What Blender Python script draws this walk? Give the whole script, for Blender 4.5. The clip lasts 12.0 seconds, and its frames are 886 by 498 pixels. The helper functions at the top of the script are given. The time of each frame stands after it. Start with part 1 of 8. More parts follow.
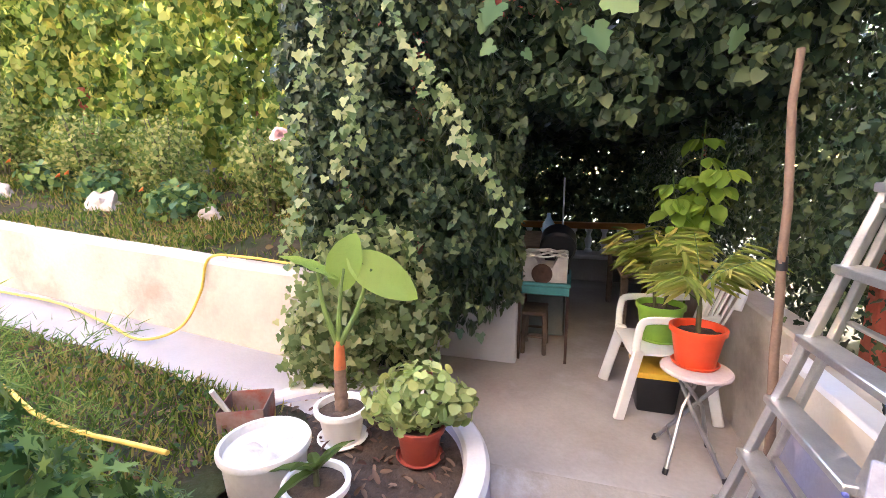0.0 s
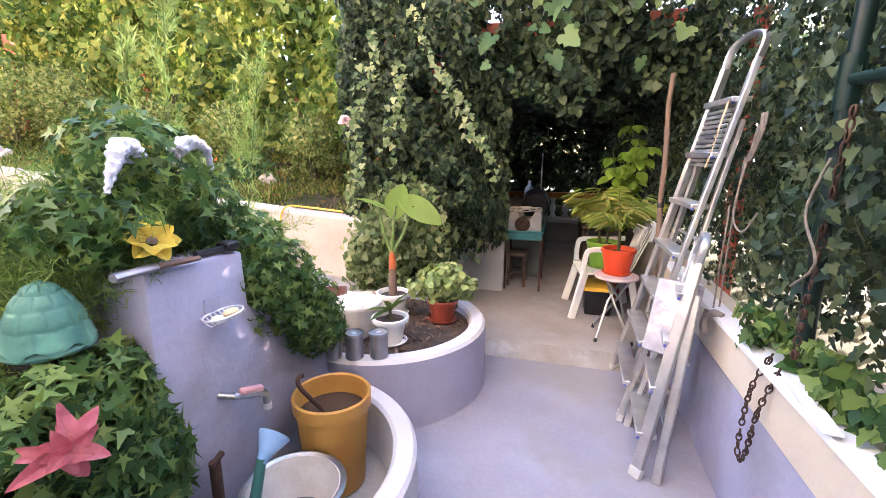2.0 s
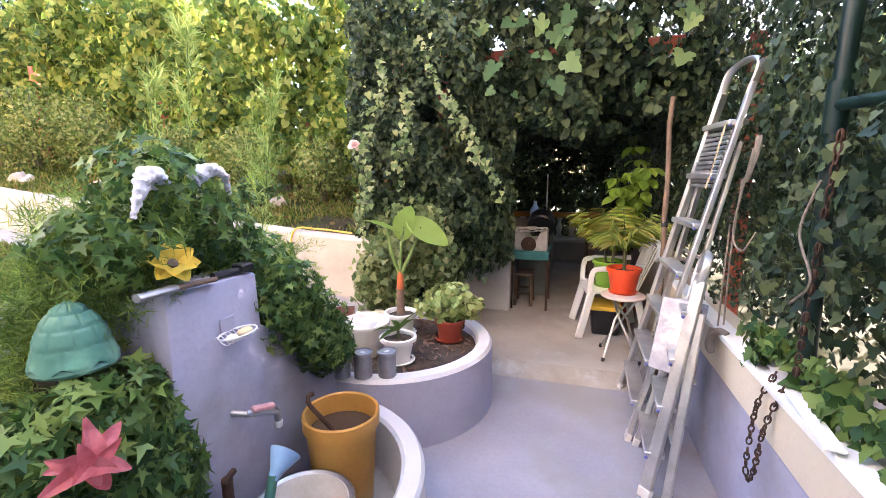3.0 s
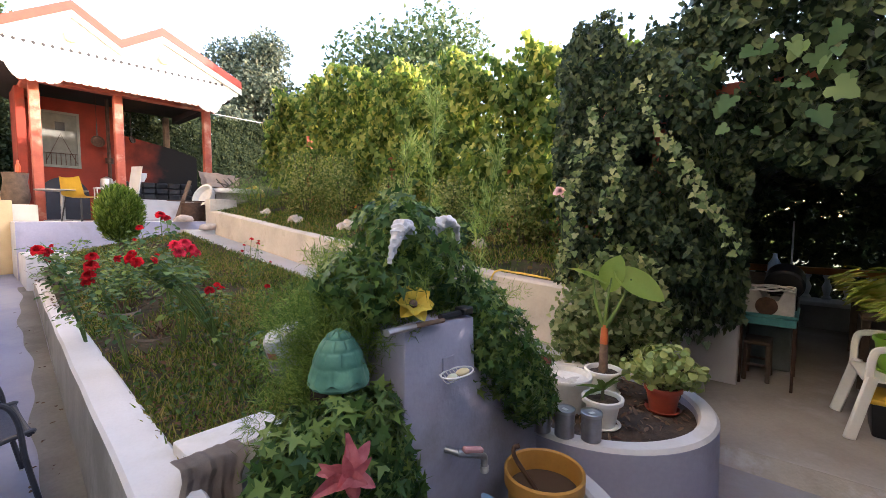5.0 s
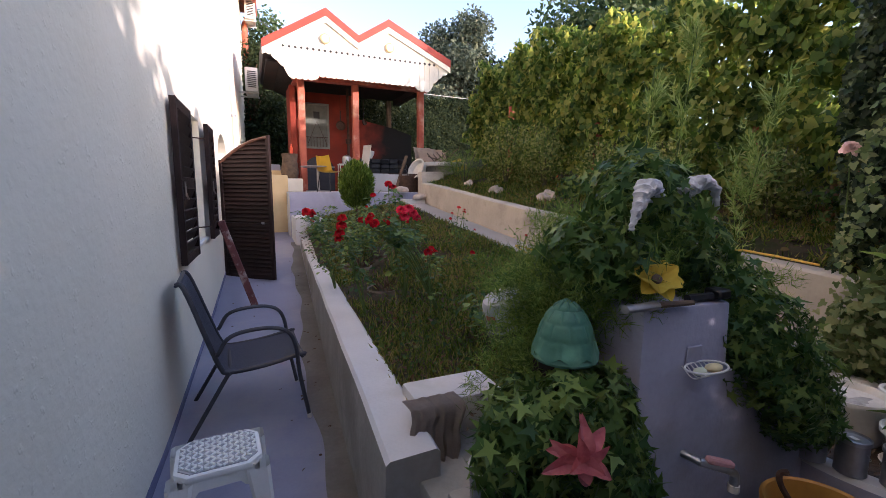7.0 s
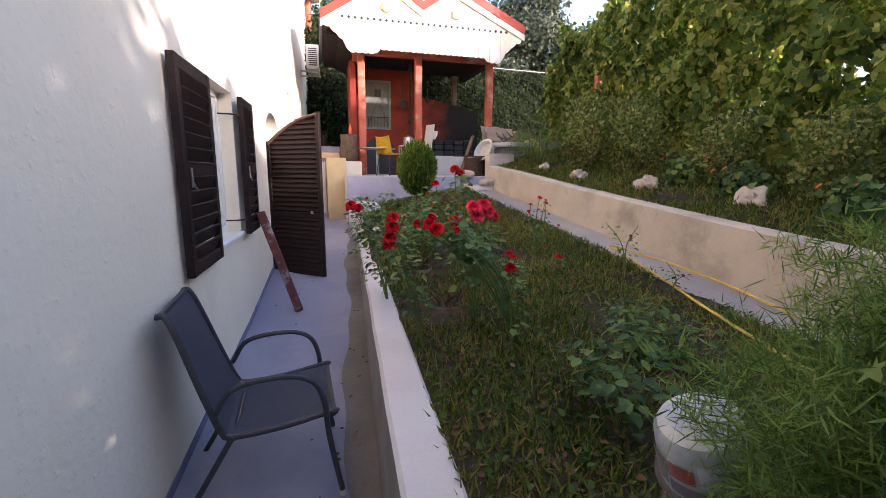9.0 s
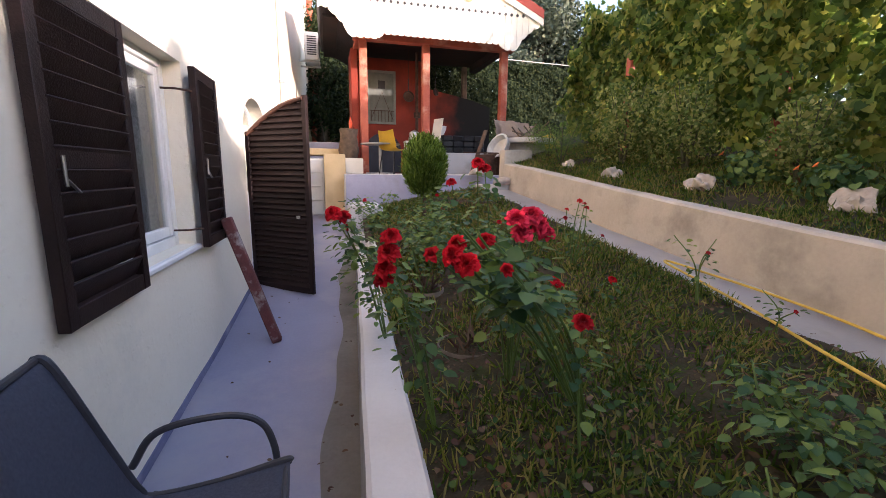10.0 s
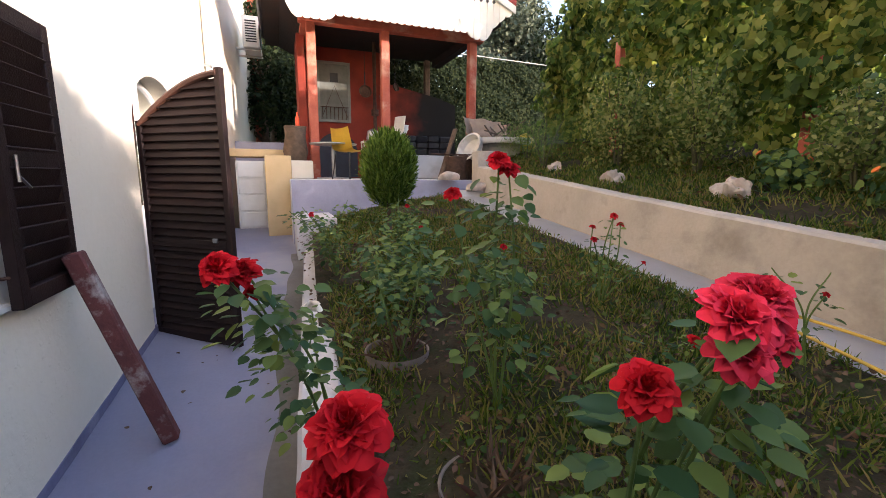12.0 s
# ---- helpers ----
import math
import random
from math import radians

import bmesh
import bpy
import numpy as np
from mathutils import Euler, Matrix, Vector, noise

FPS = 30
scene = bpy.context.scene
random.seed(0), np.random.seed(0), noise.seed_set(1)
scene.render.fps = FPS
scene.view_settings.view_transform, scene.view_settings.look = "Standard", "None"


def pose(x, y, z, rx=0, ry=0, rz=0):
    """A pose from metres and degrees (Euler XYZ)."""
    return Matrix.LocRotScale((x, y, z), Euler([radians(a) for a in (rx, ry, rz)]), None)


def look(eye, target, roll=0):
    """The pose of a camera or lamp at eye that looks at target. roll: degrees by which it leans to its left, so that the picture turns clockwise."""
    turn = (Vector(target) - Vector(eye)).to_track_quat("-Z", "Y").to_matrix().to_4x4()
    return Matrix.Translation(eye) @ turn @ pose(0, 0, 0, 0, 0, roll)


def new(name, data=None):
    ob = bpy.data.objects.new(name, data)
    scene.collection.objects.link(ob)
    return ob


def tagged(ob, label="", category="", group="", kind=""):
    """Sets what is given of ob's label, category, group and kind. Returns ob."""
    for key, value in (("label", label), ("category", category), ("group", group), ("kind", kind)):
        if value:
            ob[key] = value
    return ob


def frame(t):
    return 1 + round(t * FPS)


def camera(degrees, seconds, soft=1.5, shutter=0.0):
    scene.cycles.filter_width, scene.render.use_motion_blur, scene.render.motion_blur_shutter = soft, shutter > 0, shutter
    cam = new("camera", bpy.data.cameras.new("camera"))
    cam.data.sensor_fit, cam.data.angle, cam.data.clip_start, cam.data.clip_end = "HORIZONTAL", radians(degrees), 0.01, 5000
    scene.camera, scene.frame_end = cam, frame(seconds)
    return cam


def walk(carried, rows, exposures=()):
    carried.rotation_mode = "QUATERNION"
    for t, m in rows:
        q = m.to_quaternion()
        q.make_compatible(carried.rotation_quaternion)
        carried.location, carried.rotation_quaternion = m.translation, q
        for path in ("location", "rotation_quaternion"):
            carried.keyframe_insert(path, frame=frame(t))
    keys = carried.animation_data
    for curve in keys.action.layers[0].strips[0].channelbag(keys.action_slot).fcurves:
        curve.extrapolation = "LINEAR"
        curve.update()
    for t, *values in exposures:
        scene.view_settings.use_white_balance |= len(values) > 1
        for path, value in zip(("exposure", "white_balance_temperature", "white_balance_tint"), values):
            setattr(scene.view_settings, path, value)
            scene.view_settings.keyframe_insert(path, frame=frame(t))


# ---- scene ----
cam = camera(91.9, 12.0, soft=0.75)
PATH = [
    (0, (0.0, 0.01, 1.545), (1.888, 0.583, 1.217), -0.2),
    (0.5, (-0.465, -0.028, 1.488), (1.421, 0.558, 1.172), 0.7),
    (1, (-0.818, -0.042, 1.489), (1.068, 0.512, 1.123), 0.7),
    (1.5, (-1.041, -0.116, 1.474), (0.843, 0.415, 1.062), 0.2),
    (2, (-1.186, -0.18, 1.499), (0.696, 0.347, 1.077), 0.3),
    (2.5, (-1.219, -0.215, 1.511), (0.669, 0.317, 1.122), 0.2),
    (2.7, (-1.228, -0.21, 1.509), (0.667, 0.318, 1.15), -0.0),
    (4.3, (-1.253, -0.142, 1.546), (0.475, 0.85, 1.373), 0.1),
    (4.5, (-1.265, -0.13, 1.55), (0.412, 0.949, 1.393), 0.2),
    (5, (-1.284, -0.075, 1.552), (0.221, 1.235, 1.409), 0.3),
    (5.5, (-1.288, -0.021, 1.548), (0.0, 1.502, 1.402), 0.2),
    (6, (-1.305, 0.042, 1.532), (-0.243, 1.73, 1.375), 0.3),
    (6.5, (-1.323, 0.076, 1.52), (-0.442, 1.859, 1.306), 0.2),
    (7, (-1.319, 0.098, 1.51), (-0.516, 1.91, 1.238), 0.3),
    (7.2, (-1.314, 0.109, 1.502), (-0.523, 1.923, 1.211), 0.3),
    (8.8, (-1.12, 0.828, 1.535), (-0.53, 2.707, 1.187), 0.4),
    (9, (-1.086, 0.995, 1.547), (-0.552, 2.89, 1.193), 0.4),
    (9.5, (-1.006, 1.448, 1.524), (-0.508, 3.351, 1.163), 0.4),
    (10, (-0.919, 1.864, 1.52), (-0.409, 3.765, 1.164), 0.6),
    (10.5, (-0.874, 2.229, 1.532), (-0.323, 4.119, 1.18), 0.5),
    (11, (-0.852, 2.52, 1.536), (-0.192, 4.376, 1.19), 0.1),
    (11.5, (-0.788, 2.739, 1.535), (-0.111, 4.59, 1.194), 0.3),
    (12, (-0.764, 2.946, 1.518), (-0.068, 4.791, 1.183), 0.4),
]
walk(cam, [(t, look(eye, target, roll)) for t, eye, target, roll in PATH],
     [(0, 4.0, 5950, 35), (2.7, 3.86, 5950, 35), (4.3, 3.3, 6050, 26), (5.0, 2.55, 6050, 27), (5.5, 1.9, 5950, 27), (6.5, 1.48, 5850, 30), (7.2, 1.5, 5850, 30), (8.8, 1.82, 5950, 31), (12, 1.8, 6050, 26)])

# ---- world, sun ----
SUN_EL, SUN_AZ = 11.6, 140.0          # degrees; azimuth clockwise from +Y
world = bpy.data.worlds.new("sky")
scene.world = world
world.use_nodes = True
wn = world.node_tree.nodes
sky = wn.new("ShaderNodeTexSky")
sky.sky_type = "NISHITA"
sky.sun_disc = False
sky.sun_elevation = radians(SUN_EL)
sky.sun_rotation = radians(SUN_AZ)
sky.air_density, sky.dust_density, sky.ozone_density = 1.2, 1.0, 1.0
wn["Background"].inputs["Strength"].default_value = 0.20
world.node_tree.links.new(sky.outputs[0], wn["Background"].inputs["Color"])
sun_data = bpy.data.lights.new("sun", "SUN")
sun_data.energy, sun_data.angle, sun_data.color = 2.7, radians(0.6), (1.0, 0.88, 0.70)
sun = new("sun", sun_data)
ce, se = math.cos(radians(SUN_EL)), math.sin(radians(SUN_EL))
sun_dir = Vector((math.sin(radians(SUN_AZ)) * ce, math.cos(radians(SUN_AZ)) * ce, se))
sun.matrix_basis = look(sun_dir * 30, (0, 0, 0))


# ---- materials ----
def mat(name, base, second=None, rough=0.75, scale=6.0, bump=0.25, metal=0.0, spec=0.4, fine=60.0, pieces=0.0, stain=None, stain_at=0.62):
    """A surface with two scales of variation, fine relief and optional stains."""
    m = bpy.data.materials.new(name)
    m.use_nodes = True
    nt = m.node_tree
    n, l = nt.nodes, nt.links
    b = n["Principled BSDF"]
    b.inputs["Roughness"].default_value = rough
    b.inputs["Metallic"].default_value = metal
    b.inputs["Specular IOR Level"].default_value = spec
    second = second or tuple(c * 0.72 for c in base)
    co = n.new("ShaderNodeTexCoord")
    n1, n2 = n.new("ShaderNodeTexNoise"), n.new("ShaderNodeTexNoise")
    n1.inputs["Scale"].default_value, n1.inputs["Detail"].default_value = scale, 6.0
    n2.inputs["Scale"].default_value, n2.inputs["Detail"].default_value = fine, 5.0
    for t in (n1, n2):
        l.new(co.outputs["Object"], t.inputs["Vector"])
    add = n.new("ShaderNodeMath")
    add.operation = "MULTIPLY_ADD"
    add.inputs[1].default_value = 0.35
    l.new(n2.outputs["Fac"], add.inputs[0])
    l.new(n1.outputs["Fac"], add.inputs[2])
    ramp = n.new("ShaderNodeValToRGB")
    ramp.color_ramp.elements[0].position, ramp.color_ramp.elements[1].position = 0.45, 0.92
    ramp.color_ramp.elements[0].color, ramp.color_ramp.elements[1].color = (*second, 1), (*base, 1)
    l.new(add.outputs[0], ramp.inputs[0])
    out = ramp.outputs[0]
    if stain:
        n3 = n.new("ShaderNodeTexNoise")
        n3.inputs["Scale"].default_value, n3.inputs["Detail"].default_value = scale * 0.45, 8.0
        n3.inputs["Roughness"].default_value = 0.65
        l.new(co.outputs["Object"], n3.inputs["Vector"])
        r3 = n.new("ShaderNodeValToRGB")
        r3.color_ramp.elements[0].position, r3.color_ramp.elements[1].position = stain_at - 0.07, stain_at + 0.07
        l.new(n3.outputs["Fac"], r3.inputs[0])
        mx = n.new("ShaderNodeMix")
        mx.data_type = "RGBA"
        l.new(r3.outputs[0], mx.inputs["Factor"])
        l.new(out, mx.inputs[6])
        mx.inputs[7].default_value = (*stain, 1)
        out = mx.outputs[2]
    if pieces:
        oi = n.new("ShaderNodeObjectInfo")
        hs = n.new("ShaderNodeHueSaturation")
        mr = n.new("ShaderNodeMapRange")
        mr.inputs["To Min"].default_value, mr.inputs["To Max"].default_value = 1 - pieces, 1 + pieces
        l.new(oi.outputs["Random"], mr.inputs["Value"])
        l.new(mr.outputs[0], hs.inputs["Value"])
        l.new(out, hs.inputs["Color"])
        out = hs.outputs[0]
    l.new(out, b.inputs["Base Color"])
    bp = n.new("ShaderNodeBump")
    bp.inputs["Strength"].default_value, bp.inputs["Distance"].default_value = bump, 0.02
    l.new(add.outputs[0], bp.inputs["Height"])
    l.new(bp.outputs[0], b.inputs["Normal"])
    return m


def leaf_mat(name, colours, translucent=0.35, rough=0.5, scale=1.2):
    """Leaves: a colour for each leaf out of a row of colours, drifting slowly over the plant, light shining through."""
    m = bpy.data.materials.new(name)
    m.use_nodes = True
    nt = m.node_tree
    n, l = nt.nodes, nt.links
    b = n["Principled BSDF"]
    b.inputs["Roughness"].default_value = rough
    b.inputs["Specular IOR Level"].default_value = 0.16
    geo = n.new("ShaderNodeNewGeometry")
    co = n.new("ShaderNodeTexCoord")
    ns = n.new("ShaderNodeTexNoise")
    ns.inputs["Scale"].default_value = scale
    l.new(co.outputs["Object"], ns.inputs["Vector"])
    mix = n.new("ShaderNodeMath")
    mix.operation = "MULTIPLY_ADD"
    mix.inputs[1].default_value = 0.62
    l.new(geo.outputs["Random Per Island"], mix.inputs[0])
    half = n.new("ShaderNodeMath")
    half.operation = "MULTIPLY"
    half.inputs[1].default_value = 0.45
    l.new(ns.outputs["Fac"], half.inputs[0])
    l.new(half.outputs[0], mix.inputs[2])
    ramp = n.new("ShaderNodeValToRGB")
    els = ramp.color_ramp.elements
    for i, c in enumerate(colours):
        p = 0.12 + 0.66 * i / (len(colours) - 1)
        e = els[i] if i < 2 else els.new(p)
        e.position, e.color = p, (*c, 1)
    l.new(mix.outputs[0], ramp.inputs[0])
    l.new(ramp.outputs[0], b.inputs["Base Color"])
    tr = n.new("ShaderNodeBsdfTranslucent")
    hs = n.new("ShaderNodeHueSaturation")
    hs.inputs["Hue"].default_value, hs.inputs["Saturation"].default_value, hs.inputs["Value"].default_value = 0.475, 1.1, 2.2
    l.new(ramp.outputs[0], hs.inputs["Color"])
    l.new(hs.outputs[0], tr.inputs["Color"])
    ms = n.new("ShaderNodeMixShader")
    ms.inputs[0].default_value = translucent
    l.new(b.outputs[0], ms.inputs[1])
    l.new(tr.outputs[0], ms.inputs[2])
    l.new(ms.outputs[0], n["Material Output"].inputs["Surface"])
    return m


M_WALL = mat("cream_render", (0.80, 0.745, 0.62), (0.74, 0.685, 0.555), 0.9, 1.5, 0.6, fine=25, stain=(0.62, 0.59, 0.50), stain_at=0.68)
# roughcast lumps on the house wall
nt = M_WALL.node_tree
b = nt.nodes["Principled BSDF"]
co, lump, rp, bp = nt.nodes.new("ShaderNodeTexCoord"), nt.nodes.new("ShaderNodeTexNoise"), nt.nodes.new("ShaderNodeMapRange"), nt.nodes.new("ShaderNodeBump")
lump.inputs["Scale"].default_value, lump.inputs["Detail"].default_value = 26.0, 2.0
rp.inputs["From Min"].default_value, rp.inputs["From Max"].default_value = 0.62, 0.76
bp.inputs["Strength"].default_value, bp.inputs["Distance"].default_value = 0.28, 0.01
nt.links.new(co.outputs["Object"], lump.inputs["Vector"])
nt.links.new(lump.outputs["Fac"], rp.inputs["Value"])
nt.links.new(rp.outputs[0], bp.inputs["Height"])
nt.links.new(b.inputs["Normal"].links[0].from_socket, bp.inputs["Normal"])
nt.links.new(bp.outputs[0], b.inputs["Normal"])
M_FLOOR = mat("painted_concrete_floor", (0.35, 0.335, 0.375), (0.255, 0.24, 0.275), 0.78, 1.9, 0.2, fine=40, stain=(0.28, 0.26, 0.245), stain_at=0.575)
M_TERRACE = mat("bare_concrete", (0.375, 0.34, 0.30), (0.27, 0.24, 0.21), 0.82, 2.1, 0.25, fine=45, stain=(0.40, 0.37, 0.36), stain_at=0.58)
M_PATH = mat("blue_grey_concrete", (0.49, 0.49, 0.60), (0.40, 0.40, 0.52), 0.7, 1.8, 0.12, fine=50, stain=(0.56, 0.545, 0.60), stain_at=0.56)
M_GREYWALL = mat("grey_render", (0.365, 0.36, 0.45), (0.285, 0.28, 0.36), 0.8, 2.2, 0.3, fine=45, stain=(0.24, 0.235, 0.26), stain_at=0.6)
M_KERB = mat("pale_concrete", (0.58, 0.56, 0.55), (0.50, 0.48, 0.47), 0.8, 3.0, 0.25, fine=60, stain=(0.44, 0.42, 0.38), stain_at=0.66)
M_KERBSIDE = mat("dark_concrete", (0.36, 0.34, 0.31), (0.25, 0.235, 0.215), 0.85, 2.5, 0.3, fine=40, stain=(0.20, 0.19, 0.17), stain_at=0.6)
M_RET = mat("sandy_concrete", (0.48, 0.43, 0.365), (0.37, 0.33, 0.28), 0.88, 2.6, 0.5, fine=38, stain=(0.27, 0.24, 0.205), stain_at=0.60)
M_SOIL = mat("dark_soil", (0.085, 0.055, 0.038), (0.03, 0.022, 0.016), 0.95, 14, 0.9, fine=90)
M_EARTH = mat("mossy_earth", (0.105, 0.078, 0.045), (0.05, 0.042, 0.022), 0.95, 7, 0.9, fine=70, stain=(0.05, 0.062, 0.02), stain_at=0.56)
M_GROUND = mat("far_ground", (0.12, 0.13, 0.05), (0.08, 0.09, 0.035), 0.95, 0.5, 0.3)
M_WHITE = mat("white_plastic", (0.78, 0.77, 0.74), (0.68, 0.67, 0.64), 0.45, 5, 0.05)
M_WHITEPAINT = mat("white_paint", (0.80, 0.80, 0.78), (0.70, 0.70, 0.68), 0.5, 6, 0.1)
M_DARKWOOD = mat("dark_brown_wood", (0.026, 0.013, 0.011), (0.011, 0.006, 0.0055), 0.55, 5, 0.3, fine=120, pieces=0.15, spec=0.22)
M_REDPAINT = mat("red_brown_paint", (0.46, 0.115, 0.06), (0.30, 0.06, 0.035), 0.6, 5, 0.2, stain=(0.52, 0.26, 0.18), stain_at=0.6)
M_ALU = mat("worn_aluminium", (0.62, 0.61, 0.58), (0.42, 0.41, 0.38), 0.42, 9, 0.12, metal=0.85, fine=150, stain=(0.62, 0.6, 0.54), stain_at=0.6)
M_RUST = mat("rusty_iron", (0.10, 0.055, 0.035), (0.05, 0.028, 0.02), 0.8, 20, 0.5, metal=0.4)
M_BARK = mat("brown_bark", (0.15, 0.10, 0.065), (0.07, 0.048, 0.034), 0.9, 12, 0.6)
M_TWIG = mat("green_brown_twig", (0.11, 0.12, 0.05), (0.07, 0.06, 0.03), 0.8, 12, 0.3)
M_BLACK = mat("black_plastic", (0.018, 0.018, 0.02), (0.01, 0.01, 0.011), 0.45, 8, 0.1)

L_HEDGE = leaf_mat("vine_leaves", [(0.022, 0.05, 0.014), (0.06, 0.11, 0.026), (0.12, 0.18, 0.042), (0.27, 0.29, 0.08)], 0.55, 0.5)
L_IVY = leaf_mat("ivy_leaves", [(0.009, 0.02, 0.011), (0.018, 0.035, 0.017), (0.034, 0.057, 0.026), (0.08, 0.105, 0.045)], 0.12, 0.42)
L_IVYLIGHT = leaf_mat("young_ivy_leaves", [(0.045, 0.08, 0.028), (0.085, 0.13, 0.048), (0.15, 0.195, 0.08), (0.25, 0.27, 0.13)], 0.35, 0.45)
L_STAR = leaf_mat("star_ivy_leaves", [(0.014, 0.04, 0.013), (0.03, 0.075, 0.02), (0.06, 0.12, 0.03), (0.14, 0.21, 0.055)], 0.25, 0.4)
L_FERN = leaf_mat("feathery_fern", [(0.025, 0.062, 0.014), (0.05, 0.105, 0.024), (0.09, 0.155, 0.036), (0.17, 0.24, 0.065)], 0.4, 0.6)
L_GRASS = leaf_mat("grass_blades", [(0.015, 0.036, 0.007), (0.045, 0.088, 0.014), (0.105, 0.15, 0.027), (0.24, 0.21, 0.07)], 0.42, 0.55)
L_WEED = leaf_mat("weed_leaves", [(0.014, 0.036, 0.01), (0.034, 0.078, 0.018), (0.08, 0.13, 0.03), (0.13, 0.075, 0.035)], 0.3, 0.5)
L_ROSE = leaf_mat("rose_leaves", [(0.022, 0.058, 0.026), (0.038, 0.085, 0.034), (0.07, 0.13, 0.045), (0.14, 0.20, 0.05)], 0.3, 0.4)
L_BUSH = leaf_mat("variegated_leaves", [(0.04, 0.075, 0.018), (0.075, 0.12, 0.028), (0.14, 0.18, 0.05), (0.27, 0.28, 0.10)], 0.35, 0.5)
L_TREE = leaf_mat("tree_leaves", [(0.025, 0.05, 0.02), (0.045, 0.08, 0.03), (0.07, 0.11, 0.045), (0.12, 0.15, 0.07)], 0.3, 0.5, 0.5)
L_OLIVE = leaf_mat("grey_green_leaves", [(0.028, 0.042, 0.03), (0.05, 0.07, 0.05), (0.08, 0.105, 0.072), (0.15, 0.17, 0.115)], 0.2, 0.5, 0.5)
L_VINE = leaf_mat("large_vine_leaves", [(0.04, 0.085, 0.035), (0.07, 0.13, 0.055), (0.11, 0.18, 0.08), (0.17, 0.24, 0.09)], 0.4, 0.45)
L_PLUME = leaf_mat("pale_feathery_plumes", [(0.10, 0.17, 0.045), (0.15, 0.23, 0.06), (0.21, 0.29, 0.085), (0.28, 0.34, 0.12)], 0.4, 0.6)
L_CONIFER = leaf_mat("conifer_needles", [(0.006, 0.013, 0.005), (0.011, 0.021, 0.008), (0.02, 0.033, 0.012), (0.036, 0.05, 0.018)], 0.15, 0.75, 0.5)
L_CYP = leaf_mat("thuja_sprays", [(0.022, 0.052, 0.009), (0.05, 0.098, 0.014), (0.085, 0.15, 0.022), (0.16, 0.23, 0.045)], 0.3, 0.6)
L_DRY = leaf_mat("dry_leaves", [(0.07, 0.045, 0.03), (0.12, 0.075, 0.045), (0.17, 0.12, 0.08), (0.09, 0.05, 0.04)], 0.1, 0.8)
L_PALM = leaf_mat("palm_leaves", [(0.12, 0.17, 0.035), (0.18, 0.24, 0.05), (0.26, 0.31, 0.07), (0.36, 0.36, 0.1)], 0.45, 0.4)
L_BROAD = leaf_mat("broad_bright_leaves", [(0.09, 0.16, 0.03), (0.13, 0.22, 0.035), (0.18, 0.29, 0.045), (0.24, 0.34, 0.06)], 0.45, 0.35)


# ---- mesh helpers ----
def bm_box(x0, x1, y0, y1, z0, z1, bevel=0.0, segs=1):
    bm = bmesh.new()
    bmesh.ops.create_cube(bm, size=1, matrix=Matrix.Translation(((x0 + x1) / 2, (y0 + y1) / 2, (z0 + z1) / 2)) @ Matrix.Diagonal((x1 - x0, y1 - y0, z1 - z0, 1)))
    if bevel:
        bmesh.ops.bevel(bm, geom=bm.edges[:], offset=bevel, segments=segs, affect="EDGES", profile=0.5)
    return bm


def bm_join(*bms):
    out = bmesh.new()
    for b in bms:
        me = bpy.data.meshes.new("t")
        b.to_mesh(me)
        b.free()
        out.from_mesh(me)
        bpy.data.meshes.remove(me)
    return out


def bm_move(bm, m):
    bmesh.ops.transform(bm, matrix=m, verts=bm.verts)
    return bm


def bm_lathe(profile, segs=32, start=0.0, end=360.0, center=(0, 0, 0)):
    """Turns (radius, z) pairs round the z axis."""
    bm = bmesh.new()
    full = abs(end - start) >= 359.9
    count = segs if full else segs + 1
    rings = []
    for i in range(count):
        a = radians(start + (end - start) * i / segs)
        rings.append([bm.verts.new((center[0] + r * math.cos(a), center[1] + r * math.sin(a), center[2] + z)) for r, z in profile])
    for i in range(segs):
        a, b = rings[i], rings[(i + 1) % count]
        for j in range(len(profile) - 1):
            bm.faces.new((a[j], b[j], b[j + 1], a[j + 1]))
    bmesh.ops.remove_doubles(bm, verts=bm.verts, dist=1e-5)
    bmesh.ops.recalc_face_normals(bm, faces=bm.faces)
    return bm


def spline(points, n=8):
    """Points along a smooth curve through the given ones."""
    p = [Vector(q) for q in points]
    p = [p[0] * 2 - p[1]] + p + [p[-1] * 2 - p[-2]]
    out = []
    for i in range(1, len(p) - 2):
        for k in range(n):
            t = k / n
            a, b, c, d = p[i - 1], p[i], p[i + 1], p[i + 2]
            out.append(0.5 * (2 * b + (c - a) * t + (2 * a - 5 * b + 4 * c - d) * t * t + (3 * b - a - 3 * c + d) * t ** 3))
    out.append(p[-2].copy())
    return out


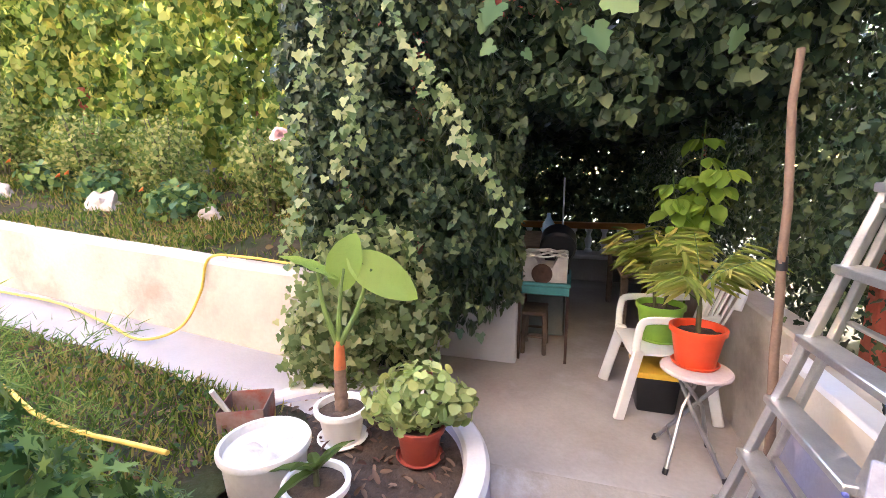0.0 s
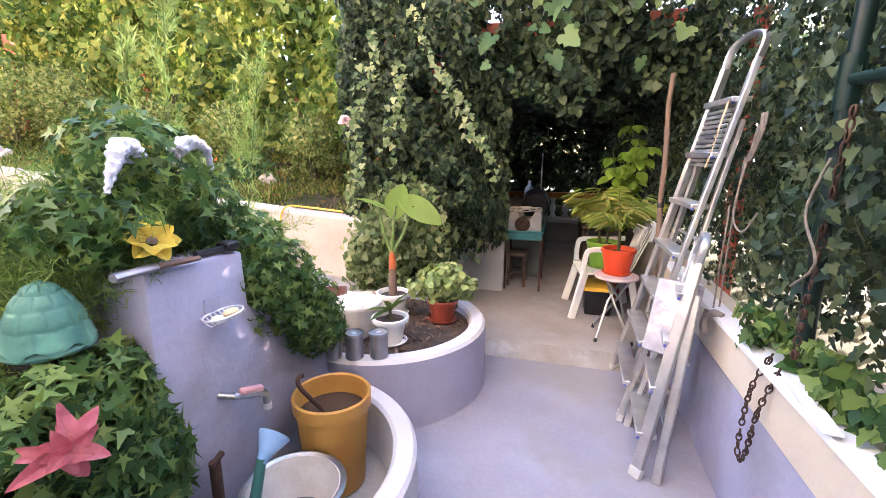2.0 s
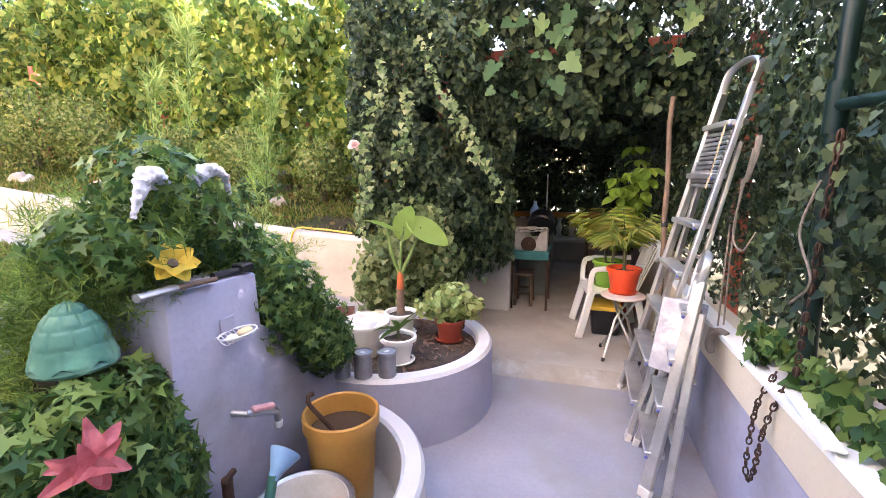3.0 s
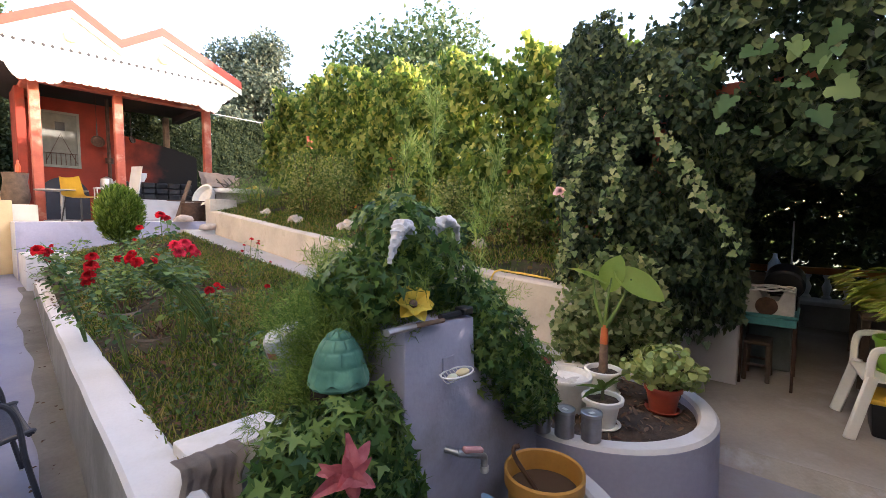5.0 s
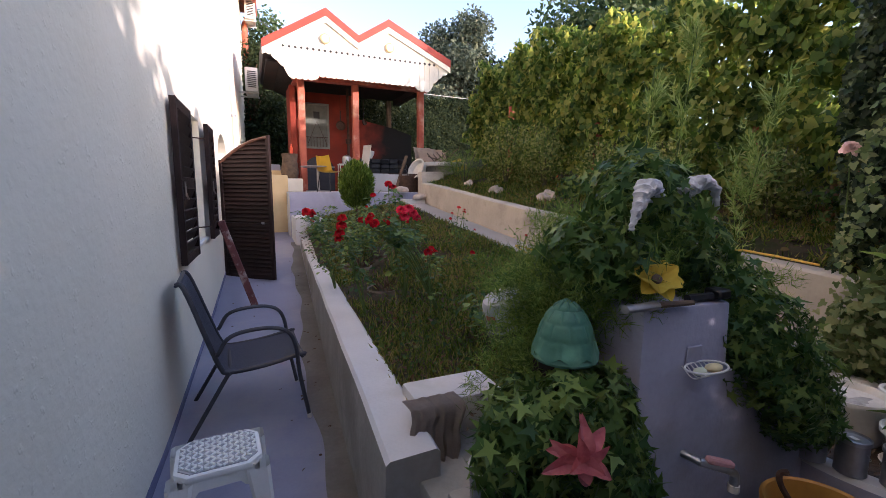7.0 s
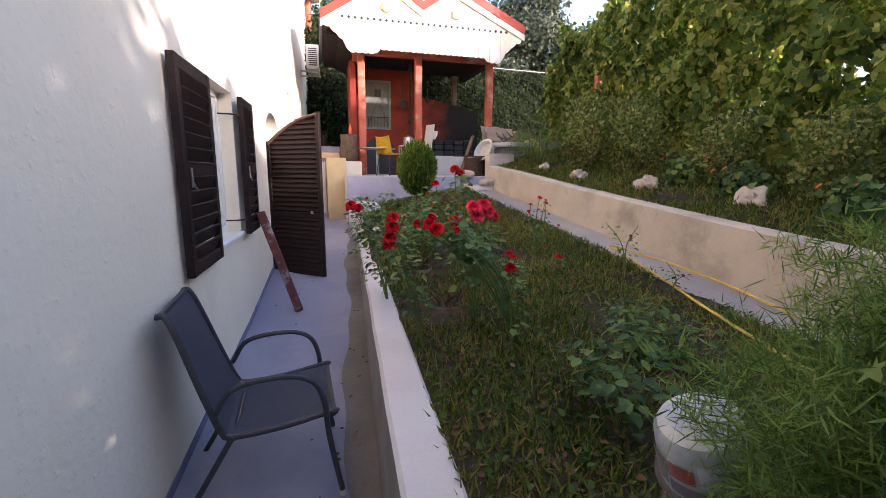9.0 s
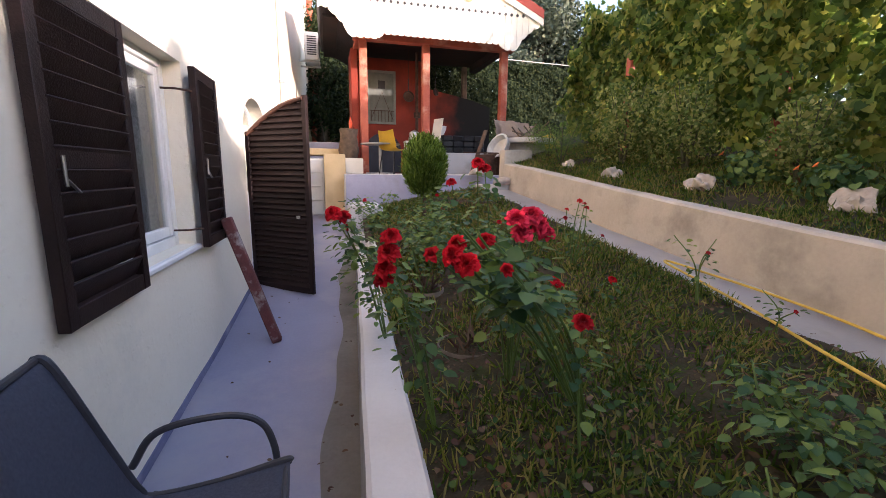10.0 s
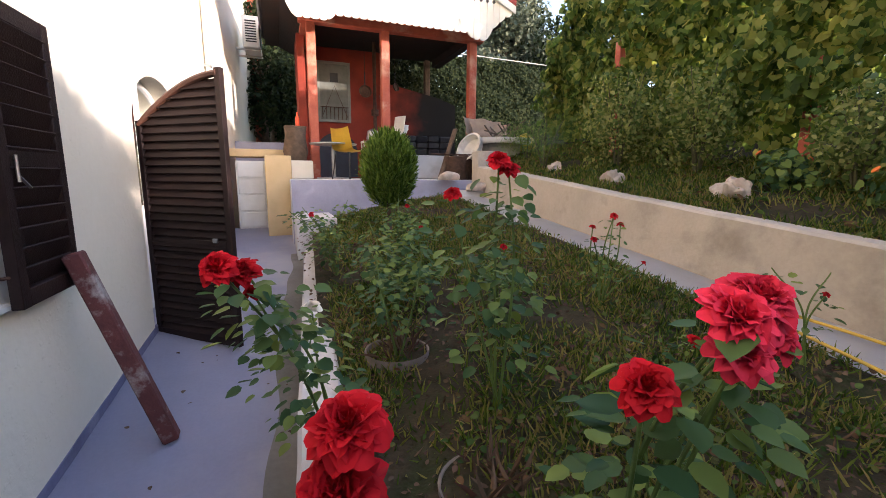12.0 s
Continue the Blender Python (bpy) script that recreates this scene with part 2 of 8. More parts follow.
def bm_tube(points, r, segs=8, r_end=None, flat=1.0, closed=False):
    """A tube along the points; r may taper to r_end; flat squeezes its second axis."""
    bm = bmesh.new()
    pts = [Vector(p) for p in points]
    rings = []
    prev = None
    for i, p in enumerate(pts):
        d = (pts[min(i + 1, len(pts) - 1)] - pts[max(i - 1, 0)]).normalized()
        if prev is None:
            ref = Vector((0, 0, 1)) if abs(d.z) < 0.9 else Vector((1, 0, 0))
            u = d.cross(ref).normalized()
        else:
            u = (prev - d * prev.dot(d)).normalized()
        prev = u
        v = d.cross(u)
        rr = r if r_end is None else r + (r_end - r) * i / max(1, len(pts) - 1)
        rings.append([bm.verts.new(p + u * rr * math.cos(2 * math.pi * k / segs) + v * rr * flat * math.sin(2 * math.pi * k / segs)) for k in range(segs)])
    for a, b in zip(rings, rings[1:]):
        for k in range(segs):
            bm.faces.new((a[k], a[(k + 1) % segs], b[(k + 1) % segs], b[k]))
    if closed:
        a, b = rings[-1], rings[0]
        for k in range(segs):
            bm.faces.new((a[k], a[(k + 1) % segs], b[(k + 1) % segs], b[k]))
    else:
        bm.faces.new(rings[0][::-1])
        bm.faces.new(rings[-1])
    bmesh.ops.recalc_face_normals(bm, faces=bm.faces)
    return bm


def bm_bar(a, b, w, t, bevel=0.004):
    """A rectangular bar from a to b, w wide sideways and t thick."""
    a, b = Vector(a), Vector(b)
    d = b - a
    bm = bm_box(-w / 2, w / 2, -t / 2, t / 2, 0, d.length, bevel)
    return bm_move(bm, Matrix.Translation(a) @ d.to_track_quat("Z", "Y").to_matrix().to_4x4())


def bm_prism(outline, depth, m=Matrix()):
    """A flat outline (x, z) given thickness along y."""
    bm = bmesh.new()
    f = [bm.verts.new((x, 0, z)) for x, z in outline]
    g = [bm.verts.new((x, depth, z)) for x, z in outline]
    bm.faces.new(f)
    bm.faces.new(g[::-1])
    for i in range(len(f)):
        j = (i + 1) % len(f)
        bm.faces.new((f[j], f[i], g[i], g[j]))
    bmesh.ops.recalc_face_normals(bm, faces=bm.faces)
    return bm_move(bm, m)


def finish(ob_name, bm, material, smooth=None):
    me = bpy.data.meshes.new(ob_name)
    bm.to_mesh(me)
    bm.free()
    me.materials.append(material)
    if smooth is None:
        smooth = True
    if smooth:
        me.shade_smooth()
        me.set_sharp_from_angle(angle=radians(38))
    return new(ob_name, me)


def part(name, bm, material, parent, label="", smooth=None):
    ob = finish(name, bm, material, smooth)
    ob.parent = parent
    if label:
        tagged(ob, label)
    return ob


def piece(name, mesh, parent, m=None):
    """One more piece on mesh data that alike pieces share."""
    ob = new(name, mesh)
    ob.parent = parent
    if m is not None:
        ob.matrix_basis = m
    return ob


def thing(name, label, category, m=None, group=""):
    ob = new(name)
    ob.empty_display_size = 0.1
    if m is not None:
        ob.matrix_basis = m
    return tagged(ob, label, category, group)


def structure(name, bm, material, label="", category="", smooth=None):
    return tagged(finish(name, bm, material, smooth), label, category, kind="structure")


# ---- leaf helpers: outlines of half a leaf (x to the side, y from stalk to tip, z fold) ----
OVAL = [(0.0, 0.0, 0.0), (0.26, 0.12, 0.05), (0.36, 0.42, 0.07), (0.24, 0.75, 0.05), (0.0, 1.0, -0.06)]
HEART = [(0.0, 0.08, 0.0), (0.28, -0.08, 0.05), (0.5, 0.22, 0.08), (0.36, 0.62, 0.05), (0.0, 1.0, -0.1)]
LOBED = [(0.0, 0.05, 0.0), (0.3, -0.12, 0.04), (0.52, 0.22, 0.06), (0.3, 0.4, 0.03), (0.28, 0.62, 0.04), (0.0, 1.0, -0.08)]
STAR = [(0.0, 0.1, 0.0), (0.3, -0.2, 0.03), (0.2, 0.14, 0.02), (0.56, 0.34, 0.03), (0.17, 0.4, 0.02), (0.0, 1.0, -0.06)]
BLADE = [(0.0, 0.0, 0.0), (0.05, 0.0, 0.0), (0.045, 0.55, 0.03), (0.0, 1.0, 0.18)]
SMALL = [(0.0, 0.0, 0.0), (0.3, 0.3, 0.06), (0.22, 0.7, 0.04), (0.0, 1.0, -0.06)]
VINE = [(0.0, 0.12, 0.0), (0.16, -0.1, 0.03), (0.42, -0.04, 0.06), (0.52, 0.2, 0.08), (0.36, 0.32, 0.04), (0.5, 0.5, 0.07), (0.3, 0.6, 0.03), (0.2, 0.84, -0.02), (0.0, 1.0, -0.12)]
NEEDLE = [(0.0, 0.0, 0.0), (0.05, 0.3, 0.0), (0.0, 1.0, 0.0)]


def leaf_mesh(name, pos, nor, tip, size, half, material, parent=None, label="", category="", kind="stuff", width=1.0):
    """Many leaves as one mesh: places, facing, the way the tips point, and lengths, in numpy arrays."""
    half = np.array(half, dtype=float)
    k = len(half)
    mirror = half[1:-1].copy()
    mirror[:, 0] *= -1
    shape = np.vstack([half, mirror])
    shape[:, 0] *= width
    nor = nor / np.linalg.norm(nor, axis=1, keepdims=True)
    v = tip - nor * np.sum(tip * nor, axis=1, keepdims=True)
    v /= np.linalg.norm(v, axis=1, keepdims=True) + 1e-9
    u = np.cross(v, nor)
    n = len(pos)
    co = (pos[:, None, :] + size[:, None, None] * (shape[None, :, 0, None] * u[:, None, :] + shape[None, :, 1, None] * v[:, None, :] + shape[None, :, 2, None] * nor[:, None, :]))
    s = len(shape)
    fa = list(range(k))
    fb = [0] + list(range(k, s))[::1] + [k - 1]
    fb = fb[::-1]
    loops = np.concatenate([np.array(fa + fb)[None, :] + np.arange(n)[:, None] * s]).ravel()
    me = bpy.data.meshes.new(name)
    me.vertices.add(n * s)
    me.vertices.foreach_set("co", co.astype(np.float32).ravel())
    me.loops.add(len(loops))
    me.loops.foreach_set("vertex_index", loops.astype(np.int32))
    me.polygons.add(2 * n)
    me.polygons.foreach_set("loop_start", (np.arange(2 * n) * k).astype(np.int32))
    me.update(calc_edges=True)
    me.materials.append(material)
    ob = new(name, me)
    if parent is not None:
        ob.parent = parent
        if label:
            tagged(ob, label)
        if kind:
            tagged(ob, kind=kind)
    else:
        tagged(ob, label, category, kind=kind)
    return ob


rng = np.random.default_rng(7)


def jitter(n, s):
    return rng.normal(0, s, (n, 3))


def bumpy(p, amp, freq):
    """Slow uneven displacement for outlines of foliage."""
    x, y, z = p[:, 0] * freq, p[:, 1] * freq, p[:, 2] * freq
    return amp * (np.sin(1.7 * x + 2.3 * z + 1) * np.sin(2.1 * y - 1.3 * z) + 0.6 * np.sin(4.3 * y + 3.1 * z + 2.7 * x) + 0.4 * np.sin(7.1 * z - 6.3 * y + 5 * x))


def foliage_wall(name, n, sample, normal, size, half, material, label, category="hedge", depth=0.4, amp=0.15, droop=0.8, spread=0.45, parent=None, gaps=0.0):
    """Leaves scattered through a thick sheet. sample(n) gives places on its face, normal its outward way; gaps thins them out in patches."""
    p = sample(n)
    if gaps:
        p = p[bumpy(p, 1.0, 2.2) + 0.8 * bumpy(p, 1.0, 6.5) + rng.normal(0, 0.35, n) > gaps - 1.6]
        n = len(p)
    nor = np.tile(np.array(normal, float), (n, 1))
    push = bumpy(p, amp, 1.6) + bumpy(p, 0.4 * amp, 6.0) - depth * rng.random(n) ** 1.6
    p = p + nor * push[:, None]
    return leaf_mesh(name, p, nor + jitter(n, spread), np.array([0, 0, -droop]) + jitter(n, 0.45), size * rng.uniform(0.6, 1.25, n), half, material, parent, label, category)


def blob_leaves(name, n, blobs, size, half, material, parent=None, label="", category="plant", shell=0.35, droop=0.4, spread=0.5, kind="stuff", width=1.0):
    """Leaves over and in a group of ellipsoids (x, y, z, rx, ry, rz)."""
    b = np.array(blobs, float)
    area = (b[:, 3] * b[:, 4] + b[:, 4] * b[:, 5] + b[:, 3] * b[:, 5])
    idx = rng.choice(len(b), n, p=area / area.sum())
    d = jitter(n, 1.0)
    d /= np.linalg.norm(d, axis=1, keepdims=True)
    r = 1 - shell * rng.random(n) ** 1.5
    p = b[idx, :3] + d * b[idx, 3:] * r[:, None]
    p = p + d * bumpy(p, 0.12, 4.0)[:, None] * b[idx, 3:].min(axis=1)[:, None]
    nor = d / b[idx, 3:]
    nor /= np.linalg.norm(nor, axis=1, keepdims=True)
    return leaf_mesh(name, p, nor + jitter(n, spread), d * 0.5 + np.array([0, 0, -droop]) + jitter(n, 0.4), size * rng.uniform(0.6, 1.25, n), half, material, parent, label, category, kind, width)


# ---- levels ----
def z_ret(y):
    return float(np.interp(y, [0.5, 1.5, 4.0, 6.0, 8.0, 10.0], [0.88, 0.95, 1.15, 1.34, 1.56, 1.75]))


def z_walk(y):
    return float(np.interp(y, [1.2, 1.8, 3.7, 6.0, 9.4], [0.36, 0.42, 0.62, 0.87, 1.25]))


def z_path(y):
    return float(np.interp(y, [0.2, 2.8, 4.3, 5.3, 6.3, 8.0, 11.0], [0.009, 0.02, 0.12, 0.185, 0.29, 0.42, 0.62]))


def x_kerb(y):
    return -1.01 + 0.058 * y


def z_kerb(y):
    return float(np.interp(y, [1.0, 5.0, 9.0], [0.55, 0.56, 0.60]))


def z_bed(x, y):
    a, b = z_kerb(y) - 0.03 + 0.05 * max(0.0, y - 5.0), z_walk(y) + 0.0
    t = min(1.0, max(0.0, (x + 0.6) / 2.3))
    return a + (b - a) * t + 0.05 * math.sin(math.pi * t)


def z_bank(x, y):
    return z_ret(y) - 0.04 + 0.22 * max(0.0, x - 2.3)


def sheet(xs, ys, zf, rough=0.0, thick=0.0):
    """A ground surface over lists of x(y) fractions: xs and ys are grids, zf gives the height."""
    bm = bmesh.new()
    rows = []
    for y in ys:
        rows.append([bm.verts.new((x, y, zf(x, y) + rough * noise.noise(Vector((x * 5, y * 5, 1.3))))) for x in (xs(y) if callable(xs) else xs)])
    for a, b in zip(rows, rows[1:]):
        for i in range(len(a) - 1):
            bm.faces.new((a[i], a[i + 1], b[i + 1], b[i]))
    if thick:
        bmesh.ops.solidify(bm, geom=bm.faces[:], thickness=-thick)
    bmesh.ops.recalc_face_normals(bm, faces=bm.faces)
    return bm


# ---- large structure ----
# far ground reaching the horizon, below the terraces
structure("ground", bm_box(-400, 400, -400, 400, -0.6, -0.3), M_GROUND, "grassy ground reaching away beyond the garden", "ground")

# lower yard floor and terrace one low step up
structure("floor_yard", bm_box(-2.3, 2.0, -1.1, 1.02, -0.25, 0.0), M_FLOOR, "painted grey concrete yard floor with worn stains", "floor")
bm = bm_box(2.0, 6.9, -1.1, 1.7, -0.25, 0.08, 0.02, 2)
structure("floor_terrace", bm, M_TERRACE, "concrete terrace one low step above the yard", "floor")
structure("step_fillet", bm_prism([(1.86, 0.001), (2.002, 0.001), (2.002, 0.078), (1.98, 0.076)], 1.4, Matrix.Translation((0, -0.93, 0))), mat("dirty_cement", (0.36, 0.32, 0.27), (0.26, 0.23, 0.19), 0.9, 6, 0.4, fine=60, stain=(0.42, 0.40, 0.40), stain_at=0.58), "dirty sloped cement edge of the terrace step", "step")
structure("floor_behind", bm_box(-2.4, 2.2, -6, -1.1, -0.25, -0.004), M_FLOOR, "concrete yard floor behind", "floor")
# path beside the house
ys = [0.2 + 0.3 * i for i in range(37)]
structure("path", sheet(lambda y: [-2.0, -1.5, -1.2, x_kerb(y) + 0.02], ys, lambda x, y: z_path(y), 0.004, 0.3), M_PATH, "blue-grey concrete path along the house wall", "path")
structure("path_gutter", sheet(lambda y: [x_kerb(y) - 0.18 - 0.03 * math.sin(2.1 * y) - 0.015 * math.sin(6.7 * y), x_kerb(y) - 0.02], [1.4 + 0.1 * i for i in range(76)], lambda x, y: z_path(y) + 0.006, 0.002, 0.02), M_KERBSIDE, "damp brown strip along the kerb", "path")
# kerb wall of the flower bed
bm = bmesh.new()
rows = []
for i in range(30):
    y = 1.46 + i * (8.5 - 1.46) / 29
    o, zt = x_kerb(y), z_kerb(y)
    w = 0.215 - 0.006 * y
    prof = [(o - 0.03, -0.2), (o - 0.005, zt - 0.015), (o + 0.012, zt), (o + w - 0.015, zt + 0.004), (o + w, zt - 0.012), (o + w, -0.2)]
    rows.append([bm.verts.new((x + 0.006 * noise.noise(Vector((x, y * 3, z))), y, z + 0.004 * noise.noise(Vector((y * 4, x * 4, 7))))) for x, z in prof])
for a, b in zip(rows, rows[1:]):
    for k in range(5):
        bm.faces.new((a[k], a[k + 1], b[k + 1], b[k]))
bm.faces.new(rows[0])
bm.faces.new(rows[-1][::-1])
bmesh.ops.recalc_face_normals(bm, faces=bm.faces)
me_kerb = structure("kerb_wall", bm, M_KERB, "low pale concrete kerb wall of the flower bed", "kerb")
# path-facing and front faces take the darker concrete
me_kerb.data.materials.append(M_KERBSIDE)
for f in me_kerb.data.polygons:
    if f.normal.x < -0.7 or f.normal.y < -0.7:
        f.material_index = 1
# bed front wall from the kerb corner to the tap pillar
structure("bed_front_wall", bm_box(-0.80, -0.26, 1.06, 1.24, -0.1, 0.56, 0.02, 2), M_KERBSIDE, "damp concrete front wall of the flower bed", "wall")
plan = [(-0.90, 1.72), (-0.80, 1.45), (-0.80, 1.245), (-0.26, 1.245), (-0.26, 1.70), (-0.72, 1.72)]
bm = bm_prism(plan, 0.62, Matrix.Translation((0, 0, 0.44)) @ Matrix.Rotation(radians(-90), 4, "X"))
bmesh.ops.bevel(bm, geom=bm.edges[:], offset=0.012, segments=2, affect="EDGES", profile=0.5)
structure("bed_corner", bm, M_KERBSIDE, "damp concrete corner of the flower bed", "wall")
structure("kerb_block", bm_box(-0.715, -0.30, 1.70, 1.94, 0.3, 0.605, 0.015, 2), M_KERB, "pale concrete block at the corner of the bed", "kerb")
# flower bed soil
structure("flower_bed", sheet(lambda y: [x_kerb(y) + 0.1 + (1.74 - x_kerb(y) - 0.1) * i / 16 for i in range(17)], [1.15 + 0.28 * i for i in range(30)], lambda x, y: z_bed(x, y) - (0.2 if x < -0.2 and y < 1.72 else 0.0), 0.035, 0.3), M_EARTH, "earth of the flower bed with moss and weeds", "ground")
# walkway at the foot of the retaining wall
structure("walkway", sheet(lambda y: [1.71 + 0.02 * math.sin(3 * y), 1.9, 2.21], [1.0 + 0.3 * i for i in range(29)], lambda x, y: z_walk(y), 0.004, 0.4), M_KERB, "pale concrete ramp along the retaining wall", "path")
# retaining wall with the bank behind it
bm = bmesh.new()
rows = []
for i in range(40):
    y = 1.45 + i * (9.3 - 1.45) / 39
    zt = z_ret(y) + 0.008 * noise.noise(Vector((y * 2, 0, 0)))
    e = 0.012 * noise.noise(Vector((y * 1.5, 4, 0)))
    rows.append([bm.verts.new((x, y, z)) for x, z in [(2.19 + e, -0.1), (2.20 + e, zt - 0.02), (2.22 + e, zt), (2.35, zt + 0.005), (2.37, zt - 0.02), (2.37, -0.1)]])
for a, b in zip(rows, rows[1:]):
    for k in range(5):
        bm.faces.new((a[k], a[k + 1], b[k + 1], b[k]))
bm.faces.new(rows[0])
bm.faces.new(rows[-1][::-1])
bmesh.ops.recalc_face_normals(bm, faces=bm.faces)
structure("retaining_wall", bm, M_RET, "sandy concrete retaining wall below the grassy bank", "wall")
structure("bank", sheet([2.36 + 0.25 * i for i in range(26)], [0.9 + 0.4 * i for i in range(24)], z_bank, 0.05, 0.3), M_EARTH, "grassy earth bank below the hedge", "ground")
# low wall at the end of the ivy
structure("low_wall", bm_box(3.25, 3.42, 0.40, 2.2, 0.0, 0.635, 0.015, 2), M_KERB, "short rendered wall half hidden by ivy", "wall")
# yard's right wall
wall_right = structure("wall_right", bm_box(-2.6, 2.15, -1.12, -0.93, -0.2, 0.55, 0.01), M_GREYWALL, "grey rendered parapet wall with a cream upper band", "wall")
structure("wall_right_band", bm_box(-2.6, 2.15, -1.12, -0.922, 0.552, 0.74, 0.006), mat("cream_band", (0.62, 0.55, 0.42), (0.54, 0.46, 0.34), 0.85, 4, 0.4, fine=50, stain=(0.44, 0.42, 0.44), stain_at=0.64), "cream band of flaking paint on the parapet", "wall")
structure("rail_flashing", bm_box(-2.6, 2.15, -1.0, -0.905, 0.742, 0.772, 0.004), M_WHITEPAINT, "white metal edging on the parapet", "trim")
structure("terrace_side_wall", bm_box(2.17, 6.9, -1.12, -0.95, 0.0, 0.85, 0.015), M_RET, "low cream wall along the terrace", "wall")

# tap pillar wall
outline = [(-0.27, -0.2), (-0.25, 1.155), (0.155, 1.14), (0.165, 0.92), (0.46, 0.72), (0.78, 0.44), (0.80, -0.2)]
bm = bm_prism(outline, 0.28, Matrix.Translation((0, 1.0, 0)))
bmesh.ops.bevel(bm, geom=bm.edges[:], offset=0.012, segments=2, affect="EDGES", profile=0.5)
structure("tap_wall", bm, M_GREYWALL, "grey rendered garden wall rising to a squat pillar", "wall")
# round basin under the tap and round planter
bm = bm_lathe([(0.57, 0.02), (0.585, 0.285), (0.60, 0.30), (0.67, 0.30), (0.685, 0.285), (0.69, -0.1)], 40, 180, 362, (0.1, 1.0, 0))
structure("tap_basin", bm, M_KERB, "round concrete basin rim below the tap", "basin")
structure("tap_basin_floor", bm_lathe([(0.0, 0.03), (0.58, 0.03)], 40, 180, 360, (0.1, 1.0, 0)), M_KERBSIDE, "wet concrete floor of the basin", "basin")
bm = bm_lathe([(0.57, 0.2), (0.575, 0.40), (0.59, 0.42), (0.665, 0.42), (0.682, 0.40), (0.69, -0.1)], 64, 0, 360, (1.4, 0.95, 0))
planter = structure("round_planter", bm, M_GREYWALL, "round grey concrete planter with a pale rim", "planter")
planter.data.materials.append(M_KERB)
for f in planter.data.polygons:
    if f.normal.z > 0.5 or f.center.z > 0.415:
        f.material_index = 1
bm = bm_lathe([(0.0, 0.37), (0.15, 0.375), (0.3, 0.37), (0.45, 0.365), (0.575, 0.355)], 40, 0, 360, (1.4, 0.95, 0))
for v in bm.verts:
    v.co.z += 0.02 * noise.noise(v.co * 9)
structure("planter_soil", bm, M_SOIL, "dark soil with dry leaves in the planter", "soil")

# ---- house ----
HX = -1.76
WY0, WY1, WZ0, WZ1 = 3.95, 4.95, 1.04, 2.16
DY0, DY1, DZ0, DZ1 = 6.62, 8.02, 0.2, 1.90
RISE, HEAD = 0.40, 2.36
T = 0.35
# the house runs askew to the y axis, along the path
TURNED = Matrix.Translation((HX, 5.0, 0)) @ Matrix.Rotation(-math.atan(0.032), 4, "Z") @ Matrix.Translation((-HX, -5.0, 0))
HOUSE = ("wall_house", "baseboard", "house_back", "house_roof", "room_floor", "room_dark_wall", "window_1", "lace_curtain", "window_shutter", "hinge_arm", "door_1", "air_conditioner", "downpipe", "red_downpipe", "gutter", "wall_lamp")


def wall_block(y0, y1, z0, z1):
    return bm_box(HX - T, HX, y0, y1, z0, z1)


blocks = [(-6, WY0, -0.3, 7.6), (WY0, WY1, -0.3, WZ0), (WY0, WY1, WZ1, 7.6), (WY1, DY0, -0.3, 7.6), (DY1, 17.0, -0.3, 7.6), (DY0, DY1, HEAD, 7.6), (DY0, DY1, -0.3, DZ0)]
bms = [wall_block(*b) for b in blocks]
# arched head of the doorway
mid, rad = (DY0 + DY1) / 2, (DY1 - DY0) / 2
arc = [(mid - rad * math.cos(math.pi * i / 14), DZ1 + RISE * math.sin(math.pi * i / 14)) for i in range(15)]
for a, b in zip(arc, arc[1:]):
    bms.append(bm_prism([(a[0], a[1]), (b[0], b[1]), (b[0], HEAD), (a[0], HEAD)], T, Matrix.Translation((HX, 0, 0)) @ Matrix.Rotation(radians(90), 4, "Z")))
bm = bm_join(*bms)
bmesh.ops.remove_doubles(bm, verts=bm.verts, dist=1e-4)
structure("wall_house", bm, M_WALL, "cream rendered house wall with small pits", "wall", smooth=False)
structure("house_back", bm_join(bm_box(-7, -6.8, -6, 17, -0.3, 7.6), bm_box(-7, HX - 0.002, -6.2, -6.0, -0.3, 7.6), bm_box(-7, HX - 0.002, 17.0, 17.2, -0.3, 7.6)), M_WALL, "plain far walls of the house", "wall")
structure("house_roof", bm_box(-7.4, -1.35, -6.4, 17.5, 7.6, 7.75), M_REDPAINT, "roof of the house", "roof")
bm = bmesh.new()
feet = []
for i in range(60):
    y = 0.3 + 0.11 * i
    z, up = z_path(y), 0.055 + 0.012 * noise.noise(Vector((y * 2.3, 0, 3)))
    feet.append([bm.verts.new((x, y, h)) for x, h in ((HX - 0.01, z - 0.1), (HX + 0.005, z - 0.1), (HX + 0.005, z + up), (HX - 0.01, z + up + 0.004))])
for p, q in zip(feet, feet[1:]):
    for k in range(3):
        bm.faces.new((p[k], p[k + 1], q[k + 1], q[k]))
bm.faces.new(feet[0])
bm.faces.new(feet[-1][::-1])
bmesh.ops.recalc_face_normals(bm, faces=bm.faces)
structure("baseboard", bm, mat("blue_foot_paint", (0.20, 0.20, 0.31), (0.13, 0.13, 0.21), 0.8, 5, 0.3, fine=50, stain=(0.30, 0.30, 0.38), stain_at=0.62), "uneven band of blue-grey paint at the foot of the house wall", "baseboard")
# room surfaces near black: the unlit interior is put into their colour
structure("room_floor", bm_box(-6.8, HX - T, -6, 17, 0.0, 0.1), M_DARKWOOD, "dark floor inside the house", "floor")

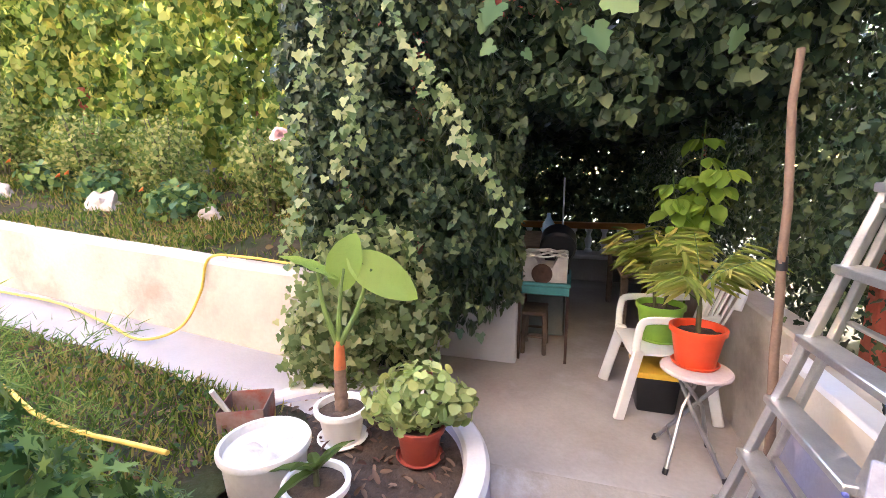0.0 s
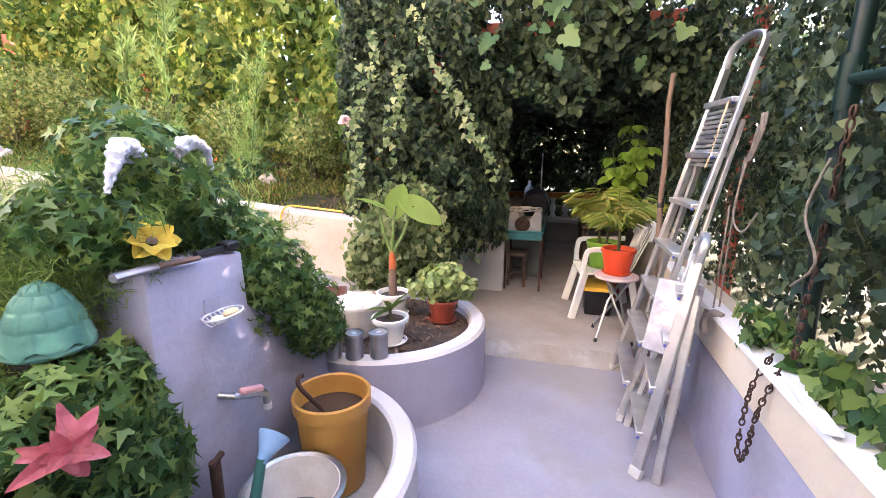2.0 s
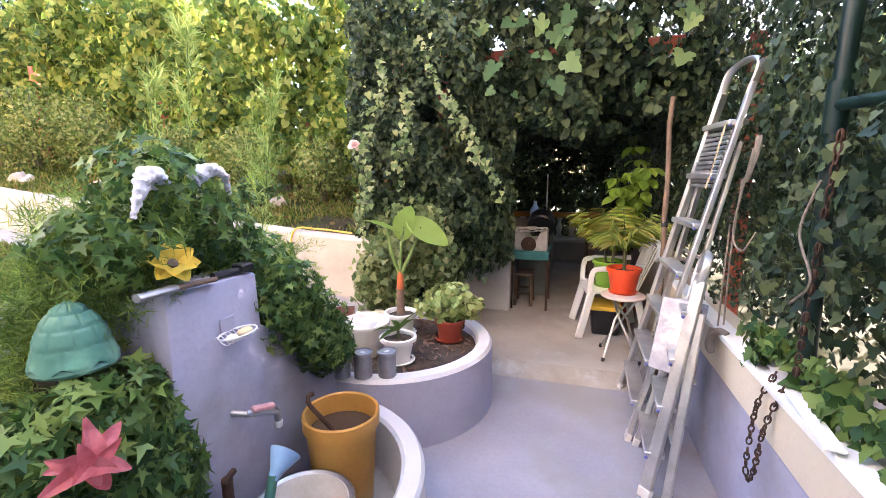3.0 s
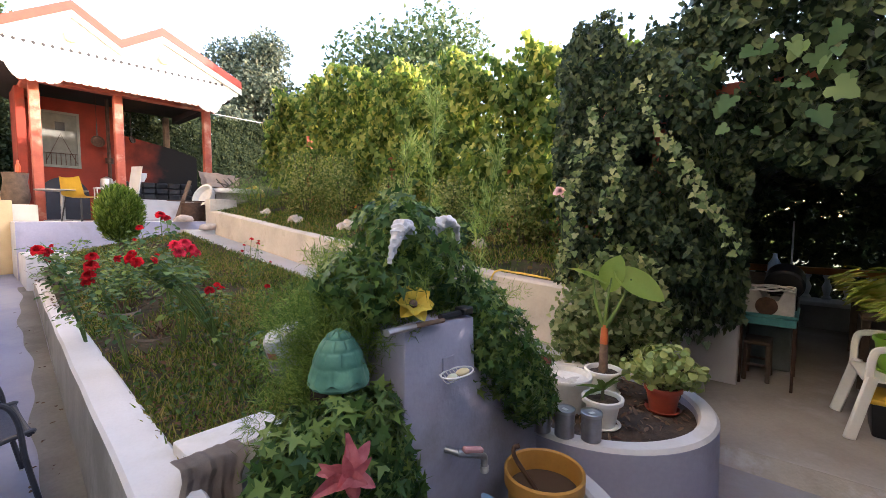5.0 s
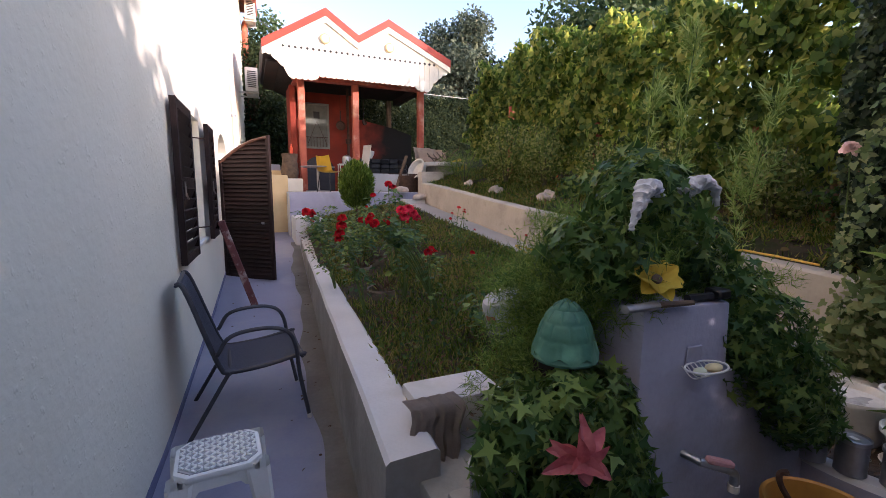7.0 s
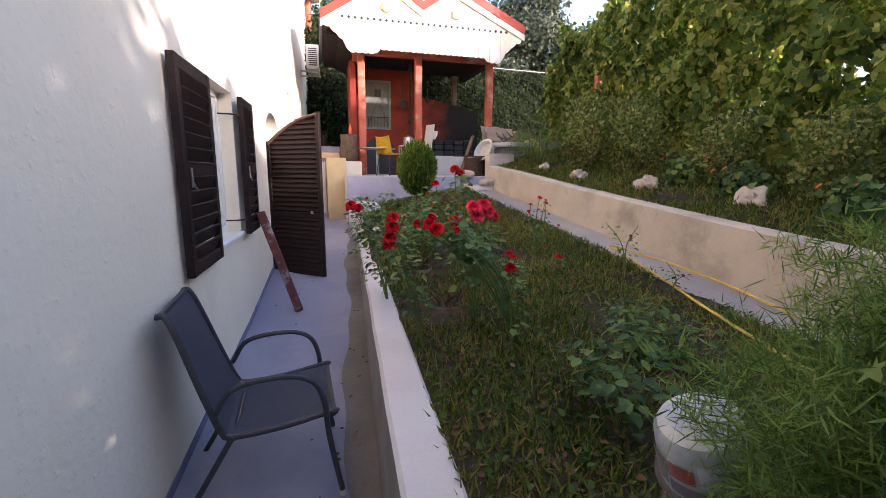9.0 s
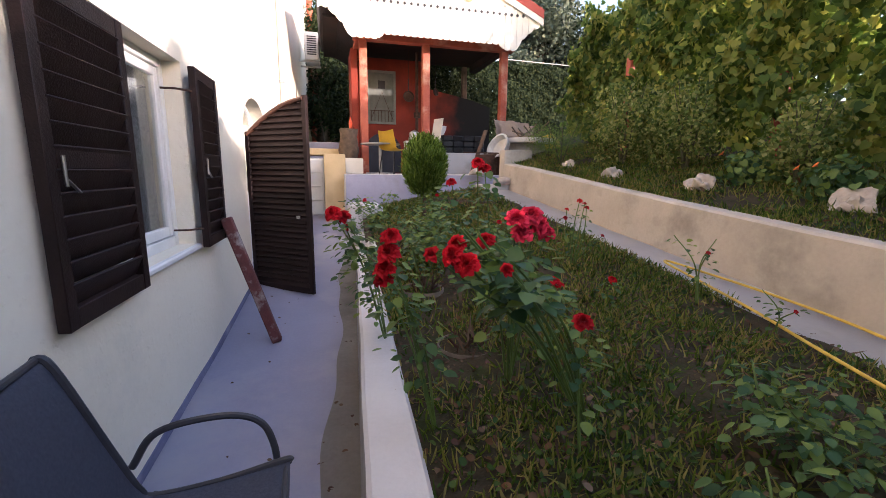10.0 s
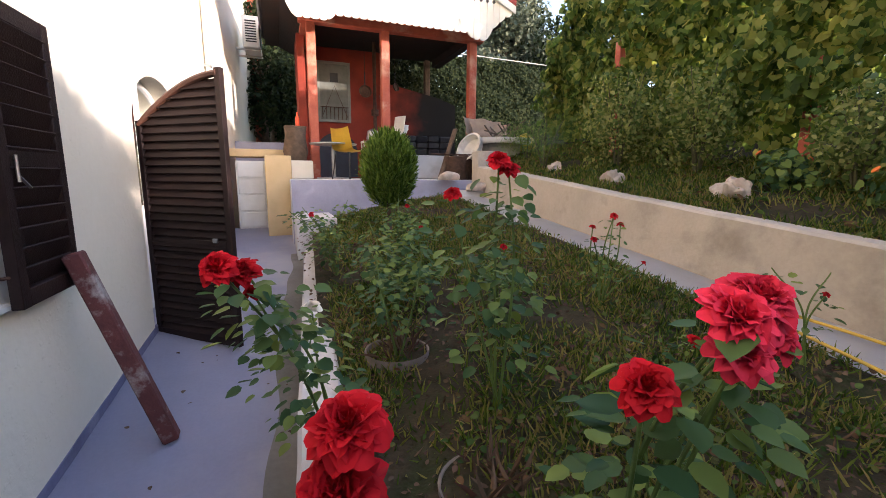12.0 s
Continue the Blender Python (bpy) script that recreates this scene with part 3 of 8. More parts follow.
# ==== things ====
M_RED = mat("orange_red_plastic", (0.72, 0.085, 0.02), (0.62, 0.065, 0.015), 0.4, 6, 0.05)
M_GREENP = mat("lime_plastic", (0.24, 0.46, 0.05), (0.19, 0.38, 0.04), 0.4, 6, 0.05)
M_TERRA = mat("terracotta_plastic", (0.30, 0.055, 0.03), (0.22, 0.04, 0.022), 0.5, 6, 0.1)
M_TEAL = mat("teal_paint", (0.05, 0.22, 0.22), (0.03, 0.14, 0.14), 0.5, 8, 0.2, stain=(0.09, 0.06, 0.045), stain_at=0.66)
M_MUSTARD = mat("mustard_plastic", (0.50, 0.26, 0.05), (0.38, 0.19, 0.04), 0.5, 5, 0.12, stain=(0.55, 0.45, 0.3), stain_at=0.68)
M_YELLOW = mat("yellow_plastic", (0.75, 0.48, 0.04), (0.62, 0.38, 0.03), 0.4, 6, 0.05)
M_DIRTY = mat("grimy_white_plastic", (0.66, 0.64, 0.60), (0.48, 0.45, 0.40), 0.55, 6, 0.15, stain=(0.36, 0.32, 0.27), stain_at=0.62)
M_TIN = mat("tin_plate", (0.38, 0.37, 0.38), (0.26, 0.25, 0.26), 0.4, 12, 0.1, metal=0.7, stain=(0.40, 0.34, 0.10), stain_at=0.66)
M_STEEL = mat("grey_steel", (0.45, 0.45, 0.45), (0.32, 0.32, 0.32), 0.35, 10, 0.08, metal=0.9)
M_MESH = mat("blue_grey_textile", (0.115, 0.125, 0.165), (0.085, 0.092, 0.125), 0.65, 90, 0.25, fine=400)
M_DKFRAME = mat("dark_powder_coat", (0.045, 0.046, 0.055), (0.03, 0.03, 0.036), 0.4, 20, 0.05)
M_GREENPIPE = mat("dark_green_paint", (0.004, 0.02, 0.015), (0.003, 0.013, 0.01), 0.35, 8, 0.1)
M_HOSE = mat("yellow_hose", (0.62, 0.42, 0.06), (0.5, 0.32, 0.04), 0.45, 20, 0.1)
M_ROCK = mat("pale_limestone", (0.52, 0.455, 0.385), (0.30, 0.25, 0.205), 0.9, 7, 0.9, fine=40, stain=(0.50, 0.34, 0.28), stain_at=0.62)
M_PETAL = mat("red_petals", (0.58, 0.008, 0.016), (0.28, 0.004, 0.008), 0.7, 20, 0.2, spec=0.15, pieces=0.25)
M_PETALPINK = mat("crimson_pink_petals", (0.82, 0.05, 0.10), (0.58, 0.016, 0.04), 0.7, 20, 0.2, spec=0.15, pieces=0.2)
M_PETALWHITE = mat("white_petals", (0.82, 0.78, 0.70), (0.72, 0.66, 0.56), 0.6, 20, 0.2)
M_PETALBLUSH = mat("blush_petals", (0.82, 0.60, 0.58), (0.74, 0.44, 0.44), 0.6, 20, 0.1)
M_ORANGE = mat("orange_petals", (0.80, 0.20, 0.02), (0.6, 0.1, 0.01), 0.6, 20, 0.2)
M_WOODPOLE = mat("weathered_wood", (0.21, 0.135, 0.09), (0.12, 0.075, 0.05), 0.8, 6, 0.35, fine=90)
M_STEM = mat("green_stem", (0.12, 0.19, 0.04), (0.08, 0.13, 0.03), 0.5, 15, 0.1)
M_SHELL = mat("white_plaster", (0.56, 0.58, 0.62), (0.30, 0.32, 0.37), 0.8, 14, 0.5)
M_TURTLE = mat("green_glazed_ceramic", (0.085, 0.23, 0.165), (0.045, 0.15, 0.11), 0.5, 9, 0.15, stain=(0.13, 0.27, 0.19), stain_at=0.6)
M_CLOTH = mat("grey_brown_cloth", (0.31, 0.26, 0.23), (0.22, 0.18, 0.155), 0.95, 10, 0.4, fine=200)
M_BLUE = mat("pale_blue_plastic", (0.20, 0.34, 0.52), (0.15, 0.27, 0.43), 0.4, 8, 0.05)
M_CANGREEN = mat("dark_green_plastic", (0.03, 0.13, 0.10), (0.02, 0.09, 0.07), 0.4, 8, 0.08)
M_GLASS = bpy.data.materials.new("window_glass")
M_GLASS.use_nodes = True
gb = M_GLASS.node_tree.nodes["Principled BSDF"]
gb.inputs["Base Color"].default_value, gb.inputs["Roughness"].default_value = (0.9, 0.95, 0.95, 1), 0.03
gb.inputs["Transmission Weight"].default_value, gb.inputs["IOR"].default_value = 1.0, 1.45
M_LACE = mat("lace_curtain", (0.55, 0.56, 0.58), (0.34, 0.35, 0.37), 0.9, 60, 0.2, fine=160)
M_GREYGREEN = mat("grey_green_paint", (0.24, 0.26, 0.22), (0.16, 0.17, 0.15), 0.7, 6, 0.2)
M_PAVWALL = mat("red_render", (0.26, 0.034, 0.016), (0.16, 0.022, 0.012), 0.85, 3, 0.2, fine=40, stain=(0.16, 0.045, 0.03), stain_at=0.66)
# near black for ceiling and right beam: interior shade put into the colour
M_DIMBLACK = mat("dim_black", (0.012, 0.011, 0.011), (0.03, 0.015, 0.012), 0.95, 3, 0.2)
M_PLANK = mat("cream_painted_plank", (0.80, 0.77, 0.68), (0.70, 0.66, 0.57), 0.6, 5, 0.12, fine=80, pieces=0.06)
M_ROOF = mat("red_roof_trim", (0.40, 0.045, 0.022), (0.30, 0.032, 0.018), 0.5, 5, 0.15)
M_CREAM = mat("yellow_render", (0.66, 0.50, 0.28), (0.56, 0.41, 0.22), 0.85, 4, 0.2)


def pot(bm_r_base, r_rim, h, wall=0.012, lip=0.012):
    """Outside, lip and inside of a flower pot standing at z = 0."""
    rb = bm_r_base
    return bm_lathe([(0, 0.0), (rb * 0.96, 0.0), (rb, 0.004), (r_rim - lip * 0.6, h - 0.03), (r_rim + lip * 0.3, h - 0.028), (r_rim + lip * 0.4, h - 0.004), (r_rim, h), (r_rim - wall * 0.8, h - 0.003), (r_rim - wall, h - 0.03), (rb - wall * 0.5, 0.02), (0, 0.02)], 36)


def disc(r, z, seed=1.0, lift=0.012):
    bm = bm_lathe([(0, z + 0.01), (r * 0.4, z + 0.008), (r * 0.75, z + 0.004), (r, z)], 24)
    for v in bm.verts:
        v.co.z += lift * noise.noise(v.co * 30 + Vector((seed, 0, 0)))
    return bm


def broad_leaf(length, width, fold=0.12, curl=0.25, notch=0.0, nx=7, ny=12):
    """A single large leaf from its stalk along +y, folded along the midrib and curling down to the tip."""
    bm = bmesh.new()
    rows = []
    for j in range(ny + 1):
        t = j / ny
        w = width * (math.sin(math.pi * min(1.0, t ** 0.8 * 0.97 + 0.03)) ** 0.75)
        row = []
        for i in range(nx):
            s = 2 * i / (nx - 1) - 1
            back = -notch * length * abs(s) ** 1.2 * (1 - t) ** 2
            ripple = 0.012 * math.sin(t * 24 + abs(s) * 3) * abs(s) * length
            row.append(bm.verts.new((s * w / 2, t * length + back, fold * abs(s) * w - curl * length * t * t + ripple)))
        rows.append(row)
    for a, b in zip(rows, rows[1:]):
        for i in range(nx - 1):
            bm.faces.new((a[i], a[i + 1], b[i + 1], b[i]))
    bmesh.ops.solidify(bm, geom=bm.faces[:], thickness=0.0015)
    return bm


# ---- stepladders ----
def ladder(name, feet, tops, n_steps, label, hoop, rear):
    t = thing(name, label, "ladder")
    (a0, b0), (a1, b1) = [[Vector(p) for p in q] for q in (feet, tops)]
    for p, q in ((a0, a1), (b0, b1)):
        part("stile", bm_bar(p, q, 0.055, 0.026), M_ALU, t)
        part("rubber_foot", bm_bar(p - Vector((0, 0, 0.0)), p + (q - p).normalized() * 0.05, 0.062, 0.034), M_DIRTY, t, "grey rubber foot")
    for i in range(n_steps):
        s = (i + 0.9) / (n_steps + 0.6)
        p, q = a0.lerp(a1, s), b0.lerp(b1, s)
        tread = part("step", bm_bar(p, q, 0.09, 0.028), M_ALU, t)
        part("blue_cap", bm_bar(q + Vector((0, 0.03, -0.012)), q + Vector((0, 0.045, -0.012)), 0.015, 0.014), mat_cap, tread, "blue plastic end cap")
    off = Vector(rear)
    for p, q in ((a0, a1), (b0, b1)):
        part("rear_leg", bm_bar(p + off, p.lerp(q, 0.86) + off * 0.35, 0.04, 0.022), M_ALU, t)
    for s in (0.25, 0.55):
        part("rear_brace", bm_bar(a0.lerp(a1, s) + off * 0.8, b0.lerp(b1, s) + off * 0.8, 0.03, 0.012), M_ALU, t)
    if hoop:
        up = (a1 - a0).normalized()
        pts = spline([a1 - up * 0.05, a1 + up * hoop * 0.7, (a1 + b1) / 2 + up * hoop, b1 + up * hoop * 0.7, b1 - up * 0.05], 6)
        part("hand_hoop", bm_tube(pts, 0.02, 8, flat=0.55), M_ALU, t)
    return t


mat_cap = mat("blue_cap_plastic", (0.13, 0.14, 0.38), (0.10, 0.11, 0.3), 0.5, 8, 0.05)
tall = ladder("step_ladder", [(1.90, -0.60, 0.0), (1.26, -0.57, 0.0)], [(1.49, -0.95, 1.95), (1.23, -1.0, 1.95)], 7, "tall worn aluminium stepladder leaning against the ivy", 0.13, (0.0, -0.10, 0))
lo_l, lo_r, hi_l, hi_r = Vector((1.57, -0.85, 1.45)), Vector((1.265, -0.885, 1.45)), Vector((1.52, -0.905, 1.74)), Vector((1.255, -0.945, 1.74))
for k in range(12):
    u = (k + 0.5) / 12
    part("platform_rib", bm_bar(lo_l.lerp(hi_l, u), lo_r.lerp(hi_r, u), 0.02, 0.016, 0.003), M_ALU, tall)
lab = part("maker_plate", bm_bar(lo_r + Vector((-0.005, 0.035, 0.0)), hi_r + Vector((-0.005, 0.035, 0.03)), 0.045, 0.004), M_CREAM, tall, "cream plate with black lettering")
for k in range(7):
    u = 0.2 + 0.11 * k
    part("lettering", bm_bar(lo_r.lerp(hi_r, u) + Vector((-0.005, 0.039, 0.0)), lo_r.lerp(hi_r, u + 0.07) + Vector((-0.005, 0.039, 0.0)), 0.03, 0.003, 0.0), M_BLACK, lab)
short = ladder("small_step_ladder", [(1.22, -0.61, 0.0), (0.78, -0.59, 0.0)], [(1.17, -0.83, 1.03), (0.96, -0.79, 1.03)], 4, "small paint-splashed aluminium stepladder", 0.12, (-0.02, -0.09, 0))
part("folded_platform", bm_bar((0.99, -0.70, 0.55), (1.09, -0.765, 0.90), 0.21, 0.015), mat("splashed_aluminium", (0.40, 0.39, 0.41), (0.28, 0.27, 0.29), 0.5, 16, 0.15, metal=0.4, stain=(0.62, 0.61, 0.60), stain_at=0.56), short, "paint-splashed folded platform")
part("hinge_plate", bm_prism([(-0.05, -0.03), (0.07, -0.045), (0.07, 0.0), (0.0, 0.04)], 0.006, Matrix.Translation((0.97, -0.785, 0.95))), M_STEEL, short)

# ---- wooden pole ----
t = thing("wooden_pole", "weathered wooden pole standing beside the ivy", "pole")
pts = [(1.95 + 0.012 * math.sin(i * 1.7) + 0.22 * i / 10, -0.83 + 0.006 * math.sin(i * 2.3), 0.0 + 2.05 * i / 10) for i in range(11)]
part("pole", bm_tube(pts, 0.021, 10, 0.016), M_WOODPOLE, t)
part("tape", bm_tube([(2.073, -0.829, 1.16), (2.079, -0.828, 1.22)], 0.022, 10), M_BLACK, t, "black tape binding")

# ---- folding round stool with the red pot ----
t = thing("folding_stool", "round folding stool with chrome legs and a worn top", "stool", Matrix.Translation((2.32, -0.62, 0.08)))
part("seat", bm_lathe([(0, 0.49), (0.15, 0.49), (0.163, 0.497), (0.165, 0.508), (0.158, 0.516), (0, 0.52)], 36), mat("pink_grey_top", (0.55, 0.47, 0.44), (0.42, 0.34, 0.32), 0.7, 8, 0.2), t)
for sx in (-1, 1):
    for sy in (-1, 1):
        part("leg", bm_tube([(0.12 * sx, 0.08 * sy, 0.495), (-0.02 * sx, -0.02 * sy + 0.03 * sx, 0.3), (-0.15 * sx, -0.13 * sy, 0.012)], 0.0105, 8), M_STEEL, t)
        part("foot_cap", bm_tube([(-0.148 * sx, -0.128 * sy, 0.028), (-0.153 * sx, -0.134 * sy, 0.0)], 0.014, 8), M_BLACK, t)
part("leg_brace", bm_tube([(-0.1, 0.09, 0.12), (0.1, 0.09, 0.12)], 0.007, 6), M_STEEL, t)
part("leg_brace", bm_tube([(-0.1, -0.09, 0.12), (0.1, -0.09, 0.12)], 0.007, 6), M_STEEL, t)


def frond(base, way, length, leaflets, droop):
    """Rib points and leaflet rows of one palm frond."""
    base, way = Vector(base), Vector(way).normalized()
    rib = [base + way * length * s - Vector((0, 0, droop * length * s * s)) for s in [i / 10 for i in range(11)]]
    side = way.cross(Vector((0, 0, 1))).normalized()
    pos, tip, nor, size = [], [], [], []
    for i in range(leaflets):
        s = 0.28 + 0.72 * i / (leaflets - 1)
        j = min(9, int(s * 10))
        p = rib[j].lerp(rib[j + 1], s * 10 - j)
        fw = (rib[j + 1] - rib[j]).normalized()
        for sg in (-1, 1):
            pos.append(p)
            tip.append(fw * 1.0 + side * sg * 0.75 - Vector((0, 0, 0.4)))
            nor.append(Vector((0, 0, 1)) + side * sg * 0.3)
            size.append(length * (0.52 - 0.3 * abs(s - 0.5)))
    return rib, pos, tip, nor, size


def palm(parent, base, fronds, length, z_spread=0.8, seed=3):
    r = random.Random(seed)
    P, T, N, S = [], [], [], []
    for i in range(fronds):
        a = 2.4 * i + r.uniform(-0.3, 0.3)
        el = r.uniform(0.3, 1.5) * z_spread
        rib, p, tp, nn, s = frond(Vector(base) + Vector((0, 0, r.uniform(0, 0.12))), (math.cos(a), math.sin(a), el + 0.25), length * r.uniform(0.75, 1.2), 10, r.uniform(0.06, 0.32))
        part("frond_rib", bm_tube(rib, 0.0035, 5, 0.0015), M_STEM, parent)
        P += p
        T += tp
        N += nn
        S += s
    leaf_mesh("foliage", np.array(P), np.array(N) + jitter(len(P), 0.15), np.array(T), np.array(S), OVAL, L_PALM, parent, width=0.19)


t = thing("potted_palm", "small palm in an orange-red plastic pot on the stool", "potted plant", Matrix.Translation((2.35, -0.62, 0.60)))
p1 = part("pot", pot(0.09, 0.128, 0.205), M_RED, t, "orange-red plastic pot")
part("saucer", bm_lathe([(0, 0), (0.1, 0.0), (0.112, 0.016), (0.106, 0.018), (0.097, 0.006), (0, 0.006)], 32), M_RED, p1)
part("potting_soil", disc(0.118, 0.165), M_SOIL, t)
part("trunk", bm_tube([(0, 0, 0.16), (0.005, 0, 0.3), (0.0, 0.01, 0.38)], 0.014, 8, 0.01), M_TWIG, t)
palm(t, (0, 0.005, 0.30), 11, 0.34, 1.6, 5)

# ---- white plastic garden chair with the green pot ----
t = thing("garden_chair", "white plastic garden armchair carrying a potted palm", "chair", pose(2.93, -0.58, 0.08, 0, 0, 6))
W2, SEAT = 0.25, 0.42
part("seat", bm_box(-0.23, 0.23, -0.2, 0.25, SEAT - 0.02, SEAT, 0.012, 2), M_WHITE, t)
for sx in (-1, 1):
    part("front_leg", bm_bar((sx * 0.27, 0.30, 0), (sx * 0.235, 0.20, SEAT + 0.02), 0.03, 0.07, 0.008), M_WHITE, t)
    part("back_leg", bm_bar((sx * 0.25, -0.27, 0), (sx * 0.22, -0.18, SEAT), 0.03, 0.06, 0.008), M_WHITE, t)
    part("armrest", bm_tube(spline([(sx * 0.24, 0.22, SEAT - 0.02), (sx * 0.262, 0.21, SEAT + 0.16), (sx * 0.265, 0.16, SEAT + 0.215), (sx * 0.265, -0.05, SEAT + 0.22), (sx * 0.235, -0.22, SEAT + 0.24)], 6), 0.024, 8, flat=0.5), M_WHITE, t)
for k in range(7):
    x = -0.18 + 0.06 * k
    part("back_slat", bm_bar((x * 0.8, -0.2, SEAT), (x * 1.15, -0.34, SEAT + 0.4), 0.035, 0.012, 0.004), M_WHITE, t)
part("back_rail", bm_tube(spline([(-0.25, -0.3, SEAT + 0.3), (-0.2, -0.345, SEAT + 0.41), (0, -0.36, SEAT + 0.44), (0.2, -0.345, SEAT + 0.41), (0.25, -0.3, SEAT + 0.3)], 6), 0.022, 8, flat=0.6), M_WHITE, t)

t = thing("green_potted_palm", "yellow-green palm in a lime plastic pot on the chair", "potted plant", Matrix.Translation((2.97, -0.56, 0.502)))
p1 = part("pot", pot(0.105, 0.145, 0.24), M_GREENP, t, "lime-green plastic pot")
part("saucer", bm_lathe([(0, 0), (0.12, 0.0), (0.135, 0.02), (0.128, 0.022), (0.115, 0.006), (0, 0.006)], 32), M_GREENP, p1)
part("potting_soil", disc(0.132, 0.2), M_SOIL, t)
for k, (dx, dy) in enumerate(((0.02, 0.03), (-0.03, -0.02), (0.03, -0.03))):
    part("trunk", bm_tube([(dx, dy, 0.2), (dx * 1.4, dy * 1.4, 0.34), (dx * 1.5, dy * 2, 0.45)], 0.012, 8, 0.008), M_TWIG, t)
palm(t, (0, 0.01, 0.34), 12, 0.40, 1.7, 9)

t = thing("avocado_plant", "leggy plant with bright broad leaves behind the palms", "plant", Matrix.Translation((3.34, -0.76, 0.08)))
part("pot", pot(0.1, 0.13, 0.22), M_TERRA, t)
part("potting_soil", disc(0.12, 0.19, 4), M_SOIL, t)
stems = [((0, 0, 0.18), (-0.05, -0.02, 0.9), (-0.38, 0.04, 1.80)), ((0.01, 0.0, 0.18), (0.02, 0.0, 0.8), (-0.2, -0.08, 1.55)), ((-0.01, 0.0, 0.18), (-0.1, 0.05, 0.8), (-0.3, 0.18, 1.5)), ((0.0, 0.01, 0.18), (-0.05, 0.02, 0.8), (-0.45, -0.08, 1.6))]
P, N, TT, S = [], [], [], []
for st_ in stems:
    pts = spline(st_, 8)
    part("stem", bm_tube(pts, 0.008, 6, 0.004), M_STEM, t)
    for k in range(62):
        s = rng.uniform(0.5, 1.0)
        p = pts[int(s * (len(pts) - 1))]
        a = rng.uniform(0, 6.283)
        d = np.array([math.cos(a), math.sin(a), 0.1])
        P.append(np.array(p) + d * 0.05)
        TT.append(d + np.array([0, 0, -0.8]))
        N.append(np.array([-0.3, 0, 0.8]) + d * 0.8 + rng.normal(0, 0.25, 3))
        S.append(rng.uniform(0.08, 0.135))
leaf_mesh("leaves", np.array(P), np.array(N), np.array(TT), np.array(S), OVAL, L_BROAD, t, width=1.1)

t = thing("tool_box", "black plastic storage box with a yellow lid", "box", Matrix.Translation((2.90, -0.54, 0.08)))
bm = bm_box(-0.16, 0.16, -0.13, 0.13, 0, 0.24, 0.02, 2)
for v in bm.verts:
    k = 0.86 + 0.14 * v.co.z / 0.24
    v.co.x, v.co.y = v.co.x * k, v.co.y * k
part("body", bm, M_BLACK, t)
part("lid", bm_box(-0.168, 0.168, -0.138, 0.138, 0.235, 0.275, 0.01, 2), M_YELLOW, t, "yellow plastic lid")

# ---- saw table ----
t = thing("saw_table", "teal metal work table with thin legs", "table", Matrix.Translation((3.36, 0.02, 0.08)))
part("tabletop", bm_box(-0.03, 0.55, -0.02, 0.40, 0.625, 0.655, 0.006), M_TEAL, t)
part("apron", bm_box(-0.032, -0.012, -0.01, 0.39, 0.56, 0.625, 0.003), M_TEAL, t)
for x, y in ((0, 0), (0, 0.37), (0.5, 0), (0.5, 0.37)):
    part("leg", bm_bar((x, y, 0), (x, y, 0.62), 0.022, 0.022, 0.002), M_RUST, t)
t = thing("bench_saw", "grey bench saw with a round rusty blade", "saw", Matrix.Translation((3.36, 0.02, 0.735)))
part("housing", bm_prism([(-0.01, 0.0), (0.33, 0.0), (0.33, 0.2), (0.24, 0.2), (0.2, 0.12), (0.1, 0.12), (0.06, 0.2), (-0.01, 0.2)], 0.4, Matrix.Translation((0.0, 0.02, 0)) @ Matrix.Rotation(radians(90), 4, "Z") @ Matrix.Diagonal((1, -1, 1, 1))), mat("grey_casting", (0.42, 0.40, 0.38), (0.3, 0.28, 0.26), 0.6, 10, 0.2), t)
part("blade", bm_move(bm_lathe([(0, 0), (0.075, 0), (0.08, 0.003), (0.02, 0.006), (0, 0.01)], 32), Matrix.Translation((-0.02, 0.2, 0.07)) @ Matrix.Rotation(radians(-90), 4, "Y")), M_RUST, t, "rusty round blade")
t = thing("cable_heap", "tangled pale cable on the saw", "cable")
part("cable", bm_tube(spline([(3.42 + 0.13 * math.sin(k * 1.9), 0.2 + 0.17 * math.cos(k * 1.3), 0.945 + 0.012 * (k % 3)) for k in range(14)], 6), 0.007, 6), M_DIRTY, t)
t = thing("vacuum_drum", "dark round drum on the work table", "drum", Matrix.Translation((3.75, 0.12, 0.735)))
part("body", bm_move(bm_lathe([(0, -0.1), (0.13, -0.1), (0.15, -0.08), (0.15, 0.08), (0.13, 0.1), (0, 0.1)], 28), Matrix.Translation((0, 0, 0.25)) @ Matrix.Rotation(radians(70), 4, "Y")), M_BLACK, t)
part("stand", bm_box(-0.1, 0.1, -0.1, 0.1, 0, 0.14, 0.01), M_BLACK, t)
t = thing("wooden_crate_stool", "small wooden stool below the work table", "stool", Matrix.Translation((3.62, 0.28, 0.08)))
part("seat", bm_box(-0.15, 0.15, -0.1, 0.1, 0.34, 0.37, 0.006), M_BARK, t)
for x in (-0.12, 0.12):
    for y in (-0.08, 0.08):
        part("leg", bm_bar((x * 1.15, y * 1.1, 0), (x, y, 0.345), 0.03, 0.03), M_BARK, t)
    part("rung", bm_bar((x * 1.08, -0.08, 0.15), (x * 1.08, 0.08, 0.15), 0.02, 0.02), M_BARK, t)
t = thing("cupboard", "dark cupboard standing beside the saw table", "cupboard", Matrix.Translation((3.95, 0.0, 0.08)))
part("body", bm_box(0.02, 1.2, 0.05, 0.6, 0, 0.80, 0.01), M_GREYGREEN, t)
part("worktop", bm_box(0.0, 1.22, 0.02, 0.62, 0.803, 0.84, 0.006), M_BARK, t)
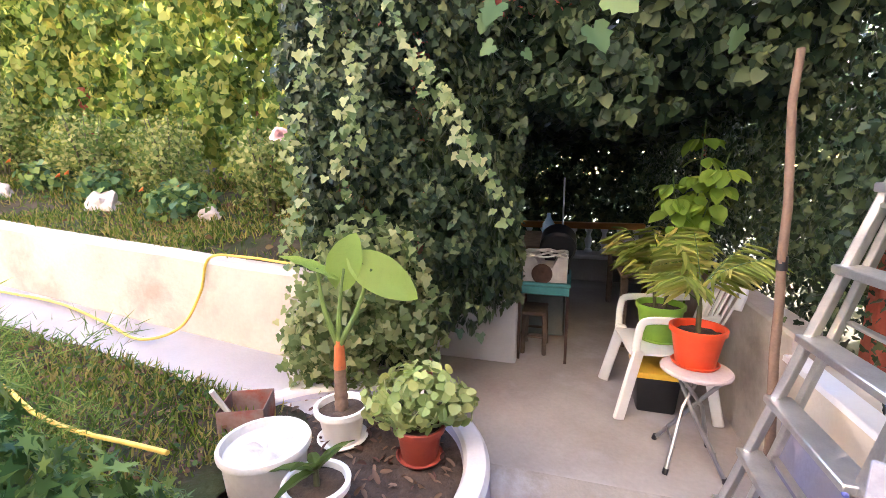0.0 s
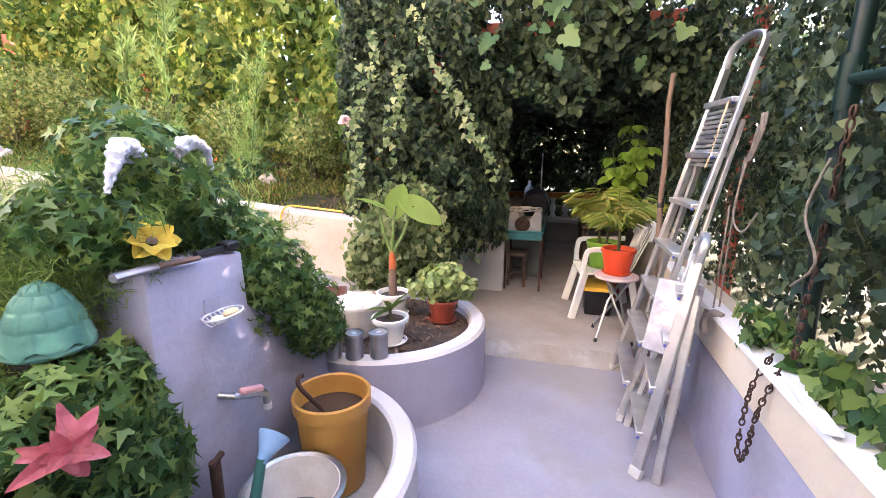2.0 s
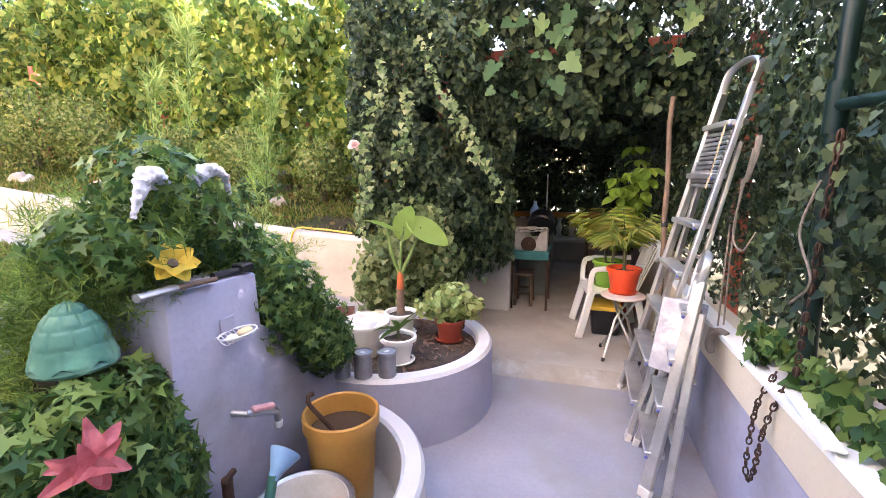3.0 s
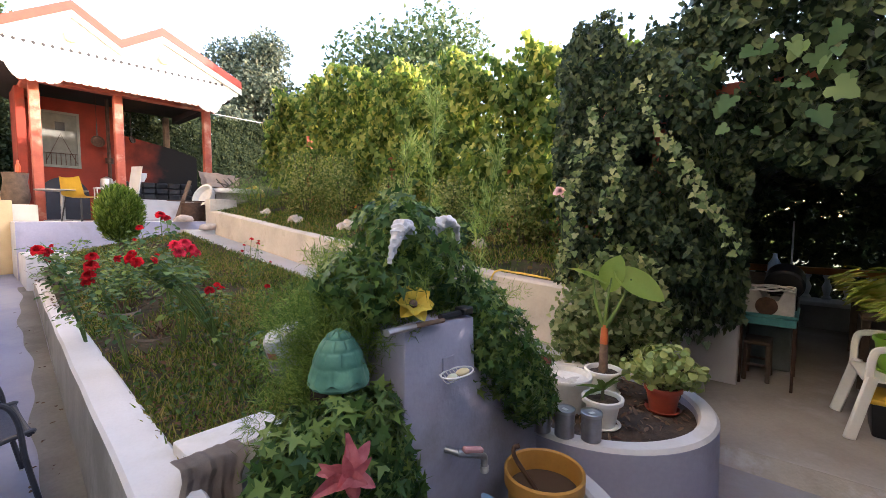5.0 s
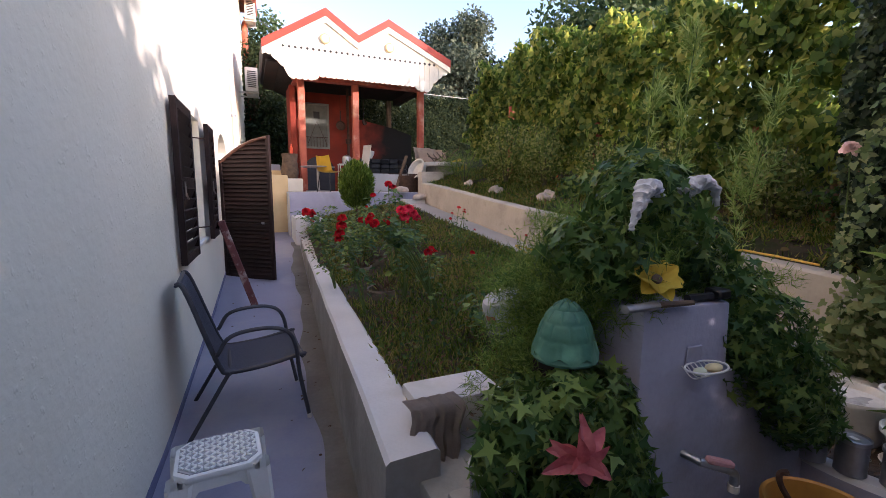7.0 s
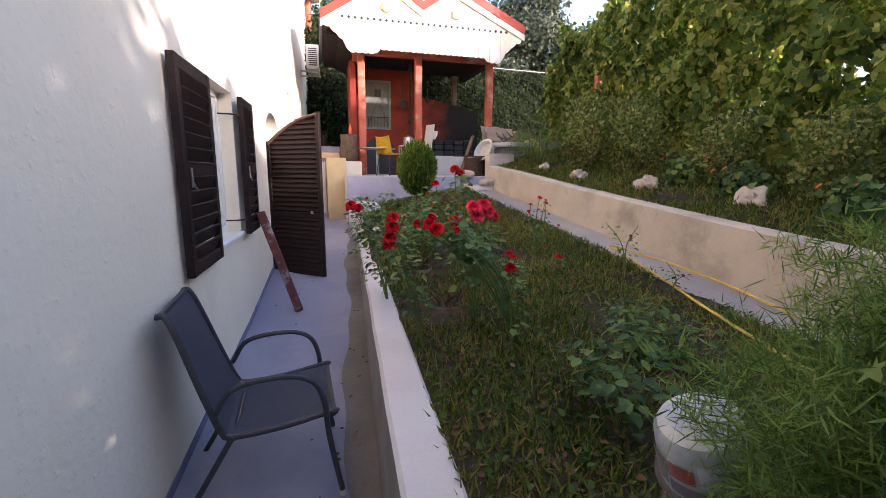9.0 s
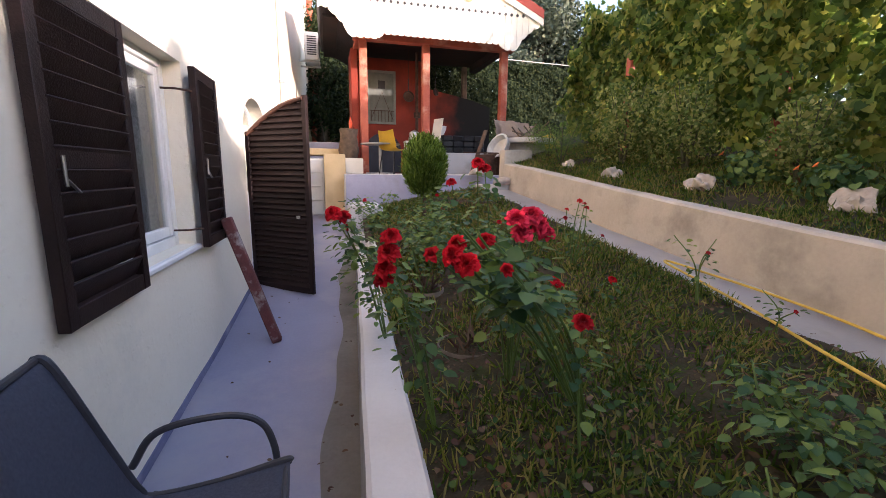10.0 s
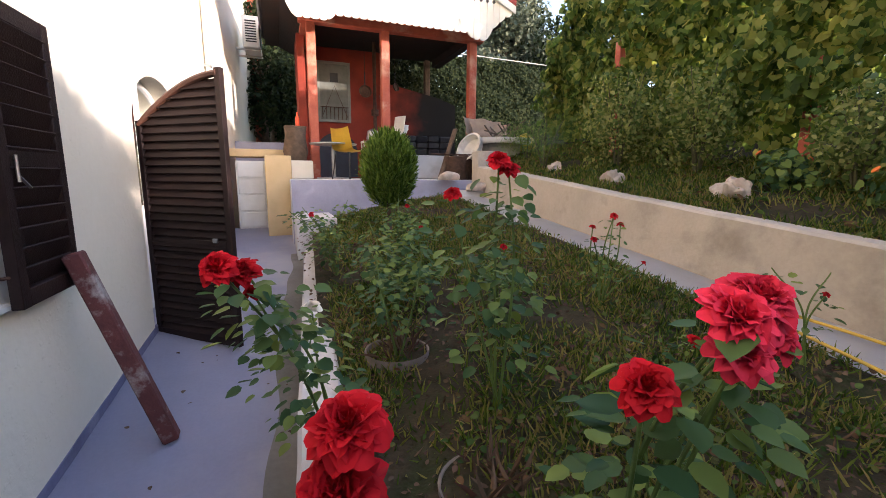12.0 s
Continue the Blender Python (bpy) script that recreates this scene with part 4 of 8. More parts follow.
part("door", bm_box(0.06, 0.58, 0.03, 0.048, 0.06, 0.76, 0.004), M_GREYGREEN, t)
part("door", bm_box(0.62, 1.16, 0.03, 0.048, 0.06, 0.76, 0.004), M_GREYGREEN, t)
t = thing("blue_bottle", "clear blue water bottle on the cupboard", "bottle", Matrix.Translation((4.05, 0.22, 0.922)))
part("bottle", bm_lathe([(0, 0), (0.05, 0), (0.055, 0.02), (0.055, 0.2), (0.02, 0.26), (0.018, 0.3), (0, 0.3)], 20), M_BLUE, t)
t = thing("white_rod", "thin white rod standing on the cupboard", "rod", Matrix.Translation((4.35, 0.1, 0.922)))
part("rod", bm_tube([(0, 0, 0), (0.0, 0, 0.62)], 0.008, 8), M_WHITE, t)

# ---- balustrade at the end of the arbour ----
t = thing("balustrade", "white balusters under an orange painted rail on a low wall", "balustrade", Matrix.Translation((6.45, 0.0, 0.08)))
part("plinth", bm_box(-0.1, 0.12, -0.95, 1.3, 0, 0.34, 0.01), M_KERBSIDE, t)
part("bench_slab", bm_box(-0.28, 0.14, -0.95, 1.3, 0.343, 0.40, 0.012), M_KERB, t)
part("rail", bm_box(-0.06, 0.06, -0.95, 1.3, 0.74, 0.83, 0.01), mat("orange_paint", (0.55, 0.22, 0.04), (0.42, 0.16, 0.03), 0.6, 6, 0.15), t, "orange painted rail")
bal_mesh = part("baluster", bm_lathe([(0, 0.0), (0.055, 0.0), (0.055, 0.03), (0.03, 0.06), (0.05, 0.13), (0.055, 0.17), (0.028, 0.24), (0.03, 0.28), (0.05, 0.31), (0.05, 0.335), (0, 0.335)], 14), M_WHITEPAINT, t)
bal_mesh.matrix_basis = Matrix.Translation((0, -0.85, 0.402))
for k in range(1, 10):
    piece("baluster", bal_mesh.data, t, Matrix.Translation((0, -0.85 + 0.21 * k, 0.402)))
t = thing("clutter_bench", "low bench with boxes under the ivy", "bench", Matrix.Translation((4.6, -0.62, 0.08)))
part("seat", bm_box(-0.8, 0.8, -0.25, 0.22, 0.62, 0.66, 0.01), M_BARK, t)
for x in (-0.72, 0.72):
    for y in (-0.2, 0.18):
        part("leg", bm_box(x - 0.03, x + 0.03, y - 0.03, y + 0.03, 0, 0.62, 0.004), M_BARK, t)
for i, (x, c) in enumerate(((-0.5, M_RED), (-0.15, M_DIRTY), (0.3, M_CREAM))):
    t = thing("small_box", "small coloured box on the bench", "box", Matrix.Translation((4.6 + x, -0.6, 0.742)))
    part("body", bm_box(-0.1, 0.1, -0.08, 0.08, 0, 0.09 + 0.02 * i, 0.008), c, t)
    part("lid", bm_box(-0.104, 0.104, -0.084, 0.084, 0.09 + 0.02 * i, 0.11 + 0.02 * i, 0.005), M_DIRTY, t)
# pergola beams
for i, (x, z) in enumerate(((2.70, 2.48), (3.9, 2.42), (5.6, 2.42))):
    structure("pergola_beam_%d" % (i + 1), bm_box(x, x + 0.09, -1.2, 1.5, z, z + 0.12, 0.006), M_REDPAINT, "red painted pergola beam wrapped in vines", "beam")
for i, (x, y) in enumerate(((2.6, 0.95), (2.4, -1.4), (5.64, 1.7), (5.64, -1.4))):
    structure("pergola_post_%d" % (i + 1), bm_box(x, x + 0.09, y - 0.045, y + 0.045, 0.0, 2.5, 0.006), M_REDPAINT, "red pergola post hidden in ivy", "post")

# ---- things in the round planter ----
PZ = 0.372
t = thing("white_flower_pot", "white plastic pot with a small strappy plant", "potted plant", Matrix.Translation((1.12, 0.80, PZ)))
p1 = part("pot", pot(0.07, 0.108, 0.17, 0.012, 0.02), M_WHITE, t)
part("saucer", bm_lathe([(0, 0), (0.09, 0.0), (0.105, 0.016), (0.098, 0.018), (0.088, 0.006), (0, 0.006)], 32), M_WHITE, p1)
part("potting_soil", disc(0.096, 0.14, 2), M_SOIL, t)
part("stem", bm_tube([(0, 0, 0.13), (0.0, 0.0, 0.22)], 0.012, 8, 0.009), M_TWIG, t)
for k, (a, e, ln) in enumerate(((100, 55, 0.2), (20, 20, 0.15), (250, 30, 0.15), (180, 62, 0.2), (310, 8, 0.15), (70, 15, 0.16))):
    part("leaf", bm_move(broad_leaf(ln, 0.042, 0.25, 0.35), Matrix.Translation((0, 0, 0.2)) @ Matrix.Rotation(radians(a), 4, "Z") @ Matrix.Rotation(radians(e), 4, "X")), L_WEED, t)

t = thing("elephant_ear", "elephant ear plant with broad pale leaves in a white pot", "potted plant", Matrix.Translation((1.58, 0.97, PZ)))
p1 = part("pot", pot(0.08, 0.115, 0.17, 0.012, 0.02), M_WHITE, t)
part("saucer", bm_lathe([(0, 0), (0.1, 0.0), (0.115, 0.016), (0.107, 0.018), (0.098, 0.006), (0, 0.006)], 32), M_WHITE, p1)
part("potting_soil", disc(0.102, 0.14, 3), M_SOIL, t)
bm = bm_lathe([(0, 0.12)] + [(0.030 + 0.003 * (i % 2) - 0.0005 * i, 0.12 + 0.018 * i) for i in range(14)] + [(0, 0.36)], 16)
part("trunk", bm, mat("ringed_trunk", (0.20, 0.13, 0.09), (0.11, 0.07, 0.05), 0.85, 20, 0.4), t, "ringed brown trunk")
part("sheath", bm_tube([(0, 0, 0.34), (0.003, 0, 0.41), (0.004, 0, 0.47)], 0.028, 12, 0.02), mat("orange_sheath", (0.50, 0.13, 0.035), (0.36, 0.08, 0.025), 0.6, 12, 0.2), t, "orange-brown sheath")
L_EAR = leaf_mat("elephant_ear_leaf", [(0.17, 0.26, 0.07), (0.22, 0.32, 0.09), (0.26, 0.36, 0.11), (0.3, 0.4, 0.13)], 0.45, 0.35, 6)
def aim(place, way, face):
    """A pose whose +y runs along way and whose +z turns to face."""
    y = Vector(way).normalized()
    x = y.cross(Vector(face)).normalized()
    z = x.cross(y)
    return Matrix.Translation(place) @ Matrix((x, y, z)).transposed().to_4x4()


for midp, end, way, face_, ln, wd in (
        ((0.0, -0.01, 0.60), (0.02, -0.03, 0.79), (0.1, -0.22, 1.0), (-1, 0.1, 0.1), 0.20, 0.18),
        ((0.02, -0.08, 0.60), (0.04, -0.15, 0.79), (0.0, -0.9, -0.45), (-0.9, -0.25, 0.55), 0.27, 0.17),
        ((-0.01, 0.06, 0.62), (0.0, 0.09, 0.79), (-0.05, 0.9, 0.42), (-0.1, -0.5, 0.9), 0.23, 0.085)):
    part("stalk", bm_tube(spline([(0, 0, 0.44), midp, end], 8), 0.016, 8, 0.006), M_STEM, t, "pale green stalk")
    part("leaf", bm_move(broad_leaf(ln, wd, 0.1, 0.18, 0.3), aim(end, way, face_) @ Matrix.Translation((0, -0.04, 0))), L_EAR, t, "broad veined leaf")

t = thing("jade_plant", "succulent with thick pale leaves in a terracotta pot", "potted plant", Matrix.Translation((1.56, 0.59, PZ)))
p1 = part("pot", pot(0.075, 0.105, 0.16, 0.012, 0.014), M_TERRA, t)
part("saucer", bm_lathe([(0, 0), (0.09, 0.0), (0.102, 0.016), (0.096, 0.018), (0.088, 0.006), (0, 0.006)], 32), M_TERRA, p1)
part("potting_soil", disc(0.095, 0.13, 5), M_SOIL, t)
for k in range(9):
    a = k * 2.4
    part("branch", bm_tube(spline([(0.02 * math.cos(a), 0.02 * math.sin(a), 0.12), (0.07 * math.cos(a), 0.07 * math.sin(a), 0.24), (0.14 * math.cos(a), 0.14 * math.sin(a), 0.3 + 0.05 * math.sin(3 * a))], 5), 0.009, 6, 0.005), M_TWIG, t)
blob_leaves("leaves", 620, [(0, 0, 0.27, 0.16, 0.17, 0.13), (0.05, -0.12, 0.22, 0.1, 0.1, 0.09), (-0.02, 0.13, 0.24, 0.1, 0.1, 0.09)], 0.047, OVAL, leaf_mat("jade_leaves", [(0.12, 0.18, 0.06), (0.18, 0.25, 0.08), (0.25, 0.31, 0.11), (0.32, 0.36, 0.14)], 0.2, 0.35, 6), t, shell=0.7, droop=-0.2, width=1.5, category="")

t = thing("white_bucket", "grimy white plastic bucket with old plaster inside", "bucket", Matrix.Translation((1.2, 1.07, PZ)) @ Matrix.Diagonal((1.12, 1.12, 1.2, 1)))
part("body", bm_lathe([(0, 0), (0.115, 0), (0.12, 0.006), (0.137, 0.155), (0.148, 0.157), (0.15, 0.17), (0.146, 0.178), (0.136, 0.176), (0.13, 0.15), (0, 0.14)], 40), M_DIRTY, t)
bm = disc(0.129, 0.135, 6, 0.03)
part("plaster", bm, mat("old_plaster", (0.50, 0.49, 0.46), (0.30, 0.28, 0.25), 0.9, 12, 0.6), t)
t = thing("rusty_tin_box", "rusty square tin holding a trowel", "tin", Matrix.Translation((1.5, 1.42, PZ + 0.0)) @ Matrix.Rotation(radians(25), 4, "Z"))
bm = bm_join(bm_box(-0.1, 0.1, -0.1, -0.096, 0, 0.16), bm_box(-0.1, 0.1, 0.096, 0.1, 0, 0.16), bm_box(-0.1, -0.096, -0.0955, 0.0955, 0, 0.16), bm_box(0.096, 0.1, -0.0955, 0.0955, 0, 0.16), bm_box(-0.0955, 0.0955, -0.0955, 0.0955, 0.0, 0.012))
part("body", bm, mat("rusty_tin", (0.30, 0.24, 0.22), (0.20, 0.12, 0.10), 0.6, 9, 0.3, metal=0.3, stain=(0.26, 0.06, 0.035), stain_at=0.52), t)
tr = part("trowel_handle", bm_tube([(-0.03, 0.06, 0.10), (-0.07, 0.12, 0.25)], 0.012, 8), M_DIRTY, t, "pale trowel handle")
part("trowel_blade", bm_bar((-0.005, 0.03, 0.014), (-0.03, 0.06, 0.11), 0.05, 0.003, 0), M_STEEL, t)
for k, (x, y) in enumerate(((0.745, 0.985), (0.775, 0.868), (0.825, 0.745))):
    t = thing("paint_tin", "small dusty paint tin on the planter rim", "tin", Matrix.Translation((x, y, 0.422)) @ Matrix.Rotation(k * 1.3, 4, "Z") @ Matrix.Diagonal((1.12, 1.12, 1.3, 1)), "paint tins on the planter")
    part("body", bm_lathe([(0, 0), (0.043, 0), (0.046, 0.003), (0.045, 0.006), (0.045, 0.1), (0, 0.1)], 28), M_TIN, t)
    part("lid", bm_lathe([(0.044, 0.098), (0.049, 0.1), (0.049, 0.112), (0.045, 0.114), (0.042, 0.107), (0, 0.107)], 28), M_STEEL, t)
    part("handle", bm_tube(spline([(0.046, 0, 0.08), (0.035, -0.035, 0.05), (0, -0.05, 0.035), (-0.035, -0.035, 0.05), (-0.046, 0, 0.08)], 5), 0.0012, 5), M_STEEL, t)
    part("label", bm_box(-0.013, 0.013, -0.009, 0.009, 0.1075, 0.109), M_WHITE, t, "white paper label")

# dry leaves on planter soil
n = 260
a, r = rng.uniform(0, 6.283, n), 0.55 * np.sqrt(rng.random(n))
leaf_mesh("leaf_litter", np.stack([1.4 + r * np.cos(a), 0.95 + r * np.sin(a), 0.378 + rng.uniform(0, 0.015, n)], 1), np.array([0, 0, 1.0]) + jitter(n, 0.5), jitter(n, 1), 0.05 * rng.uniform(0.4, 1.3, n), OVAL, L_DRY, None, "dry leaves lying on the planter soil", "leaves", width=0.5)

# ---- basin things ----
t = thing("mustard_bucket", "mustard plastic bucket of muddy water in the basin", "bucket", Matrix.Translation((0.34, 0.755, 0.032)) @ Matrix.Diagonal((1.1, 1.1, 1.15, 1)))
part("body", bm_lathe([(0, 0), (0.115, 0), (0.12, 0.006), (0.142, 0.33), (0.154, 0.335), (0.156, 0.385), (0.15, 0.392), (0.143, 0.386), (0.138, 0.34), (0.13, 0.2), (0, 0.2)], 44), M_MUSTARD, t)
part("muddy_water", bm_lathe([(0, 0.31), (0.136, 0.31)], 32), mat("muddy_water", (0.075, 0.05, 0.035), (0.06, 0.04, 0.028), 0.12, 4, 0.02), t, "brown muddy water")
rod = part("iron_hook", bm_tube(spline([(-0.06, -0.03, 0.31), (-0.1, 0.02, 0.40), (-0.135, 0.05, 0.47), (-0.13, 0.06, 0.50), (-0.11, 0.05, 0.505)], 6), 0.009, 6), M_RUST, t, "rusty iron hook")
t = thing("enamel_bowl", "white enamel bowl with a grey rim standing in the basin", "bowl", Matrix.Translation((-0.005, 0.725, 0.032)))
part("bowl", bm_lathe([(0, 0.0), (0.09, 0.0), (0.12, 0.03), (0.165, 0.245), (0.185, 0.25), (0.187, 0.258), (0.165, 0.26), (0.155, 0.23), (0.11, 0.05), (0, 0.03)], 44), M_DIRTY, t)
part("dishwater", bm_lathe([(0, 0.10), (0.124, 0.10)], 32), mat("grey_water", (0.20, 0.20, 0.22), (0.15, 0.15, 0.17), 0.08, 4, 0.02), t, "murky grey water")
part("rim", bm_lathe([(0.163, 0.256), (0.18, 0.266), (0.192, 0.262), (0.192, 0.252), (0.18, 0.249)], 44), M_STEEL, t, "grey metal rim")
t = thing("watering_can", "green watering can with a pale blue sprinkler head", "watering can", Matrix.Translation((-0.42, 0.70, 0.0)))
part("body", bm_lathe([(0, 0.0), (0.11, 0.0), (0.115, 0.01), (0.105, 0.3), (0.1, 0.31), (0.095, 0.3), (0.1, 0.03), (0, 0.03)], 32), M_CANGREEN, t)
part("spout", bm_tube(spline([(0.09, 0.0, 0.12), (0.17, 0.0, 0.38), (0.235, 0.0, 0.55)], 8), 0.022, 10, 0.016), M_CANGREEN, t)
part("handle", bm_tube(spline([(-0.1, 0, 0.28), (-0.06, 0, 0.4), (0.04, 0, 0.42), (0.09, 0, 0.30)], 6), 0.012, 8), M_CANGREEN, t)
part("sprinkler_head", bm_move(bm_lathe([(0.014, 0), (0.02, 0.03), (0.045, 0.085), (0.047, 0.092), (0.04, 0.094), (0, 0.098)], 24), Matrix.Translation((0.228, 0, 0.535)) @ Matrix.Rotation(radians(55), 4, "Y") @ Matrix.Diagonal((1.15, 1.15, 1.0, 1))), M_BLUE, t, "pale blue sprinkler head")
t = thing("jerry_can", "small pale plastic canister beside the basin", "canister", Matrix.Translation((-0.24, 0.87, 0.032)))
part("body", bm_box(-0.08, 0.08, -0.05, 0.05, 0, 0.27, 0.025, 3), M_DIRTY, t)
part("cap", bm_lathe([(0, 0.265), (0.025, 0.265), (0.025, 0.3), (0, 0.3)], 16), M_TERRA, t)

# ---- tap, soap and ornaments on the pillar ----
t = thing("garden_tap", "old brass garden tap with a taped handle", "tap", Matrix.Translation((-0.03, 1.0, 0.63)))
part("pipe", bm_tube([(0, 0.01, 0), (0.03, -0.06, -0.01)], 0.013, 10), M_STEEL, t)
part("body", bm_tube(spline([(0.02, -0.05, -0.005), (0.08, -0.09, -0.02), (0.125, -0.10, -0.045), (0.13, -0.10, -0.09)], 6), 0.015, 10), M_STEEL, t)
part("handle", bm_bar((0.03, -0.068, 0.012), (0.115, -0.10, -0.012), 0.03, 0.022, 0.006), mat("pink_tape", (0.55, 0.30, 0.30), (0.45, 0.22, 0.22), 0.7, 12, 0.2), t, "handle wound with faded pink tape")
part("stopper", bm_tube([(0.13, -0.10, -0.085), (0.13, -0.10, -0.11)], 0.018, 10), M_DIRTY, t)
t = thing("pipe_stub", "rusty capped pipe stub in front of the wall", "pipe", Matrix.Translation((-0.13, 0.95, 0.0)))
part("pipe", bm_tube([(0, 0, 0), (0, 0, 0.44)], 0.02, 12), M_RUST, t)
part("valve", bm_bar((-0.03, -0.01, 0.44), (0.03, -0.01, 0.46), 0.02, 0.02), M_RUST, t)
t = thing("soap_dish", "white wire soap dish holding two worn soaps", "soap dish", Matrix.Translation((-0.02, 0.998, 0.935)))
loop = [(0.075 * math.cos(a) * 1.1, -0.05 + 0.045 * math.sin(a), 0.02) for a in [2 * math.pi * i / 24 for i in range(24)]]
part("rim_wire", bm_tube(loop, 0.0035, 6, closed=True), M_WHITE, t)
for k in range(-3, 4):
    part("cross_wire", bm_tube(spline([(k * 0.02, -0.09, 0.018), (k * 0.02, -0.05, -0.008), (k * 0.02, -0.008, 0.018)], 4), 0.002, 5), M_WHITE, t)
part("back_plate", bm_box(-0.035, 0.035, -0.008, 0.0, 0.0, 0.075, 0.003), M_GREYWALL, t)
t = thing("soap_bar", "worn cream bar of soap in the wire dish", "soap", Matrix.Translation((0.01, 0.945, 0.95)))
bm = bmesh.new()
bmesh.ops.create_uvsphere(bm, u_segments=16, v_segments=8, radius=1, matrix=Matrix.Diagonal((0.036, 0.02, 0.014, 1)))
part("bar", bm, mat("cream_soap", (0.74, 0.62, 0.34), (0.68, 0.55, 0.3), 0.5, 20, 0.05), t)
t = thing("soap_bar", "green-white worn bar of soap in the wire dish", "soap", Matrix.Translation((-0.055, 0.945, 0.948)))
bm = bmesh.new()
bmesh.ops.create_uvsphere(bm, u_segments=16, v_segments=8, radius=1, matrix=Matrix.Diagonal((0.026, 0.016, 0.012, 1)))
part("bar", bm, mat("pale_green_soap", (0.68, 0.70, 0.5), (0.6, 0.62, 0.42), 0.5, 20, 0.05), t)


def artificial_flower(name, label, m, material, n, ln, wd, centre):
    t = thing(name, label, "flower", m)
    for k in range(n):
        part("petal", bm_move(broad_leaf(ln, wd, 0.2, 0.1), Matrix.Rotation(2 * math.pi * k / n, 4, "Z") @ Matrix.Rotation(radians(38 if k % 2 else 18), 4, "X")), material, t)
    part("centre", bm_lathe([(0, 0), (ln * 0.2, 0.005), (ln * 0.18, ln * 0.25), (0, ln * 0.3)], 14), centre, t)
    return t


artificial_flower("yellow_flower_ornament", "yellow artificial flower on top of the pillar", pose(-0.20, 1.015, 1.235, 48, 0, -24), mat("yellow_fabric", (0.78, 0.64, 0.10), (0.68, 0.48, 0.05), 0.6, 14, 0.1), 11, 0.082, 0.066, M_BARK)
M_FADEDPINK = mat("faded_pink_fabric", (0.72, 0.26, 0.27), (0.52, 0.12, 0.14), 0.65, 22, 0.3)
t = thing("pink_flower_ornament", "faded pink artificial poinsettia in the ivy", "flower", pose(-0.60, 0.865, 0.845, 68, 0, -28) @ Matrix.Diagonal((0.92, 0.92, 0.92, 1)))
for k in range(13):
    a, inner = radians(k * 61 + rng.uniform(-22, 22)), k > 7
    leaf = broad_leaf(rng.uniform(0.05, 0.08) if inner else rng.uniform(0.075, 0.125), rng.uniform(0.034, 0.045) if inner else rng.uniform(0.042, 0.056), rng.uniform(0.1, 0.4), rng.uniform(0.1, 0.8))
    part("petal", bm_move(leaf, pose(0, 0, 0.014 * (k // 4), rng.uniform(25, 55) if inner else rng.uniform(-10, 30), rng.uniform(-30, 30), math.degrees(a))), M_FADEDPINK, t)
part("centre", bm_lathe([(0, 0), (0.012, 0.005), (0.01, 0.02), (0, 0.024)], 12), M_FADEDPINK, t)
t = thing("wire_brush", "old wire brush with a wooden handle on the pillar", "brush", Matrix.Translation((-0.2, 0.985, 1.17)))
part("handle", bm_tube([(-0.02, 0, 0), (0.14, 0.0, -0.008)], 0.011, 8, 0.009), M_WOODPOLE, t)
part("bristles", bm_tube([(-0.15, 0, 0.0), (-0.02, 0, 0.0)], 0.016, 10, flat=0.8), M_TIN, t, "grey wire bristles")
t = thing("hand_fork", "dark hand tool lying on the pillar", "tool", Matrix.Translation((0.02, 1.02, 1.165)))
part("shaft", bm_tube([(-0.06, 0, 0), (0.1, 0.0, -0.004)], 0.013, 8), M_BLACK, t)
part("head", bm_box(0.06, 0.12, -0.03, 0.03, -0.012, 0.02, 0.006), M_BLACK, t)
# ceramic turtle shell: a dome with raised plates
t = thing("turtle_ornament", "green glazed ceramic turtle shell among the fern", "ornament", pose(-0.43, 1.14, 1.0, 0, 0, 20) @ Matrix.Diagonal((0.86, 0.86, 0.90, 1)))
bm = bmesh.new()
bmesh.ops.create_uvsphere(bm, u_segments=108, v_segments=96, radius=1)
bmesh.ops.delete(bm, geom=[v for v in bm.verts if v.co.z < -0.02], context="VERTS")
for v in bm.verts:
    a, e = math.atan2(v.co.y, v.co.x), max(0.0, v.co.z)
    ring = math.asin(min(1.0, e)) / (math.pi / 2) * 4.6
    row = math.floor(ring)
    across = (a / (2 * math.pi) * 9 + 0.5 * (row % 2)) % 1.0
    edge = min(1.0, 8 * min(across, 1 - across), 6 * min(ring - row, row + 1 - ring))
    k = 0.955 + 0.03 * edge + 0.015 * (1 - (ring - row))
    flare = 1 + 0.12 * (1 - e) ** 8
    taper = (1 - e ** 2) ** 0.08 if e < 1 else 1.0
    v.co = Vector((v.co.x * 0.112 * k * flare * taper, v.co.y * 0.112 * k * flare * taper, v.co.z * 0.195 * k - 0.012 * (1 - e) ** 4 * math.cos(8 * a)))
part("shell", bm, M_TURTLE, t)
part("shell_rim", bm_lathe([(0.10, -0.016), (0.116, -0.018), (0.121, -0.008), (0.112, 0.006)], 40), M_TURTLE, t)
blk = structure("turtle_stone", bm_box(-0.50, -0.35, 1.09, 1.24, 0.5, 0.985, 0.04, 3), M_SOIL, "rough stone pedestal hidden in the fern", "pedestal")


